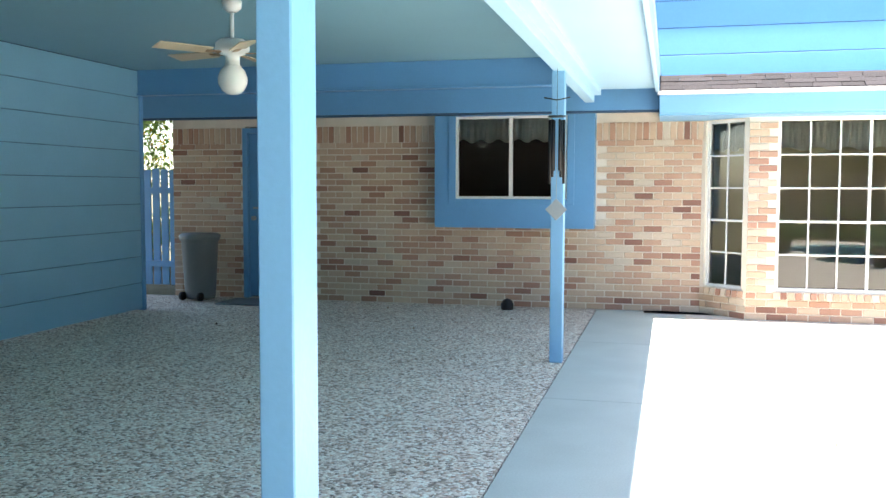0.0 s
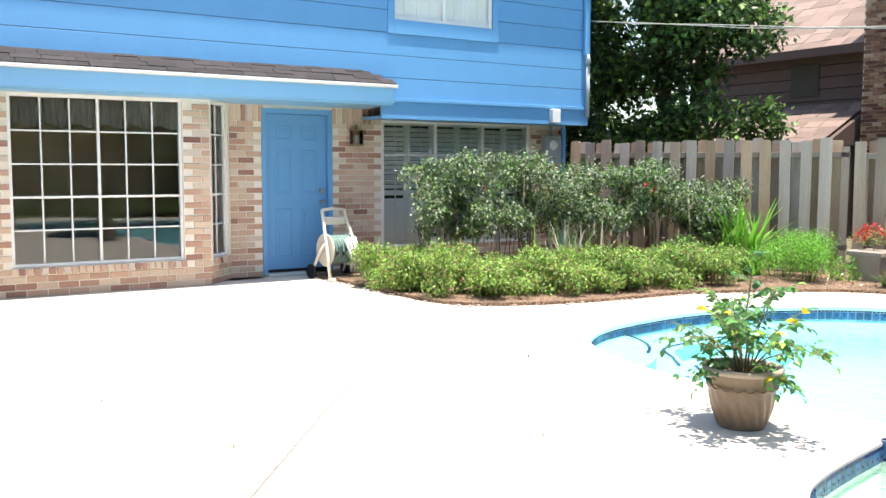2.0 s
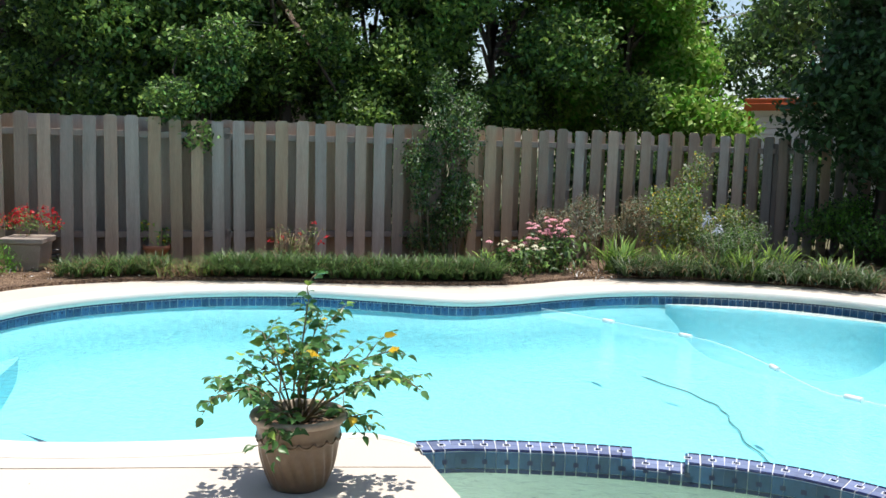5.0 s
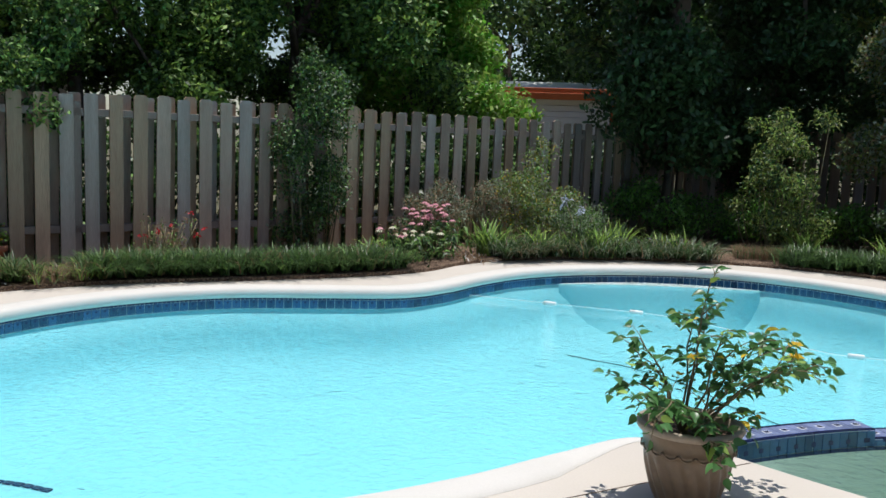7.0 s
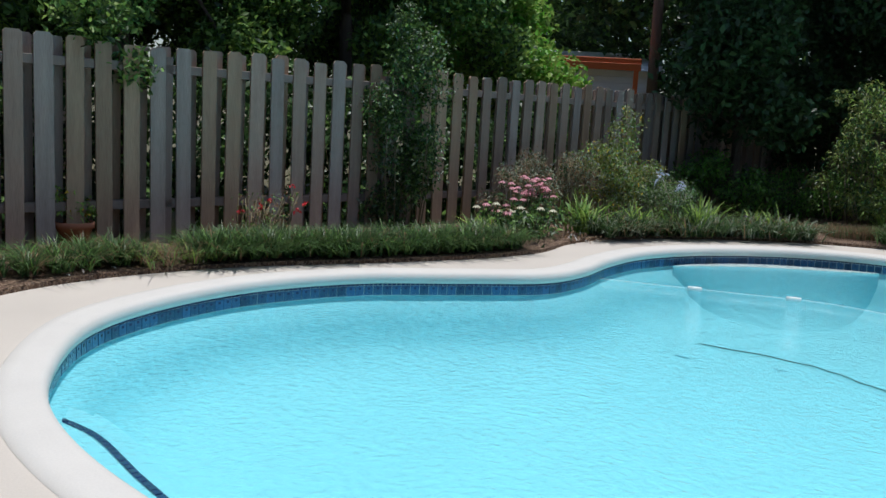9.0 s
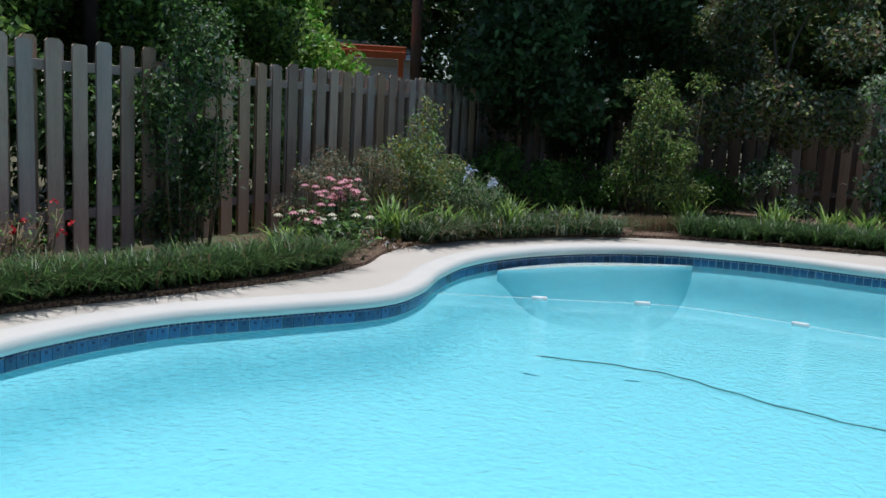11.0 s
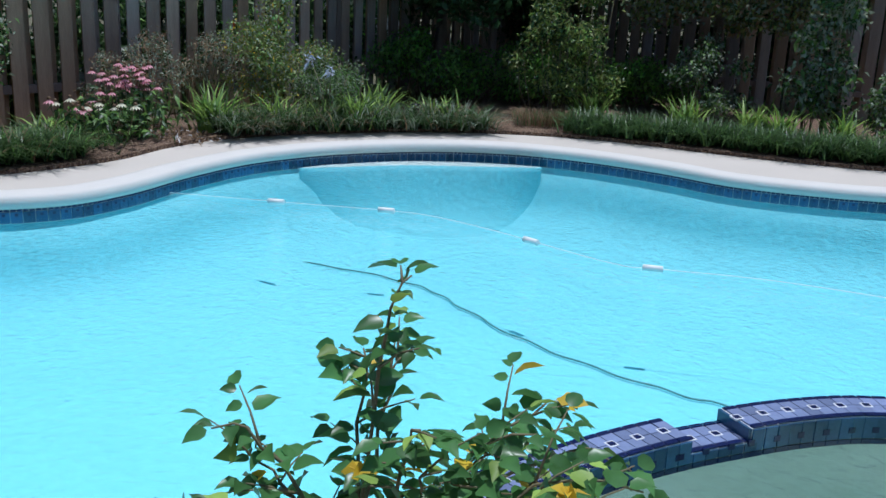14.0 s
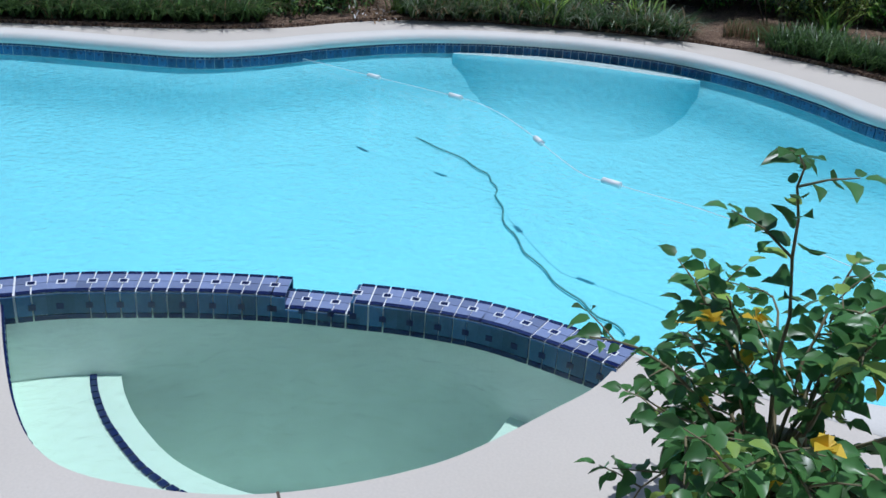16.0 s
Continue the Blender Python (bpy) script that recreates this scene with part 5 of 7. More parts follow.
def flower_patch(name, label, at, places, h, mats, share, seed, size=0.075, group="", leafy=500, lr=0.3):
    """Upright stems with daisy heads over a leafy base."""
    rng = np.random.default_rng(seed)
    root = empty(name, Matrix.Translation(at), label=label, category="flowers", group=group)
    bm = bmesh.new()
    P, D = [], []
    for x, y, dz in places:
        z = h + dz
        tube(bm, [(x * 0.7, y * 0.7, 0), (x * 0.9, y * 0.9, z * 0.6), (x, y, z)], 0.005, 4, 0.004)
        for k in range(11):
            a = 2 * math.pi * k / 11
            P.append((x, y, z))
            D.append((math.cos(a), math.sin(a), -0.75))
    part("branchwork", bm, M_stem, root, "", "stuff")
    P, D = np.array(P), np.array(D)
    pick = rng.choice(len(mats), size=len(places), p=share)
    for i, (x, y, dz) in enumerate(places):
        c, d = P[i * 11:i * 11 + 11], D[i * 11:i * 11 + 11]
        side = np.stack([-d[:, 1], d[:, 0], np.zeros(11)], 1)
        v = np.stack([c, c + d * size * 0.6 + side * size * 0.17, c + d * size, c + d * size * 0.6 - side * size * 0.17], 1).reshape(-1, 3)
        head = new("flower_head", raw_mesh("flower_head", v, np.arange(11)[:, None] * 4 + [[0, 1, 2, 3]], [mats[pick[i]]]))
        head.parent = root
        bm = bmesh.new()
        lathe(bm, [(0.001, 0.022), (0.012, 0.018), (0.018, 0.004), (0.012, -0.004), (0.001, -0.006)], 7, (x, y, h + dz))
        part("seed_head", bm, M_dry, head)
    Q = np.zeros((leafy, 3))
    Q[:, :2] = rng.normal(size=(leafy, 2)) * lr * 0.6
    Q[:, 2] = rng.random(leafy) * h * 0.7 + 0.03
    ob = new("foliage", leaf_mesh("foliage", Q, 0.11, [M_leaf, M_leaf_dark], rng, share=[0.45, 0.55], aspect=0.3))
    ob.parent = root
    return root


def pot_plant(name, label, at, seed, height=0.62, spread=0.44, turn=0.0, n_stems=15, size=0.93, lean=(0.0, 0.0)):
    """A fluted, glazed pot with its loose, leafy, yellow-flowered shrub."""
    rng = np.random.default_rng(seed)
    rr = random.Random(seed)
    root = empty(name, Matrix.Translation(at) @ Matrix.Rotation(turn, 4, "Z"), label=label, category="potted plant", group="potted shrubs beside the spa")

    def swirl(a, z):
        u = (z - 0.02 * size) / (0.2 * size)
        if 0 < u < 1:
            return 1 + 0.085 * (abs(math.sin(9 * a + z * 16)) - 0.5) * math.sin(math.pi * u) ** 0.5
        return 1
    body = [(0.0, 0.0), (0.128, 0.0), (0.135, 0.012), (0.142, 0.03)] + [(0.142 + 0.046 * math.sin((z - 0.03) / 0.2 * 1.3), z) for z in [0.045 + 0.012 * i for i in range(16)]] + [(0.192, 0.235), (0.198, 0.242), (0.192, 0.25), (0.196, 0.29), (0.204, 0.318)]
    bm = bmesh.new()
    lathe(bm, [(max(r, 0.001) * size, z * size) for r, z in body], 120, wave=swirl)
    part("pot_body", bm, M_pot, root)
    bm = bmesh.new()
    lathe(bm, [(r * size, z * size) for r, z in ((0.203, 0.314), (0.220, 0.318), (0.228, 0.333), (0.224, 0.347), (0.212, 0.352), (0.196, 0.345), (0.19, 0.29))], 72, wave=lambda a, z: 1 + (0.008 * math.sin(36 * a) if z > 0.3 * size else 0))
    part("pot_rim", bm, M_pot_rim, root)
    bm = bmesh.new()
    for k in range(18):
        a0 = 2 * math.pi * k / 18
        rad = 0.196 * size
        tube(bm, [(rad * math.cos(a0 + q * 2 * math.pi / 18), rad * math.sin(a0 + q * 2 * math.pi / 18), (0.250 - 0.02 * math.sin(q * math.pi)) * size) for q in (0, .25, .5, .75, 1)], 0.0045, 4)
    part("pot_garland", bm, M_pot, root, "raised scalloped line round the pot")
    bm = bmesh.new()
    lathe(bm, [(0.001, 0.30 * size), (0.10, 0.303 * size), (0.192 * size, 0.295 * size)], 24)
    part("soil", bm, M_mulch, root)
    z0 = 0.30 * size
    LP, LD, LS, YP = [], [], [], []

    def leaves_on(tw, lo, gap, big=1.0):
        """Leaves by turns on both sides of a twig, each pointing out and down."""
        total = sum((q - p).length for p, q in zip(tw, tw[1:]))
        pos, flip = total * lo + rr.uniform(0, gap), rr.choice((-1, 1))
        while pos < total:
            run = pos
            for p, q in zip(tw, tw[1:]):
                if run <= (q - p).length:
                    break
                run -= (q - p).length
            d = (q - p).normalized()
            c = p + d * run
            side = d.cross(Vector((0, 0, 1)))
            side = (side.normalized() if side.length > 0.2 else Vector((math.cos(pos * 90), math.sin(pos * 90), 0))) * flip
            LP.append(tuple(c))
            LD.append(tuple(side + d * rr.uniform(0.1, 0.9) + Vector((rr.uniform(-0.4, 0.4), rr.uniform(-0.4, 0.4), rr.uniform(-0.75, 0.25)))))
            LS.append(big * rr.uniform(0.55, 1.15) * (1.0 if pos < total * 0.85 else 0.75))
            flip = -flip
            pos += gap * rr.uniform(0.5, 1.5)
        LP.append(tuple(tw[-1]))
        LD.append(tuple((tw[-1] - tw[-2]).normalized() + Vector((0, 0, -0.2))))
        LS.append(big * 0.8)

    for i in range(n_stems):
        a = 2 * math.pi * (i * 0.618) + rr.uniform(-0.2, 0.2)
        form = i % 4        # upright, spreading, spreading and drooping, low
        if i == 0:
            reach, rise, drop = 0.02, height * 1.36, 0
        elif form == 0:
            reach, rise, drop = spread * rr.uniform(0.2, 0.5), height * rr.uniform(0.7, 0.98), 0
        elif form == 1:
            reach, rise, drop = spread * rr.uniform(0.7, 1.0), height * rr.uniform(0.6, 0.85), 0.03
        elif form == 2:
            reach, rise, drop = spread * rr.uniform(0.85, 1.15), height * rr.uniform(0.5, 0.78), height * rr.uniform(0.2, 0.42)
        else:
            reach, rise, drop = spread * rr.uniform(0.45, 0.7), height * rr.uniform(0.12, 0.3), height * rr.uniform(0.1, 0.3)
        bend = rr.uniform(-0.5, 0.5)
        pts = []
        for k in range(9):
            u = k / 8
            rad = 0.03 + reach * u
            pts.append(Vector((lean[0] * u * (1.3 if i == 0 else 1), lean[1] * u * (1.3 if i == 0 else 1), 0)) + Vector((math.cos(a + bend * u) * rad + rr.uniform(-0.012, 0.012), math.sin(a + bend * u) * rad + rr.uniform(-0.012, 0.012),
                               z0 + rise * math.sin(u * math.pi / 2) ** 0.9 - drop * u ** 3 + rr.uniform(-0.008, 0.008))))
        bm = bmesh.new()
        tube(bm, pts, 0.0055, 5, 0.0018)
        leaves_on(pts, 0.42 if form else 0.3, 0.023)
        for k in range(2, 8):
            if rr.random() < 0.25:
                continue
            b = pts[k]
            ahead = (pts[k + 1] - pts[k]).normalized()
            a2 = math.atan2(ahead.y, ahead.x) + rr.choice((-1, 1)) * rr.uniform(0.5, 1.3)
            ln = rr.uniform(0.06, 0.15) * (1.15 - 0.5 * k / 8)
            up = rr.uniform(0.1, 0.9) if form < 2 else rr.uniform(-0.3, 0.7)
            tw = [b, b + Vector((math.cos(a2) * ln * 0.5, math.sin(a2) * ln * 0.5, ln * up * 0.65)), b + Vector((math.cos(a2) * ln, math.sin(a2) * ln, ln * up))]
            tube(bm, tw, 0.003, 4, 0.0014)
            leaves_on(tw, 0.25, 0.021)
            if rr.random() < 0.05:
                YP.append(tw[-1])
        part("stem", bm, M_stem, root)
    # ovate leaves, folded along the middle, with the tip turned down
    LP, LD, LS = np.array(LP), np.array(LD), np.array(LS)
    n = len(LP)
    d = LD / np.linalg.norm(LD, axis=1, keepdims=True)
    up = np.array([0, 0, 1.0]) + rng.normal(size=(n, 3)) * 0.5
    side = np.cross(d, up)
    side /= np.linalg.norm(side, axis=1, keepdims=True)
    nor = np.cross(side, d)
    s = (0.06 * LS)[:, None]
    st = LP + d * 0.008
    prof = [(0, 0, 0), (0.12, 0.27, 0.06), (0.4, 0.36, 0.11), (0.72, 0.2, 0.03), (1.0, 0, -0.22), (0.72, -0.2, 0.03), (0.4, -0.36, 0.11), (0.12, -0.27, 0.06), (0.42, 0, -0.01)]
    v = np.stack([st + d * s * a + side * s * b + nor * s * c for a, b, c in prof], 1).reshape(-1, 3)
    base = np.arange(n)[:, None] * 9
    quads = [[0, 8, 2, 1], [8, 4, 3, 2], [0, 7, 6, 8], [8, 6, 5, 4]]
    f = np.concatenate([base + [q] for q in quads], 0)
    idx = np.tile(rng.choice(3, size=n, p=[0.91, 0.075, 0.015]), 4)
    ob = new("leaves", raw_mesh("leaves", v, f, [M_leaf_pot, M_leaf_lime, M_leaf_yellow], idx))
    ob.parent = root
    for c in YP[:7]:
        Q = np.tile([tuple(c)], (7, 1))
        D = np.array([(math.cos(2 * math.pi * k / 7), math.sin(2 * math.pi * k / 7), 0.5) for k in range(7)])
        ob = new("flower", leaf_mesh("flower", Q, 0.035, [M_leaf_yellow], rng, aspect=0.9, dirs=D * 3))
        ob.parent = root
    return root


# ---------- fences ----------
def fx(y):
    return 11.072 - 0.1724 * y


fence((fx(5.55), 5.55), (fx(-9.1), -9.1), "weathered grey-brown shadow-box fence of dog-eared boards behind the flower bed", 1.66, 0.06, seed=2)
fence((8.3, 8.85), (10.07, 5.62), "weathered grey fence section that meets the corner of the blue house", 1.68, 0.06, seed=5)
fence((12.55, -9.1), (-1.5, -9.6), "dark weathered board fence in deep shade at the yard's far end", 1.74, 0.06, seed=9)

# ---------- trees behind the fence ----------
def clumps(rr, n, x, y, z, r):
    return ([(rr.uniform(*x), rr.uniform(*y), rr.uniform(*z)) for _ in range(n)], [rr.uniform(*r) for _ in range(n)])


rr = random.Random(21)
c, r = clumps(rr, 34, (-1.5, 1.5), (-1.6, 1.6), (1.7, 7.5), (0.5, 0.85))
lc, lr = clumps(random.Random(5), 14, (-1.9, 0.2), (0.2, 2.6), (1.0, 4.6), (0.5, 0.8))
c, r = c + lc, r + lr
crown_tree("broadleaf_tree", "tall dark-leaved tree beside the blue house, beyond the fence", (11.5, 10.1, 0), 4.2, 0.17, c, r, 60000, 0.13, [M_leaf_dark, M_leaf], [0.7, 0.3], 31, group="trees beyond the fence")
for k, (x, y, n, zr, mats, sh, sz, sx) in enumerate((
        (12.9, 4.7, 34, (1.7, 5.6), [M_leaf, M_leaf_dark, M_leaf_lime], [0.5, 0.3, 0.2], 0.085, 1.2),
        (13.6, 2.6, 40, (1.4, 6.4), [M_leaf, M_leaf_dark, M_leaf_lime], [0.55, 0.27, 0.18], 0.085, 2.3),
        (14.2, -0.6, 42, (1.2, 6.6), [M_leaf, M_leaf_lime, M_leaf_dark], [0.5, 0.25, 0.25], 0.085, 2.3),
        (15.3, -3.1, 34, (1.4, 5.0), [M_leaf_lime, M_fern], [0.6, 0.4], 0.11, 1.2),
        (15.0, 1.3, 36, (1.8, 7.0), [M_leaf, M_leaf_dark], [0.4, 0.6], 0.1, 2.4),
        (16.6, 6.3, 20, (2.2, 5.0), [M_leaf, M_leaf_dark], [0.5, 0.5], 0.1, 1.2))):
    c, r = clumps(rr, n, (-1.3, 1.3), (-sx, sx), zr, (0.45, 0.8))
    if k == 0:
        c, r = [q for q in c if q[1] < 0.9 or q[2] < 3.2], r
        r = r[:len(c)]
    lab = ("glossy privet tree overhanging the fence", "dense privet tree with small leaves behind the fence", "dense evergreen tree with pale twigs behind the fence", "bright lime-green tree behind the fence", "dark dense tree standing behind the privet trees", "leafy tree beside the brown house")[k]
    crown_tree("broadleaf_tree", lab, (x, y, 0), 3.4, 0.12, c, r, 85000 if k < 3 else 60000, sz * 1.1, mats, sh, 40 + k, group="trees beyond the fence")
c, r = clumps(rr, 9, (-0.35, 0.35), (-0.45, 0.5), (1.55, 2.7), (0.2, 0.36))
c.append((-0.35, -0.1, 1.5)); r.append(0.22)
crown_tree("privet_branch", "leafy privet sucker hanging over the top of the fence", (10.85, 3.45, 0), 1.9, 0.05, c, r, 6500, 0.07, [M_leaf, M_leaf_lime, M_leaf_dark], [0.5, 0.1, 0.4], 57)

# dark trees over the far corner
for k, (x, y, w, zz) in enumerate(((11.25, -5.45, 0.8, 1.5), (11.4, -8.1, 1.2, 0.9))):
    c, r = clumps(rr, 42, (-w, w), (-w, w), (zz, 8.0), (0.5, 0.85))
    crown_tree("cedar_tree", "broad dark cedar over the shaded corner of the yard", (x, y, 0), 6.0, 0.2, c, r, 52000, 0.12, [M_leaf_dark], None, 61 + k, group="cedars in the corner")
for k, (x, y, zr, mats, sh) in enumerate(((9.6, -11.2, (2.0, 7.5), [M_leaf_olive, M_leaf, M_leaf_dark], [0.4, 0.35, 0.25]), (6.2, -11.6, (1.8, 7.5), [M_leaf_olive, M_leaf, M_leaf_dark], [0.4, 0.35, 0.25]),
                                          (2.6, -12, (1.8, 6.5), [M_leaf_dark, M_leaf], [0.6, 0.4]), (19.5, -16.0, (1.0, 8.0), [M_leaf_dark, M_leaf], [0.7, 0.3]), (26, -12.5, (1.5, 8.5), [M_leaf, M_leaf_dark], [0.4, 0.6]), (15.5, -12.5, (3.5, 9.0), [M_leaf_dark], None),
                                          (10.5, -17.5, (1.0, 8.5), [M_leaf_dark, M_leaf], [0.7, 0.3]), (0.5, -17.5, (1.0, 8.5), [M_leaf_dark, M_leaf], [0.7, 0.3]))):
    big = k in (3, 4, 6, 7)
    c, r = clumps(rr, 40, (-2.4 * (1 + big), 2.4 * (1 + big)), (-1.5 * (1 + 2 * big), 1.5 * (1 + 2 * big)), zr, (0.6 + 0.4 * big, 1.05 + 0.6 * big))
    crown_tree("broadleaf_tree", "tall shaded tree behind the far fence", (x, y, 0), 4.5, 0.17, c, r, 42000, 0.14 + 0.08 * big, mats, sh, 70 + k, group="trees beyond the fence")

# undergrowth added close behind the fences, to darken the gaps between boards
rr = random.Random(44)
for k in range(11):
    y = 5.0 - 1.15 * k
    c = [(rr.uniform(-0.25, 0.35), rr.uniform(-0.65, 0.65), rr.uniform(0.15, 1.45)) for _ in range(18)]
    bush("gap_backing_bush", "added dark overgrown shrub behind the board fence, to darken its gaps", (fx(y) + 0.85, y, -0.02), c, [rr.uniform(0.25, 0.4) for _ in c], 2600, 0.11, [M_leaf_dark, M_leaf], [0.8, 0.2], 500 + k, stems=5, group="shrubs behind the fence")
for k in range(9):
    c = [(rr.uniform(-0.75, 0.75), rr.uniform(-0.3, 0.3), rr.uniform(0.15, 1.75)) for _ in range(22)]
    bush("gap_backing_bush", "added dark overgrown shrub behind the board fence, to darken its gaps", (11.6 - 1.3 * k, -10.25, -0.02), c, [rr.uniform(0.28, 0.45) for _ in c], 3000, 0.12, [M_leaf_dark, M_leaf], [0.8, 0.2], 520 + k, stems=5, group="shrubs behind the fence")

# ---------- houses beyond ----------
nh = empty("neighbour_house", Matrix.Translation((17, 0, 0)), label="dark brown lap-sided two-storey house with a brick chimney, beyond the fence", category="house")
bm = bmesh.new()
box(bm, 0.1, 6.0, 0, 7, 14.6, 3.97)
part("wall_core", bm, M_blue_dark, nh)
z = 0.05
while z < 3.8:
    bm = bmesh.new()
    box(bm, 0.0, 6.0, z, 0.1, 14.6, z + 0.235, bevel=0.004)
    part("wall", bm, M_brown_siding, nh)
    z += 0.25
bm = bmesh.new()
for k in range(14):
    y = 6.0
    m = Matrix.Translation((-0.4 + 0.35 * k, 0, 3.82 + 0.21 * k)) @ Matrix.Rotation(radians(-31), 4, "Y")
    while y < 15:
        w = rr.uniform(0.4, 0.7)
        box(bm, 0, y, 0, 0.46, y + w - 0.01, 0.02 + rr.uniform(0, 0.012), m)
        y += w
part("roof", bm, M_brown_roof, nh)
bm = bmesh.new()
box(bm, -0.42, 5.9, 3.69, -0.36, 15, 3.87)
part("fascia", bm, M_brown_siding, nh)
bm = bmesh.new()
box(bm, -0.02, 11.0, 2.9, 0.0, 11.7, 3.6, bevel=0.004)
part("window", bm, M_unlit_room, nh)
bm = bmesh.new()
for k in range(8):
    m = Matrix.Translation((-1.6 + 0.2 * k, 0, 1.86 + 0.105 * k)) @ Matrix.Rotation(radians(-28), 4, "Y")
    y = 9.8 + 0.0 * k
    while y < 14.6:
        w = rr.uniform(0.3, 0.5)
        box(bm, 0, y, 0, 0.27, y + w - 0.008, 0.015 + rr.uniform(0, 0.01), m)
        y += w
part("porch_roof", bm, M_brown_roof, nh)
bm = bmesh.new()
v = [bm.verts.new(q) for q in ((-1.6, 9.8, 1.82), (0.0, 9.8, 2.66), (0.0, 9.8, 1.82), (-1.6, 9.7, 1.82), (0.0, 9.7, 2.66), (0.0, 9.7, 1.82))]
bm.faces.new((v[0], v[1], v[2])), bm.faces.new((v[5], v[4], v[3])), bm.faces.new((v[0], v[3], v[4], v[1]))
box(bm, -1.5, 9.75, 0, 0.0, 14.6, 1.84)
part("porch_wall", bm, M_brown_siding, nh)
ch = part("chimney", bmesh.new(), M_mortar, nh)
bm = bmesh.new()
box(bm, -0.58, 8.66, 0, 0.1, 9.62, 7.2)
bm.to_mesh(ch.data)
bm.free()
bm = bmesh.new()
z = 1.6
while z < 7.2:
    k = int(z / 0.0745)
    y = 8.65 - (0.1 if k % 2 else 0)
    while y < 9.63:
        a, b = max(8.65, y), min(9.63, y + 0.2)
        if b - a > 0.03:
            box(bm, -0.595, a, z, -0.57, b, z + 0.064)
        y += 0.21
    for xx in (-0.58, -0.37, -0.16):
        box(bm, xx, 8.645, z, xx + 0.2, 8.67, z + 0.064)
    z += 0.0745
part("chimney_bricks", bm, M_far_brick, nh, "mixed red, buff and dark bricks", "stuff")
n2 = empty("neighbour_house", Matrix.Translation((18.5, 2.0, 0)), label="beige house with a white-trimmed window, mostly hidden by trees", category="house")
bm = bmesh.new()
box(bm, 0, 0, 0, 6, 6, 5.2)
part("wall", bm, mat("beige_far_wall", (0.42, 0.36, 0.30), 0.8), n2)
bm = bmesh.new()
box(bm, -0.03, 4.2, 3.5, 0.0, 5.0, 4.6)
part("window", bm, M_white, n2)
bm = bmesh.new()
v = [bm.verts.new(q) for q in ((-0.5, -0.5, 5.1), (-0.5, 6.2, 5.1), (3, 6.2, 7.0), (3, -0.5, 7.0), (6.5, -0.5, 5.1), (6.5, 6.2, 5.1))]
bm.faces.new((v[0], v[3], v[2], v[1])), bm.faces.new((v[3], v[4], v[5], v[2])), bm.faces.new((v[0], v[4], v[3])), bm.faces.new((v[1], v[2], v[5]))
part("roof", bm, M_brown_roof, n2)
wh = empty("white_house", Matrix.Translation((20.45, -9.9, 0)) @ Matrix.Rotation(radians(-132), 4, "Z"), label="white lap-sided house beyond the corner of the fence", category="house")
z = 0
while z < 2.6:
    bm = bmesh.new()
    box(bm, -2.2, 0.0, z, 2.4, 0.12, z + 0.14, bevel=0.004)
    part("wall", bm, M_far_white, wh)
    z += 0.15
bm = bmesh.new()
box(bm, -2.2, 0.12, 0, 2.4, 5, 2.6)
part("wall_core", bm, M_far_white, wh)
bm = bmesh.new()
v = [bm.verts.new(q) for q in ((-2.5, -0.3, 2.55), (2.7, -0.3, 2.55), (2.7, 2.5, 3.15), (-2.5, 2.5, 3.15), (2.7, 5.2, 2.55), (-2.5, 5.2, 2.55))]
bm.faces.new((v[0], v[1], v[2], v[3])), bm.faces.new((v[3], v[2], v[4], v[5])), bm.faces.new((v[1], v[4], v[2])), bm.faces.new((v[0], v[3], v[5]))
part("roof", bm, M_far_white, wh)
pg = empty("orange_canopy", wh.matrix_world @ Matrix.Translation((-0.3, -3.0, 0)), label="rusty orange patio canopy on posts in front of the white house", category="canopy")
bm = bmesh.new()
box(bm, -1.0, 0, 2.55, 2.2, 1.8, 2.66, bevel=0.01)
part("canopy_roof", bm, M_orange, pg)
bm = bmesh.new()
box(bm, -1.0, -0.03, 2.40, 2.2, 0.03, 2.55, bevel=0.006)
part("canopy_beam", bm, M_orange, pg)
for x in (-0.9, 2.1):
    bm = bmesh.new()
    box(bm, x - 0.05, -0.05, -0.02, x + 0.05, 0.05, 2.40)
    part("canopy_post", bm, M_orange, pg)
bm = bmesh.new()
cyl(bm, (0, 0, -0.1), (0.05, 0, 7.5), 0.13, 0.11, 12)
ob = part("utility_pole", bm, M_bark, None)
ob.location = (17.6, -10.4, 0)
tagged(ob, label="dark wooden utility pole beside the orange canopy", category="pole")

# overhead cable
bm = bmesh.new()
for dz in (0.0, 0.05):
    pts = []
    A, B = Vector((8.7, 9.0, 3.50)), Vector((23.5, -9.5, 5.4))
    for i in range(33):
        s = i / 32
        p = A.lerp(B, s)
        p.z -= 4 * (1.05 + dz) * s * (1 - s) + 0.012 * math.sin(s * 60 + dz * 40)
        pts.append(p)
    tube(bm, pts, 0.008, 5)
tagged(part("overhead_cable", bm, M_cable), label="twisted grey service cable sagging from the house over the fence", category="cable")

# ---------- flower bed ----------
BED = [(9.5, 3.1), (9.55, 2.5), (9.45, 1.8), (9.38, 0.8), (9.5, 0.0)]
grass_bed("liriope_border", "dark green liriope grass edging the deck", [(x + 0.12, y, 0.24) for x, y in BED], 0.29, 0.012, 9500, 3, clumps=0.15, spread=1.5, mats=[M_strap, M_leaf_dark, M_leaf, M_dry], share=[0.4, 0.4, 0.15, 0.05])
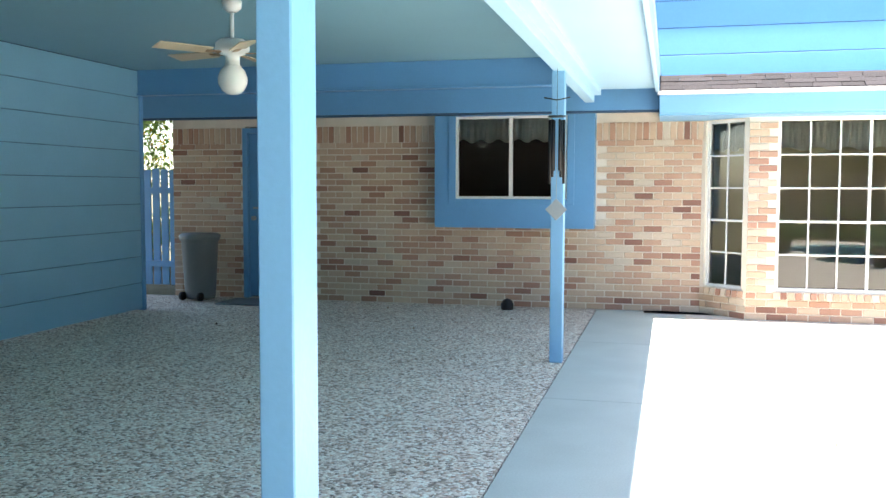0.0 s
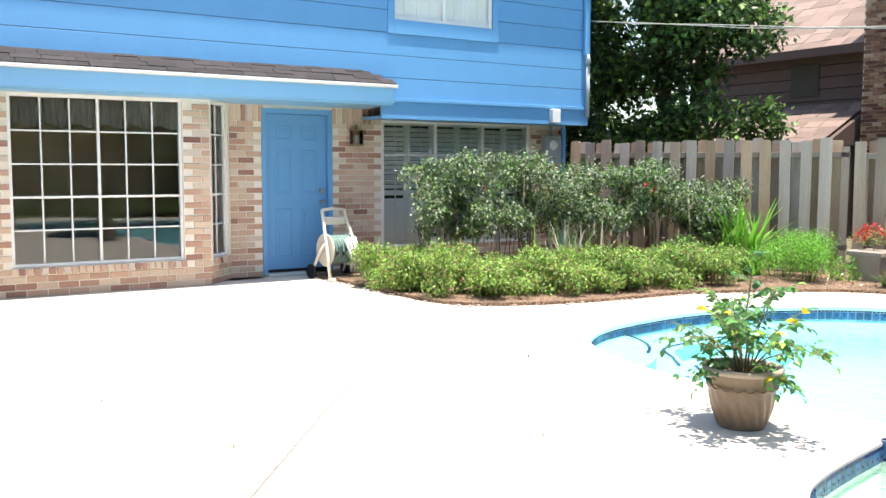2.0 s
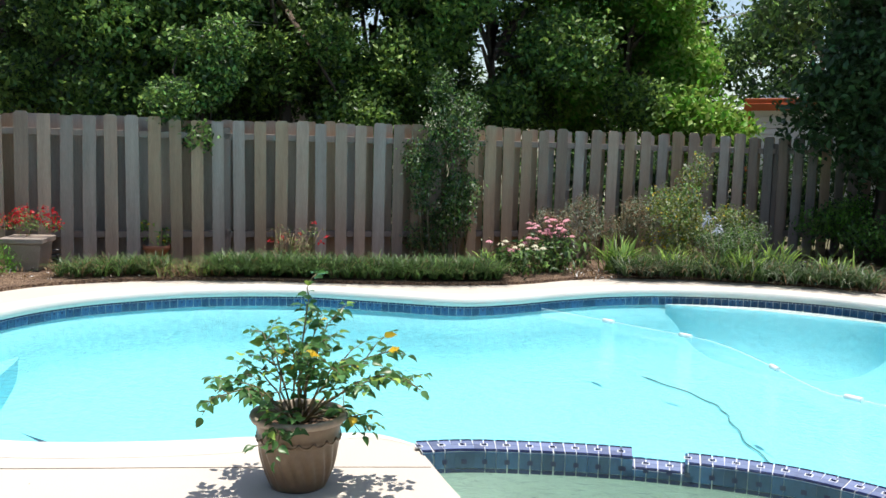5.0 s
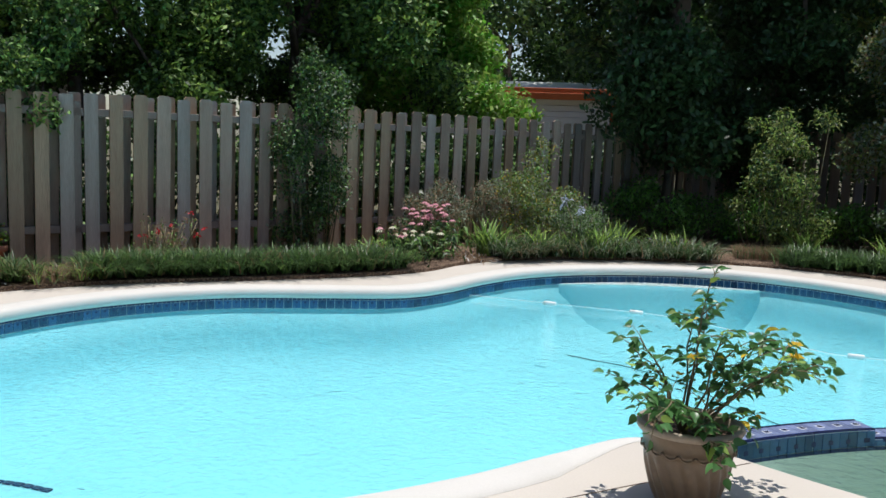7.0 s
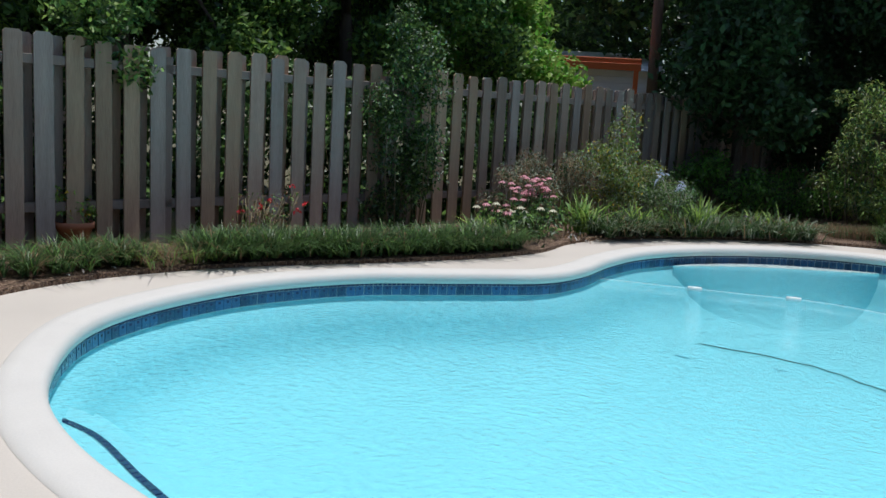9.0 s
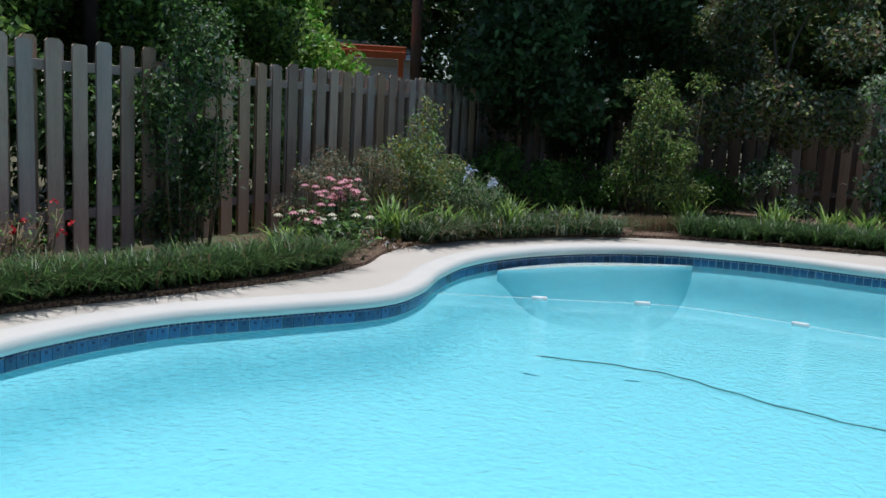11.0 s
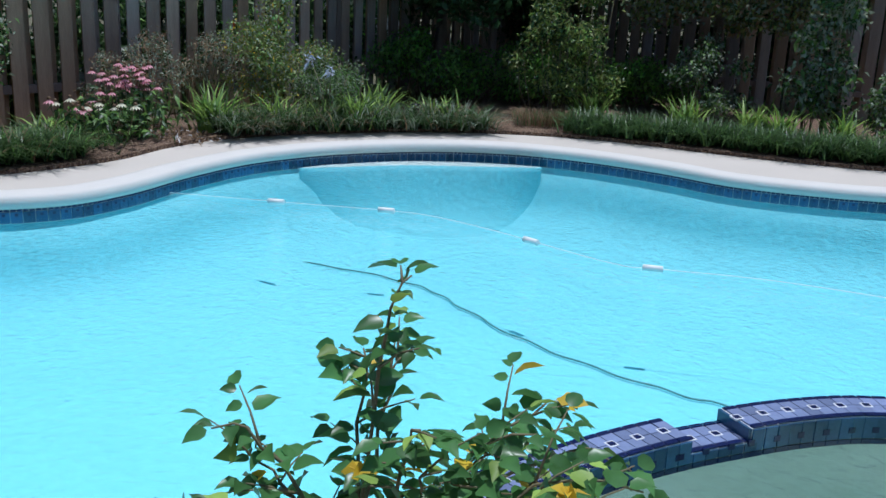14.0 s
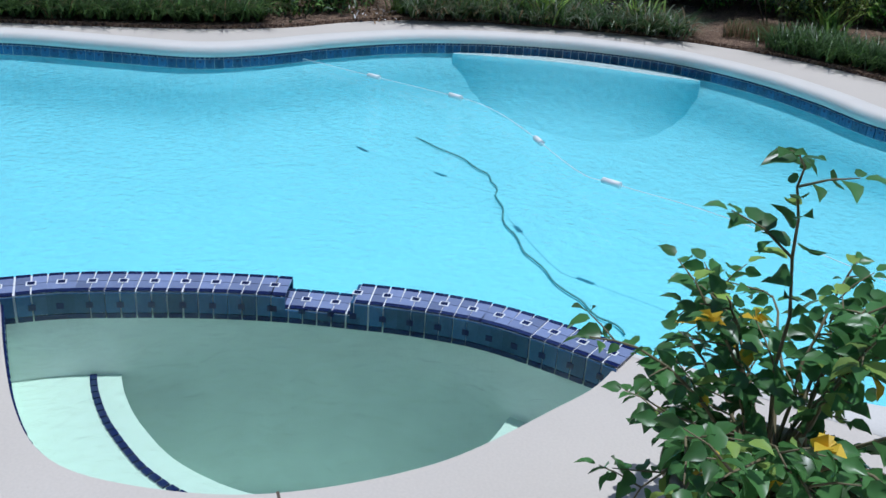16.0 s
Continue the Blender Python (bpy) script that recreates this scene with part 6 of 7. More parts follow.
grass_bed("liriope_border", "thin dark green liriope clumps with bare gaps edging the deck", [(9.3, 4.6, 0.2), (9.6, 4.0, 0.24), (9.65, 3.6, 0.2)], 0.25, 0.011, 1700, 31, clumps=0.22, spread=1.5, mats=[M_strap, M_leaf_dark, M_leaf, M_dry], share=[0.4, 0.3, 0.15, 0.15])
grass_bed("dry_grass", "sparse yellow-green grass on bare mulch between the clumps", [(9.45, 3.65, 0.22), (9.6, 3.05, 0.22)], 0.2, 0.009, 500, 32, clumps=0.2, spread=1.5, mats=[M_dry, M_strap, M_leaf_lime], share=[0.5, 0.3, 0.2])
FAR = [(9.95, -1.5, 0.28), (9.95, -2.3, 0.3), (9.62, -3.3, 0.3), (9.1, -4.2, 0.3)]
grass_bed("liriope_border", "dark strappy grass along the shaded curve of the deck", FAR, 0.30, 0.014, 3800, 4, clumps=0.25, spread=1.5, mats=[M_strap, M_leaf_dark, M_leaf_grey, M_dry], share=[0.35, 0.35, 0.2, 0.1])
FAR2 = [(8.6, -4.9, 0.3), (7.4, -5.55, 0.3), (6.3, -5.9, 0.3), (5.4, -6.5, 0.35), (4.4, -7.1, 0.35), (2.5, -7.5, 0.35)]
grass_bed("liriope_border", "dense green liriope edging the far side of the deck", FAR2, 0.30, 0.012, 11000, 6, clumps=0.17, spread=1.5, mats=[M_strap, M_leaf_dark, M_leaf], share=[0.35, 0.55, 0.1])
grass_bed("dry_grass", "short brownish grass in front of the shaded path", [(9.2, -4.7, 0.25), (8.7, -5.3, 0.25)], 0.18, 0.008, 1500, 8, mats=[M_dry, M_strap], share=[0.7, 0.3])

rr = random.Random(5)
# vine on the fence
c = [(rr.uniform(-0.12, 0.1), rr.uniform(-0.30, 0.32), z) for z in np.linspace(0.2, 1.95, 30)]
c += [(0, rr.uniform(-0.1, 0.15), 2.1), (0.02, 0.05, 2.25)]
bush("climbing_vine", "glossy jasmine vine climbing the fence in a green column", (10.78, 0.50, 0.03), c, [rr.uniform(0.15, 0.28) for _ in c], 9000, 0.05, [M_leaf, M_leaf_dark, M_leaf_grey], [0.33, 0.57, 0.1], 11, "vine", squash=1.0)
# yellow-green bush and its neighbours
c = [(rr.uniform(-0.45, 0.45), rr.uniform(-0.6, 0.5), rr.uniform(0.25, 1.0)) for _ in range(24)] + [(0, 0, 1.25), (0, 0.1, 1.1), (0.05, 0.0, 1.4)]
bush("variegated_bush", "rounded olive and yellow-green bush at the back of the flower bed", (10.8, -2.75, 0.03), c, [rr.uniform(0.16, 0.27) for _ in c[:-1]] + [0.11], 7500, 0.045, [M_leaf_olive, M_leaf_yellow, M_leaf, M_leaf_grey], [0.5, 0.04, 0.26, 0.2], 12)
for k, (x, y, h, w) in enumerate(((10.75, -0.9, 0.75, 0.5), (10.9, -1.75, 0.78, 0.45), (10.6, -3.2, 0.62, 0.3), (10.2, -2.9, 0.45, 0.3))):
    c = [(rr.uniform(-0.25, 0.25), rr.uniform(-w, w), rr.uniform(0.3, h)) for _ in range(12)]
    mm = ([M_dry, M_leaf_grey, M_leaf_dark], [0.4, 0.35, 0.25]) if k < 2 else ([M_leaf, M_leaf_grey, M_leaf_dark], [0.4, 0.3, 0.3])
    bush("wispy_shrub", "wispy purple-brown shrub in front of the fence" if k < 2 else "grey-green leafy shrub in the flower bed", (x, y, 0.03), c, [rr.uniform(0.12, 0.22) for _ in c], 2400, 0.045, *mm, 90 + k, stems=26, group="shrubs in the flower bed", aspect=0.3)
places = [(rr.gauss(0, 0.12), rr.gauss(0, 0.14), rr.uniform(-0.14, 0.1)) for _ in range(34)]
flower_patch("coneflowers", "pink coneflowers on upright stems", (10.15, -0.75, 0.03), places, 0.56, [M_pink], [1.0], 13, size=0.05)
places = [(rr.gauss(0, 0.15), rr.gauss(0, 0.22), rr.uniform(-0.08, 0.06)) for _ in range(16)]
flower_patch("coneflowers", "cream and pink coneflowers over leafy clumps", (9.98, -0.3, 0.03), places, 0.38, [M_cream, M_pink], [0.7, 0.3], 14, size=0.055)
for k, (x, y, h, n) in enumerate(((10.2, -1.55, 0.42, 90), (10.0, -2.15, 0.36, 70), (9.75, -2.9, 0.36, 70), (10.15, -3.5, 0.4, 70), (9.6, -3.9, 0.34, 60), (9.95, 0.05, 0.28, 60))):
    strap_plant("daylily", "clump of arching green daylily leaves", (x, y, 0.04), h * 1.15, 0.03, int(n * 1.2), 130 + k, mats=[M_leaf, M_leaf_lime] if k == 0 else None, spread=0.95, r=0.09, group="daylily clumps")
strap_plant("agapanthus", "agapanthus with a pale lilac flower head on a tall stalk", (9.8, -2.62, 0.04), 0.4, 0.022, 70, 140, r=0.08, flowers=(M_lilac, [(-0.06, 0.02, 0.56), (0.25, 0.05, 0.66)], 0.11))
# sparse red-flowered sprawler
c = [(rr.uniform(-0.1, 0.1), rr.uniform(-0.35, 0.35), rr.uniform(0.15, 0.5)) for _ in range(10)]
bush("sprawling_salvia", "sprawling twiggy plant with a few red flowers against the fence", (10.25, 2.35, 0.03), c, [0.16] * 10, 480, 0.035, [M_dry, M_leaf], [0.6, 0.4], 15, stems=46, flowers=(M_red, 9, 0.03))
# dark mounds at the corner
for k, (x, y, rx, h) in enumerate(((11.3, -5.4, 1.0, 0.75), (10.8, -6.6, 1.0, 0.65), (9.6, -7.4, 0.7, 0.5))):
    c = [(rr.uniform(-rx, rx) * 0.8, rr.uniform(-rx, rx) * 0.8, rr.uniform(0.15, h)) for _ in range(20)]
    bush("low_juniper", "low spreading dark green shrub in deep shade", (x, y, 0.03), c, [rr.uniform(0.2, 0.36) for _ in c], 6500, 0.06, [M_fern, M_leaf, M_leaf_dark], [0.25, 0.5, 0.25], 160 + k, group="low shrubs at the corner")
c = [(rr.uniform(-0.45, 0.45), rr.uniform(-0.45, 0.45), rr.uniform(0.3, 1.9)) for _ in range(30)]
bush("twining_shrub", "tall light-green shrub with drooping leaves before the far fence", (9.3, -5.75, 0.03), c, [rr.uniform(0.16, 0.3) for _ in c], 7000, 0.075, [M_leaf_lime, M_leaf_olive, M_leaf_dark], [0.2, 0.4, 0.4], 17, stems=24, aspect=0.32)
c = [(rr.uniform(-1.0, 1.0), rr.uniform(-0.5, 0.5), rr.uniform(1.2, 4.2)) for _ in range(34)]
crown_tree("grey_leaf_tree", "loose grey-green tree with fine drooping leaves before the far fence", (8.6, -7.7, 0), 2.2, 0.07, c, [rr.uniform(0.25, 0.5) for _ in c], 26000, 0.075, [M_leaf_olive, M_leaf_grey, M_leaf_dark, M_dry], [0.36, 0.3, 0.18, 0.16], 18)
c = [(rr.uniform(-0.25, 0.25), rr.uniform(-0.25, 0.25), z) for z in np.linspace(0.3, 2.1, 20)]
bush("upright_shrub", "upright shrub with broad glossy leaves in front of the far fence", (6.9, -7.0, 0.03), c, [rr.uniform(0.15, 0.3) for _ in c], 3400, 0.085, [M_leaf_dark, M_leaf, M_leaf_grey], [0.25, 0.25, 0.5], 19)
for k, (x, y, w) in enumerate(((8.2, -6.9, 0.4), (6.0, -7.2, 0.35), (4.6, -8.0, 0.5))):
    c = [(rr.uniform(-w, w), rr.uniform(-w, w), rr.uniform(0.2, 0.9)) for _ in range(12)]
    bush("shade_shrub", "grey-green shrub in shade before the far fence", (x, y, 0.03), c, [rr.uniform(0.14, 0.24) for _ in c], 2200, 0.06, [M_leaf_grey, M_leaf, M_leaf_dark], [0.4, 0.3, 0.3], 180 + k, group="shrubs before the far fence")
for k, (x, y) in enumerate(((7.95, -6.15), (7.35, -6.55), (6.9, -6.3), (6.45, -6.7), (8.9, -5.7), (5.6, -7.1))):
    strap_plant("fern_clump", "arching light-green fern clump in the shaded bed", (x, y, 0.04), 0.45, 0.035, 60, 200 + k, mats=[M_leaf_lime, M_leaf], r=0.07, group="fern clumps")

# ---------- bed beside the house ----------
bl = [(4.75, 7.7, 0.2), (4.8, 7.0, 0.3), (5.05, 6.5, 0.35), (5.6, 6.15, 0.35), (6.4, 6.05, 0.35), (7.2, 6.0, 0.35), (7.9, 5.85, 0.3)]
for k in range(9):
    s = k / 8 * (len(bl) - 1)
    i = min(int(s), len(bl) - 2)
    x, y = bl[i][0] + (bl[i + 1][0] - bl[i][0]) * (s - i), bl[i][1] + (bl[i + 1][1] - bl[i][1]) * (s - i)
    c = [(rr.uniform(-0.46, 0.46), rr.uniform(-0.36, 0.36), rr.uniform(0.08, 0.4)) for _ in range(20)]
    bush("low_shrub", "low mounding shrub with small pale-green leaves beside the deck" if k < 6 else "low mounding dark-green shrub beside the deck", (x + 0.12, y + 0.1, 0.03), c, [rr.uniform(0.13, 0.22) for _ in c], 7600, 0.038, [M_leaf_lime, M_leaf, M_dry], [0.42, 0.44, 0.14] if k < 6 else [0.3, 0.6, 0.1], 220 + k, stems=16, group="low shrubs beside the house")
for k, (x, y, z, w) in enumerate(((5.5, 7.9, 1.35, 0.42), (6.15, 7.7, 1.45, 0.48), (6.95, 7.6, 1.3, 0.48), (7.65, 7.45, 1.3, 0.48), (8.3, 7.2, 1.3, 0.46), (8.85, 6.9, 1.1, 0.36))):
    c = [(rr.uniform(-w, w), rr.uniform(-w, w) * 0.8, rr.uniform(0.55, z)) for _ in range(24)]
    bush("rose_bush", "rose bush with pale grey-green leaves and few red blooms", (x, y, 0.03), c, [rr.uniform(0.15, 0.28) for _ in c], 7600, 0.05, [M_leaf_grey, M_leaf, M_leaf_dark], [0.36, 0.22, 0.42], 240 + k, stems=18, flowers=(M_red, 3 if k in (1, 4) else 1, 0.045), group="rose bushes along the house")
strap_plant("iris_clump", "upright grey-green iris leaves among the shrubs", (6.55, 6.8, 0.04), 0.75, 0.03, 60, 251, mats=[M_leaf_grey, M_leaf], spread=0.35, r=0.14)
strap_plant("crinum_clump", "bright green crinum with broad arching leaves", (9.0, 6.35, 0.04), 0.95, 0.07, 64, 252, mats=[M_fern, M_leaf], spread=0.6, r=0.12)
strap_plant("crinum_clump", "broad strap-leaved plant with yellowing tips beside the hose reel", (4.78, 8.25, 0.02), 0.55, 0.07, 20, 253, mats=[M_leaf_lime, M_leaf], spread=0.6, r=0.06)
c = [(rr.uniform(-0.5, 0.55), rr.uniform(-0.4, 0.35), rr.uniform(0.1, 0.5)) for _ in range(18)]
bush("asparagus_fern", "feathery bright green fern mound at the corner of the bed", (9.05, 5.65, 0.03), c, [rr.uniform(0.18, 0.28) for _ in c], 9500, 0.045, [M_fern, M_leaf], [0.8, 0.2], 254, aspect=0.22)
c = [(rr.uniform(-0.5, 0.5), rr.uniform(-0.35, 0.35), rr.uniform(0.1, 0.4)) for _ in range(12)]
bush("green_shrub", "dark green leafy mound behind the low shrubs", (8.2, 6.5, 0.03), c, [rr.uniform(0.16, 0.24) for _ in c], 3500, 0.045, [M_leaf, M_leaf_dark], [0.6, 0.4], 255)

# edging stones of the bed
edging = empty("bed_edging", label="loose pale pebbles and leaf litter along the edge of the bed", category="edging")
bm = bmesh.new()
for p, d in along([q for q in edge if q.y > 5.2], 0.045):
    s = rr.uniform(0.006, 0.022)
    box(bm, -s, -s * 0.8, 0, s, s * 0.8, s * 0.9, Matrix.Translation((p.x + rr.uniform(-0.1, 0.08), p.y + rr.uniform(-0.08, 0.12), 0.0)) @ Matrix.Rotation(rr.uniform(0, 3), 4, "Z"), bevel=0.004)
part("pebble_scatter", bm, M_stone_pot, edging, "", "stuff")
litter = np.random.default_rng(8)
q = np.zeros((900, 3))
pick = litter.integers(0, 5, 900)
for i in range(900):
    if pick[i] < 3:
        y = litter.uniform(-1.3, 5.3)
        q[i] = (fx(y) - 0.1 - litter.uniform(0.0, 1.4) * 0.8, y, 0.045)
    elif pick[i] == 3:
        q[i] = (litter.uniform(9.0, 10.2), litter.uniform(4.6, 5.6), 0.045)
    else:
        q[i] = (litter.uniform(9.6, 10.3), litter.uniform(-1.4, -0.9), 0.045)
tagged(new("leaf_litter", leaf_mesh("leaf_litter", q, 0.06, [M_dry, M_mulch, M_shingle_edge], litter, up=3, share=[0.6, 0.25, 0.15], aspect=0.4, droop=0.0)), label="dry brown leaves and bark scattered on the mulch", category="leaf litter", kind="stuff")

# ---------- pots ----------
pot_plant("potted_shrub", "ribbed brown pot with a leafy yellow-flowered shrub beside the spa", (3.53, 1.86, 0.001), 301, turn=0.4, height=0.47, spread=0.39, n_stems=21, lean=(-0.082, -0.041))
pot_plant("potted_shrub", "ribbed brown pot with a dense taller shrub on the deck", (2.10, -0.62, 0.001), 302, turn=2.0, height=0.57, spread=0.46, n_stems=32, size=1.0, lean=(0.04, -0.035))

gp = empty("planter_urn", Matrix.Translation((9.82, 5.08, 0.03)), label="square tapered grey-brown stone planter with red flowers", category="planter")
bm = bmesh.new()
for z0_, z1_, a, b in ((0, 0.30, 0.15, 0.20), (0.30, 0.36, 0.225, 0.225)):
    v = [bm.verts.new((sx * a, sy * a, z0_)) for sx, sy in ((-1, -1), (1, -1), (1, 1), (-1, 1))] + [bm.verts.new((sx * b, sy * b, z1_)) for sx, sy in ((-1, -1), (1, -1), (1, 1), (-1, 1))]
    for qd in ((3, 2, 1, 0), (4, 5, 6, 7), (0, 1, 5, 4), (1, 2, 6, 5), (2, 3, 7, 6), (3, 0, 4, 7)):
        bm.faces.new([v[i] for i in qd])
bmesh.ops.bevel(bm, geom=bm.edges[:], offset=0.008, segments=1, affect="EDGES")
part("planter_box", bm, M_stone_pot, gp)
rng = np.random.default_rng(77)
Q = clump_points(rng, [(0, 0, 0.5), (0.12, 0.1, 0.55), (-0.1, -0.12, 0.55), (0, 0.2, 0.5), (0, -0.25, 0.5)], [0.16, 0.13, 0.13, 0.12, 0.12], 420)
ob = new("foliage", leaf_mesh("foliage", Q, 0.05, [M_leaf, M_dry], rng, share=[0.6, 0.4], aspect=0.3))
ob.parent = gp
Q = clump_points(rng, [(0, 0.05, 0.6), (0.05, 0.22, 0.52), (-0.05, -0.2, 0.6), (0, -0.28, 0.5)], [0.13, 0.11, 0.13, 0.1], 260)
ob = new("flowers", leaf_mesh("flowers", Q, 0.04, [M_red], rng, aspect=0.7))
ob.parent = gp
tagged(ob, kind="stuff")
tp = empty("terracotta_pot", Matrix.Translation((10.42, 3.85, 0.05)), label="small terracotta pot with a sparse yellow-green plant by the fence", category="potted plant")
bm = bmesh.new()
lathe(bm, [(0.001, 0), (0.10, 0), (0.135, 0.15), (0.155, 0.15), (0.158, 0.2), (0.14, 0.2), (0.135, 0.17), (0.001, 0.17)], 24)
part("pot", bm, M_terra, tp)
Q = clump_points(rng, [(0, 0, 0.32), (0, 0.12, 0.42), (0, -0.08, 0.3)], [0.14, 0.1, 0.12], 220)
ob = new("foliage", leaf_mesh("foliage", Q, 0.06, [M_leaf_lime, M_leaf, M_leaf_yellow], rng, share=[0.5, 0.4, 0.1]))
ob.parent = tp


def path_light(at):
    root = empty("path_light", Matrix.Translation(at), label="small black tiered path light on a stake", category="garden light", group="path lights")
    bm = bmesh.new()
    cyl(bm, (0, 0, -0.05), (0, 0, 0.2), 0.009, n=8)
    part("stake", bm, M_black, root)
    for k in range(3):
        bm = bmesh.new()
        lathe(bm, [(0.012, 0.235 - 0.05 * k + 0.012), (0.05 + 0.004 * k, 0.235 - 0.05 * k), (0.05 + 0.004 * k, 0.231 - 0.05 * k), (0.012, 0.235 - 0.05 * k)], 16)
        part("tier", bm, M_black, root)
    return root


path_light((9.72, 4.75, 0.03))
path_light((9.55, -3.55, 0.03))
path_light((11.0, -1.1, 0.03))

# ---------- things on and by the house ----------
bm = bmesh.new()
la = empty("wall_lantern", Matrix.Translation((5.13, WALL_Y - 0.012, 1.62)), label="small antique brass lantern with glass sides on the brick wall", category="wall lamp")
box(bm, -0.06, -0.02, 0.06, 0.06, 0.0, 0.24, bevel=0.006)
box(bm, -0.08, -0.14, 0.02, 0.08, -0.02, 0.04, bevel=0.004)
box(bm, -0.09, -0.15, 0.22, 0.09, -0.02, 0.235, bevel=0.004)
for sx in (-0.075, 0.07):
    for sy in (-0.135, -0.03):
        box(bm, sx, sy, 0.04, sx + 0.006, sy + 0.006, 0.22)
cyl(bm, (0, -0.08, 0.235), (0, -0.08, 0.29), 0.03, 0.01, 10)
part("lantern_frame", bm, M_brass, la)
bm = bmesh.new()
lathe(bm, [(0.001, 0.05), (0.018, 0.06), (0.028, 0.10), (0.02, 0.15), (0.001, 0.17)], 12, (0, -0.08, 0))
part("bulb", bm, M_globe, la)
bm = bmesh.new()
for a, b, c_, d in ((-0.07, -0.13, 0.07, -0.128), (-0.071, -0.128, -0.069, -0.03), (0.069, -0.128, 0.071, -0.03)):
    box(bm, a, b, 0.042, c_, d, 0.218)
part("glass", bm, M_glass, la)

# hose reel cart
hr = empty("hose_reel_cart", Matrix.Translation((4.55, 8.82, 0)) @ Matrix.Rotation(radians(6), 4, "Z"), label="beige hose reel cart with green hose beside the blue door", category="hose reel")
bm = bmesh.new()
for sx in (-0.20, 0.20):
    tube(bm, [(sx * 1.15, -0.22, 0.0), (sx * 1.05, -0.12, 0.36), (sx * 0.8, 0.06, 0.78), (sx * 0.8, 0.08, 0.84)], 0.021, 8)
    tube(bm, [(sx * 1.15, 0.22, 0.06), (sx * 1.05, 0.08, 0.30), (sx, -0.06, 0.44)], 0.02, 8)
tube(bm, [(-0.16, 0.08, 0.84), (0, 0.085, 0.86), (0.16, 0.08, 0.84)], 0.02, 8)
box(bm, -0.15, 0.03, 0.66, 0.15, 0.07, 0.76, bevel=0.012)
box(bm, -0.25, -0.26, 0.0, 0.25, -0.18, 0.035, bevel=0.01)
part("frame", bm, M_beige, hr)
for sx in (-0.17, 0.15):
    bm = bmesh.new()
    cyl(bm, (sx, 0.0, 0.36), (sx + 0.02, 0.0, 0.36), 0.2, n=28)
    part("reel_side", bm, M_beige, hr)
bm = bmesh.new()
tube(bm, [(-0.14 + 0.28 * u / 200, 0.155 * math.cos(u * 0.27) * (1 + 0.06 * math.sin(u * 0.9)), 0.36 + 0.165 * math.sin(u * 0.27)) for u in range(200)], 0.017, 6)
part("hose", bm, M_reel_hose, hr)
bm = bmesh.new()
for k in range(3):
    tube(bm, [(0.02 + 0.05 * k, -0.17, 0.5), (0.05 + 0.05 * k, -0.24, 0.3), (0.08 + 0.05 * k, -0.2, 0.1), (0.1 + 0.05 * k, -0.17, 0.35), (0.08 + 0.05 * k, -0.13, 0.52)], 0.013, 6)
part("loose_hose", bm, M_hose_white, hr)
for sx in (-0.26, 0.23):
    bm = bmesh.new()
    cyl(bm, (sx, 0.2, 0.09), (sx + 0.035, 0.2, 0.09), 0.09, n=20)
    part("wheel", bm, M_black, hr)

# meter boxes, conduit and downspout on the corner
mb = empty("meter_box", Matrix.Translation((8.02, UP_Y - 0.02, 2.02)), label="white utility box mounted on the blue frieze board", category="utility box")
bm = bmesh.new()
box(bm, -0.07, -0.09, -0.02, 0.07, 0.0, 0.17, bevel=0.006)
part("case", bm, M_white, mb)
mb = empty("meter_box", Matrix.Translation((8.40, WALL_Y - 0.012, 1.42)), label="grey electric meter box on the brick wall", category="utility box")
bm = bmesh.new()
box(bm, -0.15, -0.12, 0.0, 0.15, 0.0, 0.42, bevel=0.008)
part("case", bm, M_meter, mb)
bm = bmesh.new()
lathe(bm, [(0.001, 0.03), (0.06, 0.025), (0.075, 0.0)], 20)
ob = part("dial", bm, M_globe, mb)
ob.matrix_basis = pose(0, -0.12, 0.28, 90, 0, 0)
bm = bmesh.new()
cyl(bm, (8.4, WALL_Y - 0.07, 1.84), (8.4, WALL_Y - 0.07, 1.99), 0.02, n=10)
cyl(bm, (8.62, UP_Y - 0.07, 2.1), (8.62, UP_Y - 0.07, 2.86), 0.03, n=10)
cyl(bm, (8.62, UP_Y - 0.07, 2.86), (8.62, UP_Y - 0.07, 3.0), 0.05, 0.02, n=10)
tagged(part("conduit_pipe", bm, M_meter), label="grey-blue service conduit at the corner of the house", category="pipe")
bm = bmesh.new()
box(bm, 8.62, WALL_Y - 0.08, 0.0, 8.68, WALL_Y - 0.015, 1.98, bevel=0.008)
box(bm, 8.56, UP_Y - 0.08, 2.98, 8.62, UP_Y - 0.022, 5.5, bevel=0.008)
tagged(part("downspout", bm, M_blue), label="pale blue square downspout at the corner of the house", category="downspout")

# ceiling fan
fan = empty("ceiling_fan", Matrix.Translation((-3.12, 4.86, CEIL - 0.08)), label="white ceiling fan with pale wooden blades and a round globe lamp", category="ceiling fan")
bm = bmesh.new()
lathe(bm, [(0.001, 0.08), (0.07, 0.08), (0.065, 0.03), (0.03, 0.0)], 20)
part("canopy", bm, M_white, fan)
bm = bmesh.new()
cyl(bm, (0, 0, 0.02), (0, 0, -0.2), 0.013, n=10)
part("downrod", bm, M_white, fan)
bm = bmesh.new()
lathe(bm, [(0.001, -0.18), (0.08, -0.185), (0.115, -0.21), (0.12, -0.26), (0.09, -0.285), (0.05, -0.30), (0.05, -0.36), (0.062, -0.37), (0.001, -0.372)], 28)
part("motor_housing", bm, M_white, fan)
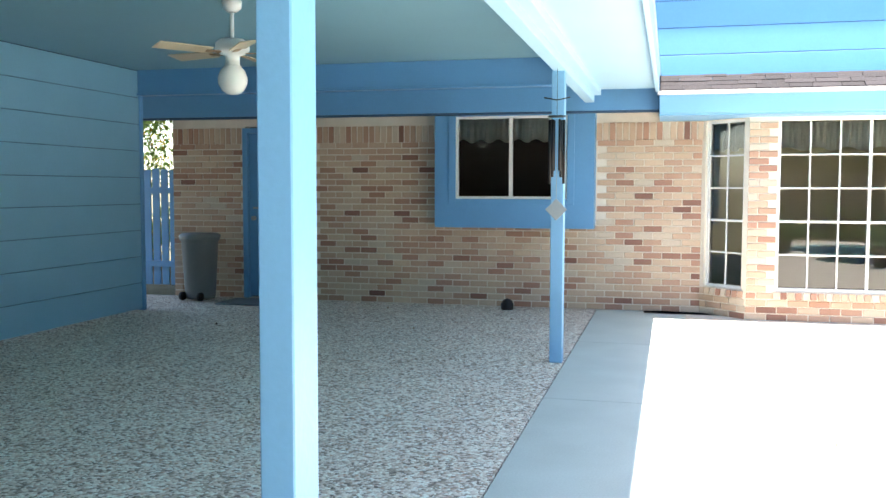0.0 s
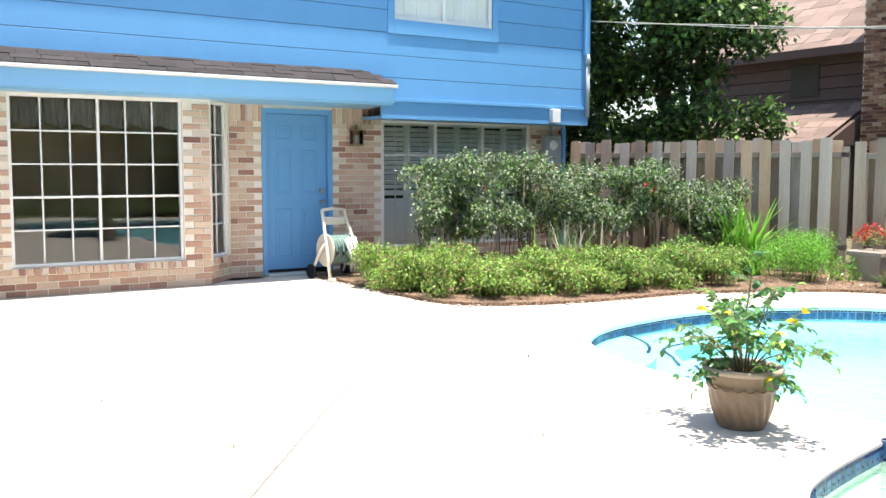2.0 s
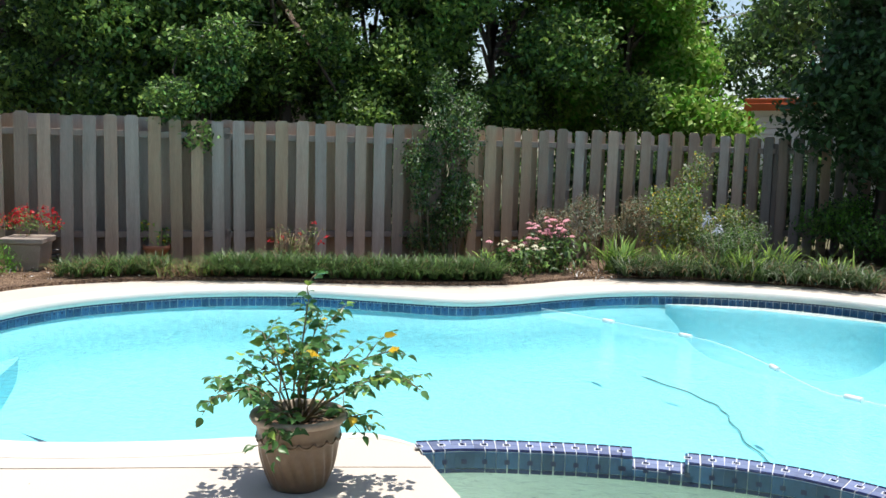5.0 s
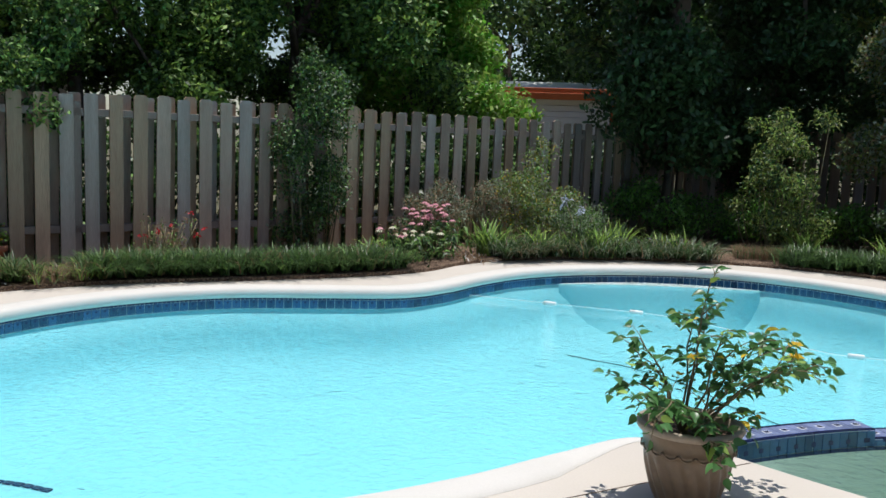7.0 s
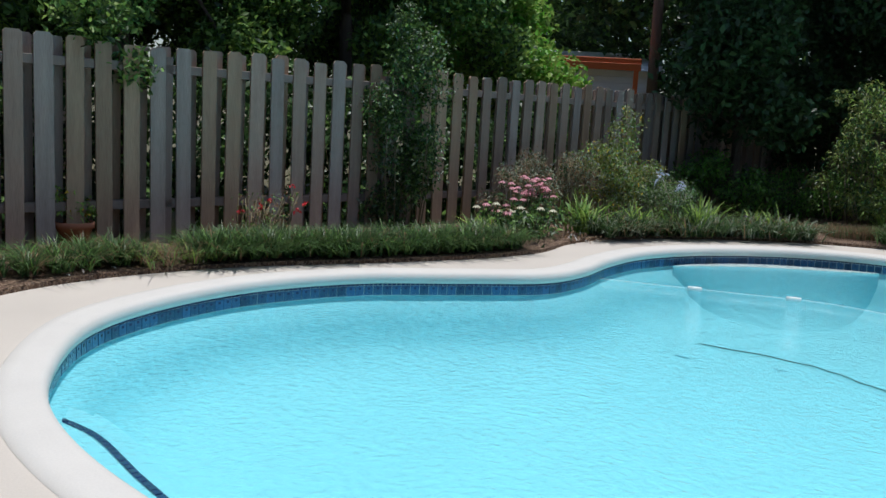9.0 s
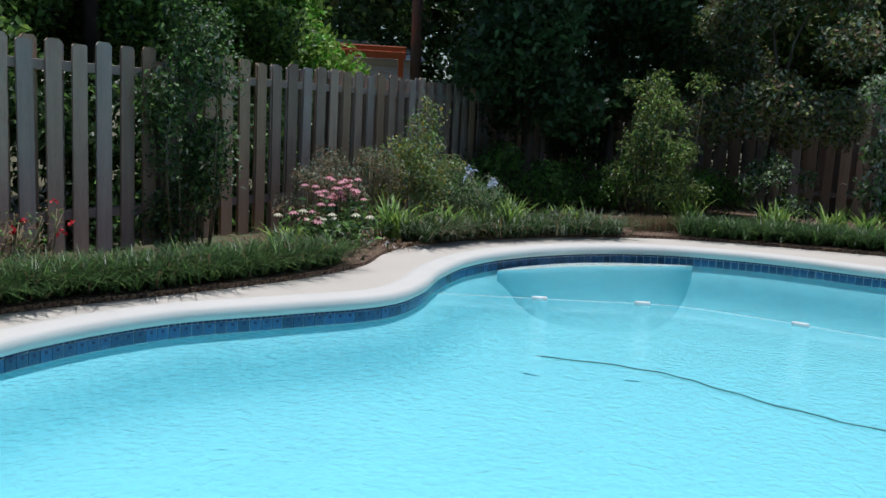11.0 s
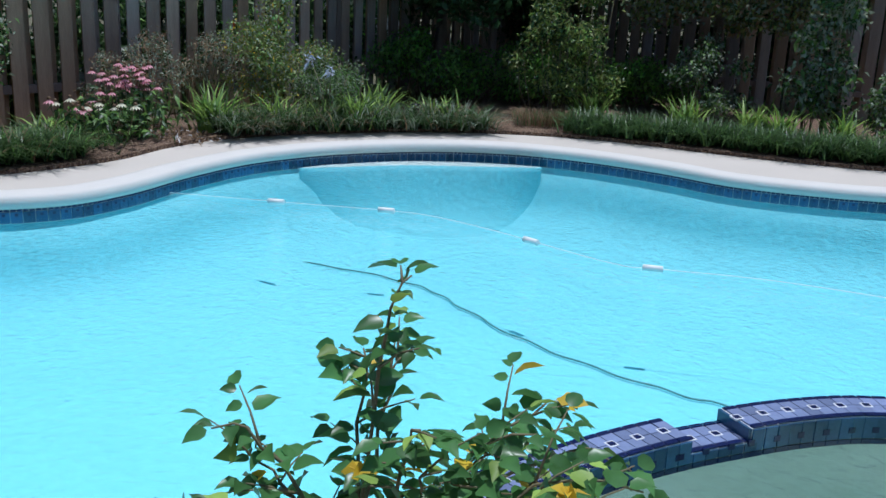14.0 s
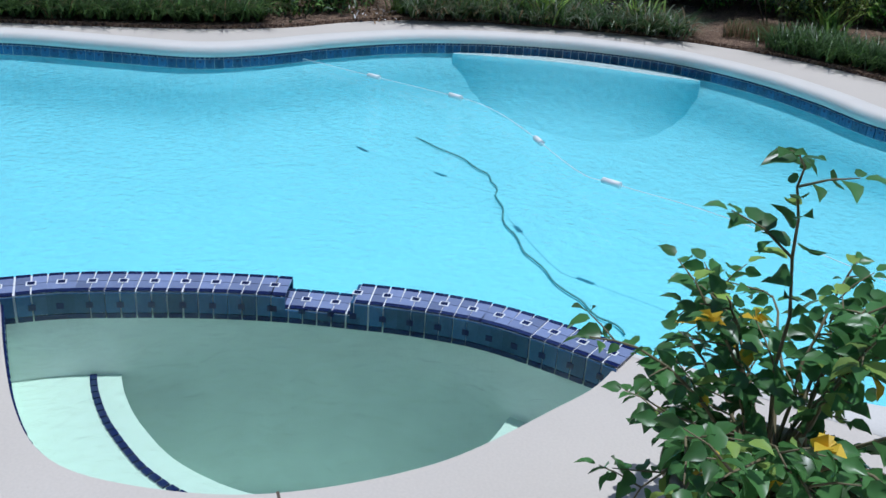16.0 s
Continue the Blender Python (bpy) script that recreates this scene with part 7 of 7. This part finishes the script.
for k in range(5):
    a = radians(72 * k + 20)
    m = Matrix.Rotation(a, 4, "Z") @ Matrix.Translation((0, 0, -0.275)) @ Matrix.Rotation(radians(11), 4, "X")
    bm = bmesh.new()
    box(bm, 0.17, -0.06, -0.004, 0.56, 0.06, 0.004, bevel=0.003)
    bmesh.ops.scale(bm, vec=(1, 1.15, 1), verts=[v for v in bm.verts if v.co.x > 0.4])
    ob = part("blade", bm, M_fanblade, fan)
    ob.matrix_basis = m
    bm = bmesh.new()
    box(bm, 0.08, -0.02, -0.008, 0.2, 0.02, -0.002)
    ob = part("blade_arm", bm, M_brass, fan)
    ob.matrix_basis = m
bm = bmesh.new()
lathe(bm, [(0.055, -0.37), (0.085, -0.40), (0.102, -0.45), (0.10, -0.49), (0.075, -0.54), (0.04, -0.563), (0.001, -0.568)], 28)
part("globe", bm, M_globe, fan)

# wheeled bin
bn = empty("wheeled_bin", Matrix.Translation((-5.78, 9.2, 0)) @ Matrix.Rotation(radians(-8), 4, "Z") @ Matrix.Scale(0.88, 4), label="round grey plastic bin with wheels beside the patio door", category="bin")
bm = bmesh.new()
lathe(bm, [(0.001, 0.02), (0.20, 0.02), (0.21, 0.06), (0.255, 0.82), (0.275, 0.84), (0.275, 0.88), (0.25, 0.885), (0.001, 0.9)], 28)
part("bin_body", bm, M_bin, bn)
bm = bmesh.new()
lathe(bm, [(0.285, 0.875), (0.285, 0.905), (0.25, 0.93), (0.001, 0.945)], 28)
part("bin_lid", bm, M_bin, bn)
for sx in (-0.17, 0.13):
    bm = bmesh.new()
    cyl(bm, (sx, -0.21, 0.06), (sx + 0.04, -0.21, 0.06), 0.06, n=14)
    part("wheel", bm, M_black, bn)

# gate seen at the end of the garage wall
gt = empty("side_gate", Matrix.Translation((-6.25, 10.2, 0)) @ Matrix.Rotation(radians(180), 4, "Z"), label="tall dark blue board gate with gaps, beside the patio", category="gate")
for k in range(10):
    bm = bmesh.new()
    box(bm, 0.02 + 0.13 * k, 0, 0.05, 0.125 + 0.13 * k, 0.02, 1.62 + 0.01 * (k % 3), bevel=0.003)
    part("board", bm, M_blue, gt)
bm = bmesh.new()
box(bm, 0, 0.02, 0.3, 1.35, 0.06, 0.38)
box(bm, 0, 0.02, 1.3, 1.35, 0.06, 1.38)
part("rail", bm, M_blue, gt)
c = [(rr.uniform(-0.8, 0.8), rr.uniform(-0.5, 0.5), rr.uniform(0.5, 3.3)) for _ in range(20)]
bush("side_yard_shrub", "sunlit yellow-green shrub beyond the gate", (-8.2, 12.4, 0.0), c, [0.4] * 20, 5000, 0.09, [M_leaf_lime, M_leaf, M_leaf_yellow], [0.5, 0.35, 0.15], 400)

# wind chime and diamond plaque on the post
wc = empty("wind_chime", Matrix.Translation((-0.99, 6.02, 2.3)), label="dark metal wind chime hanging beside the patio post", category="wind chime")
bm = bmesh.new()
cyl(bm, (0, 0, 0), (0, 0, -0.36), 0.002, n=4)
cyl(bm, (0, 0, -0.36), (0, 0, -0.37), 0.07, n=16)
tube(bm, [(-0.1, 0, -0.22), (0.0, 0, -0.24), (0.1, 0, -0.22)], 0.005, 5)
part("hanger", bm, M_black, wc)
for k in range(6):
    a = 2 * math.pi * k / 6
    bm = bmesh.new()
    cyl(bm, (0.055 * math.cos(a), 0.055 * math.sin(a), -0.39), (0.055 * math.cos(a), 0.055 * math.sin(a), -0.88 + 0.05 * (k % 3)), 0.011, n=8)
    part("chime_tube", bm, M_black, wc)
bm = bmesh.new()
cyl(bm, (0, 0, -0.37), (0, 0, -1.0), 0.002, n=4)
box(bm, -0.06, -0.006, -0.06, 0.06, 0.006, 0.06, Matrix.Translation((0, 0, -1.08)) @ Matrix.Rotation(radians(45), 4, "Y"), bevel=0.003)
part("sail", bm, M_meter, wc, "grey diamond wind catcher")

# small things on the floors
bm = bmesh.new()
lathe(bm, [(0.001, 0.13), (0.05, 0.11), (0.075, 0.06), (0.07, 0.0)], 9, (-1.92, 9.2, 0))
ob = tagged(part("stone", bm, M_black), label="small dark stone lying by the brick wall", category="stone")
q = np.zeros((60, 3))
q[:, 0] = rng.uniform(-5.5, -1.0, 60)
q[:, 1] = rng.uniform(3.0, 9.3, 60)
q[:, 2] = 0.003
tagged(new("fallen_leaves", leaf_mesh("fallen_leaves", q, 0.035, [M_dry], rng, up=6, droop=0.0)), label="a few dry leaves on the patio floor", category="leaves", kind="stuff")
q = np.zeros((26, 3))
q[:, 0] = rng.uniform(0.6, 4.0, 26)
q[:, 1] = rng.uniform(1.5, 8.0, 26)
q[:, 2] = 0.004
tagged(new("fallen_leaves", leaf_mesh("fallen_leaves", q, 0.04, [M_dry, M_leaf], rng, up=6, droop=0.0, share=[0.6, 0.4])), label="a few curled leaves on the pale deck", category="leaves", kind="stuff")
bm = bmesh.new()
box(bm, -5.35, 8.75, 0.0, -4.4, 9.3, 0.018, bevel=0.005)
tagged(part("door_mat", bm, M_bin), label="thin dark mat in front of the patio door", category="door mat")

# float line across the pool
fl = empty("float_line", label="thin white safety line with small floats lying on the water", category="safety rope")
pts = spline([(8.6, -0.3, -0.128), (7.84, -0.89, -0.128), (7.23, -1.37, -0.128), (6.88, -1.51, -0.128), (6.38, -1.57, -0.128), (5.5, -1.61, -0.128), (5.24, -1.77, -0.128), (4.48, -2.25, -0.128), (2.46, -3.0, -0.128)], 7, False)
bm = bmesh.new()
tube(bm, pts, 0.0025, 5)
part("line", bm, M_foam, fl)
for k, s in enumerate((6, 13, 30, 41)):
    bm = bmesh.new()
    d = (pts[s + 1] - pts[s]).normalized()
    cyl(bm, pts[s] - d * 0.06, pts[s] + d * 0.06, 0.02, n=10)
    part("float", bm, M_foam, fl)
# hose of the pool cleaner on the floor
bm = bmesh.new()
pts = spline([(8.6, -0.98, -0.725), (8.33, -1.18, -0.735), (7.74, -1.47, -0.735), (7.2, -1.6, -0.735), (6.8, -1.55, -0.735), (6.16, -1.43, -0.735), (5.53, -1.42, -0.735), (4.96, -1.5, -0.735), (4.6, -1.6, -0.735)], 10, False)
tube(bm, [p + Vector((0.012 * math.sin(i * 1.1), 0.015 * math.sin(i * 0.8), 0)) for i, p in enumerate(pts)], 0.006, 6)
tagged(part("cleaner_hose", bm, M_hose), label="dark hose of the pool cleaner lying on the pool floor", category="hose")

# ---------- bricks, last: the nearest as pieces, the rest joined ----------
def brick_mesh(w, h, t=0.018):
    bm = bmesh.new()
    box(bm, -w / 2, -0.010, -h / 2, w / 2, t - 0.010, h / 2, bevel=0.003)
    me = bpy.data.meshes.new("brick")
    bm.to_mesh(me)
    bm.free()
    me.materials.append(M_brick_one)
    return me


DIM = {"brick": (0.197, 0.0605), "soldier": (0.060, 0.195), "rowlock": (0.060, 0.072)}
shared = {k: brick_mesh(*v) for k, v in DIM.items()}
order = sorted(range(len(BRICKS)), key=lambda i: (BRICKS[i][0].translation.x - 1.9) ** 2 + (BRICKS[i][0].translation.z - 1.0) ** 2 * 2)
near = set(order[:300])
V, F = [], []
tpl = {}
for k, me in shared.items():
    tpl[k] = (np.array([v.co[:] for v in me.vertices]), [tuple(p.vertices) for p in me.polygons])
for i, (m, kind) in enumerate(BRICKS):
    jit = Matrix.Translation((0, R.uniform(-0.003, 0.002), R.uniform(-0.0015, 0.0015)))
    if i in near:
        piece(kind if kind != "rowlock" else "sill_brick", shared[kind], wall_north, m @ jit)
    else:
        co, fs = tpl[kind]
        M4 = np.array(m @ jit)
        base = sum(len(a) for a in V)
        V.append(co @ M4[:3, :3].T + M4[:3, 3])
        F += [tuple(j + base for j in f) for f in fs]
me = bpy.data.meshes.new("brickwork")
me.from_pydata(np.concatenate(V).tolist(), [], F)
me.materials.append(M_brick)
ob = new("brickwork", me)
ob.parent = wall_north
tagged(ob, kind="stuff")
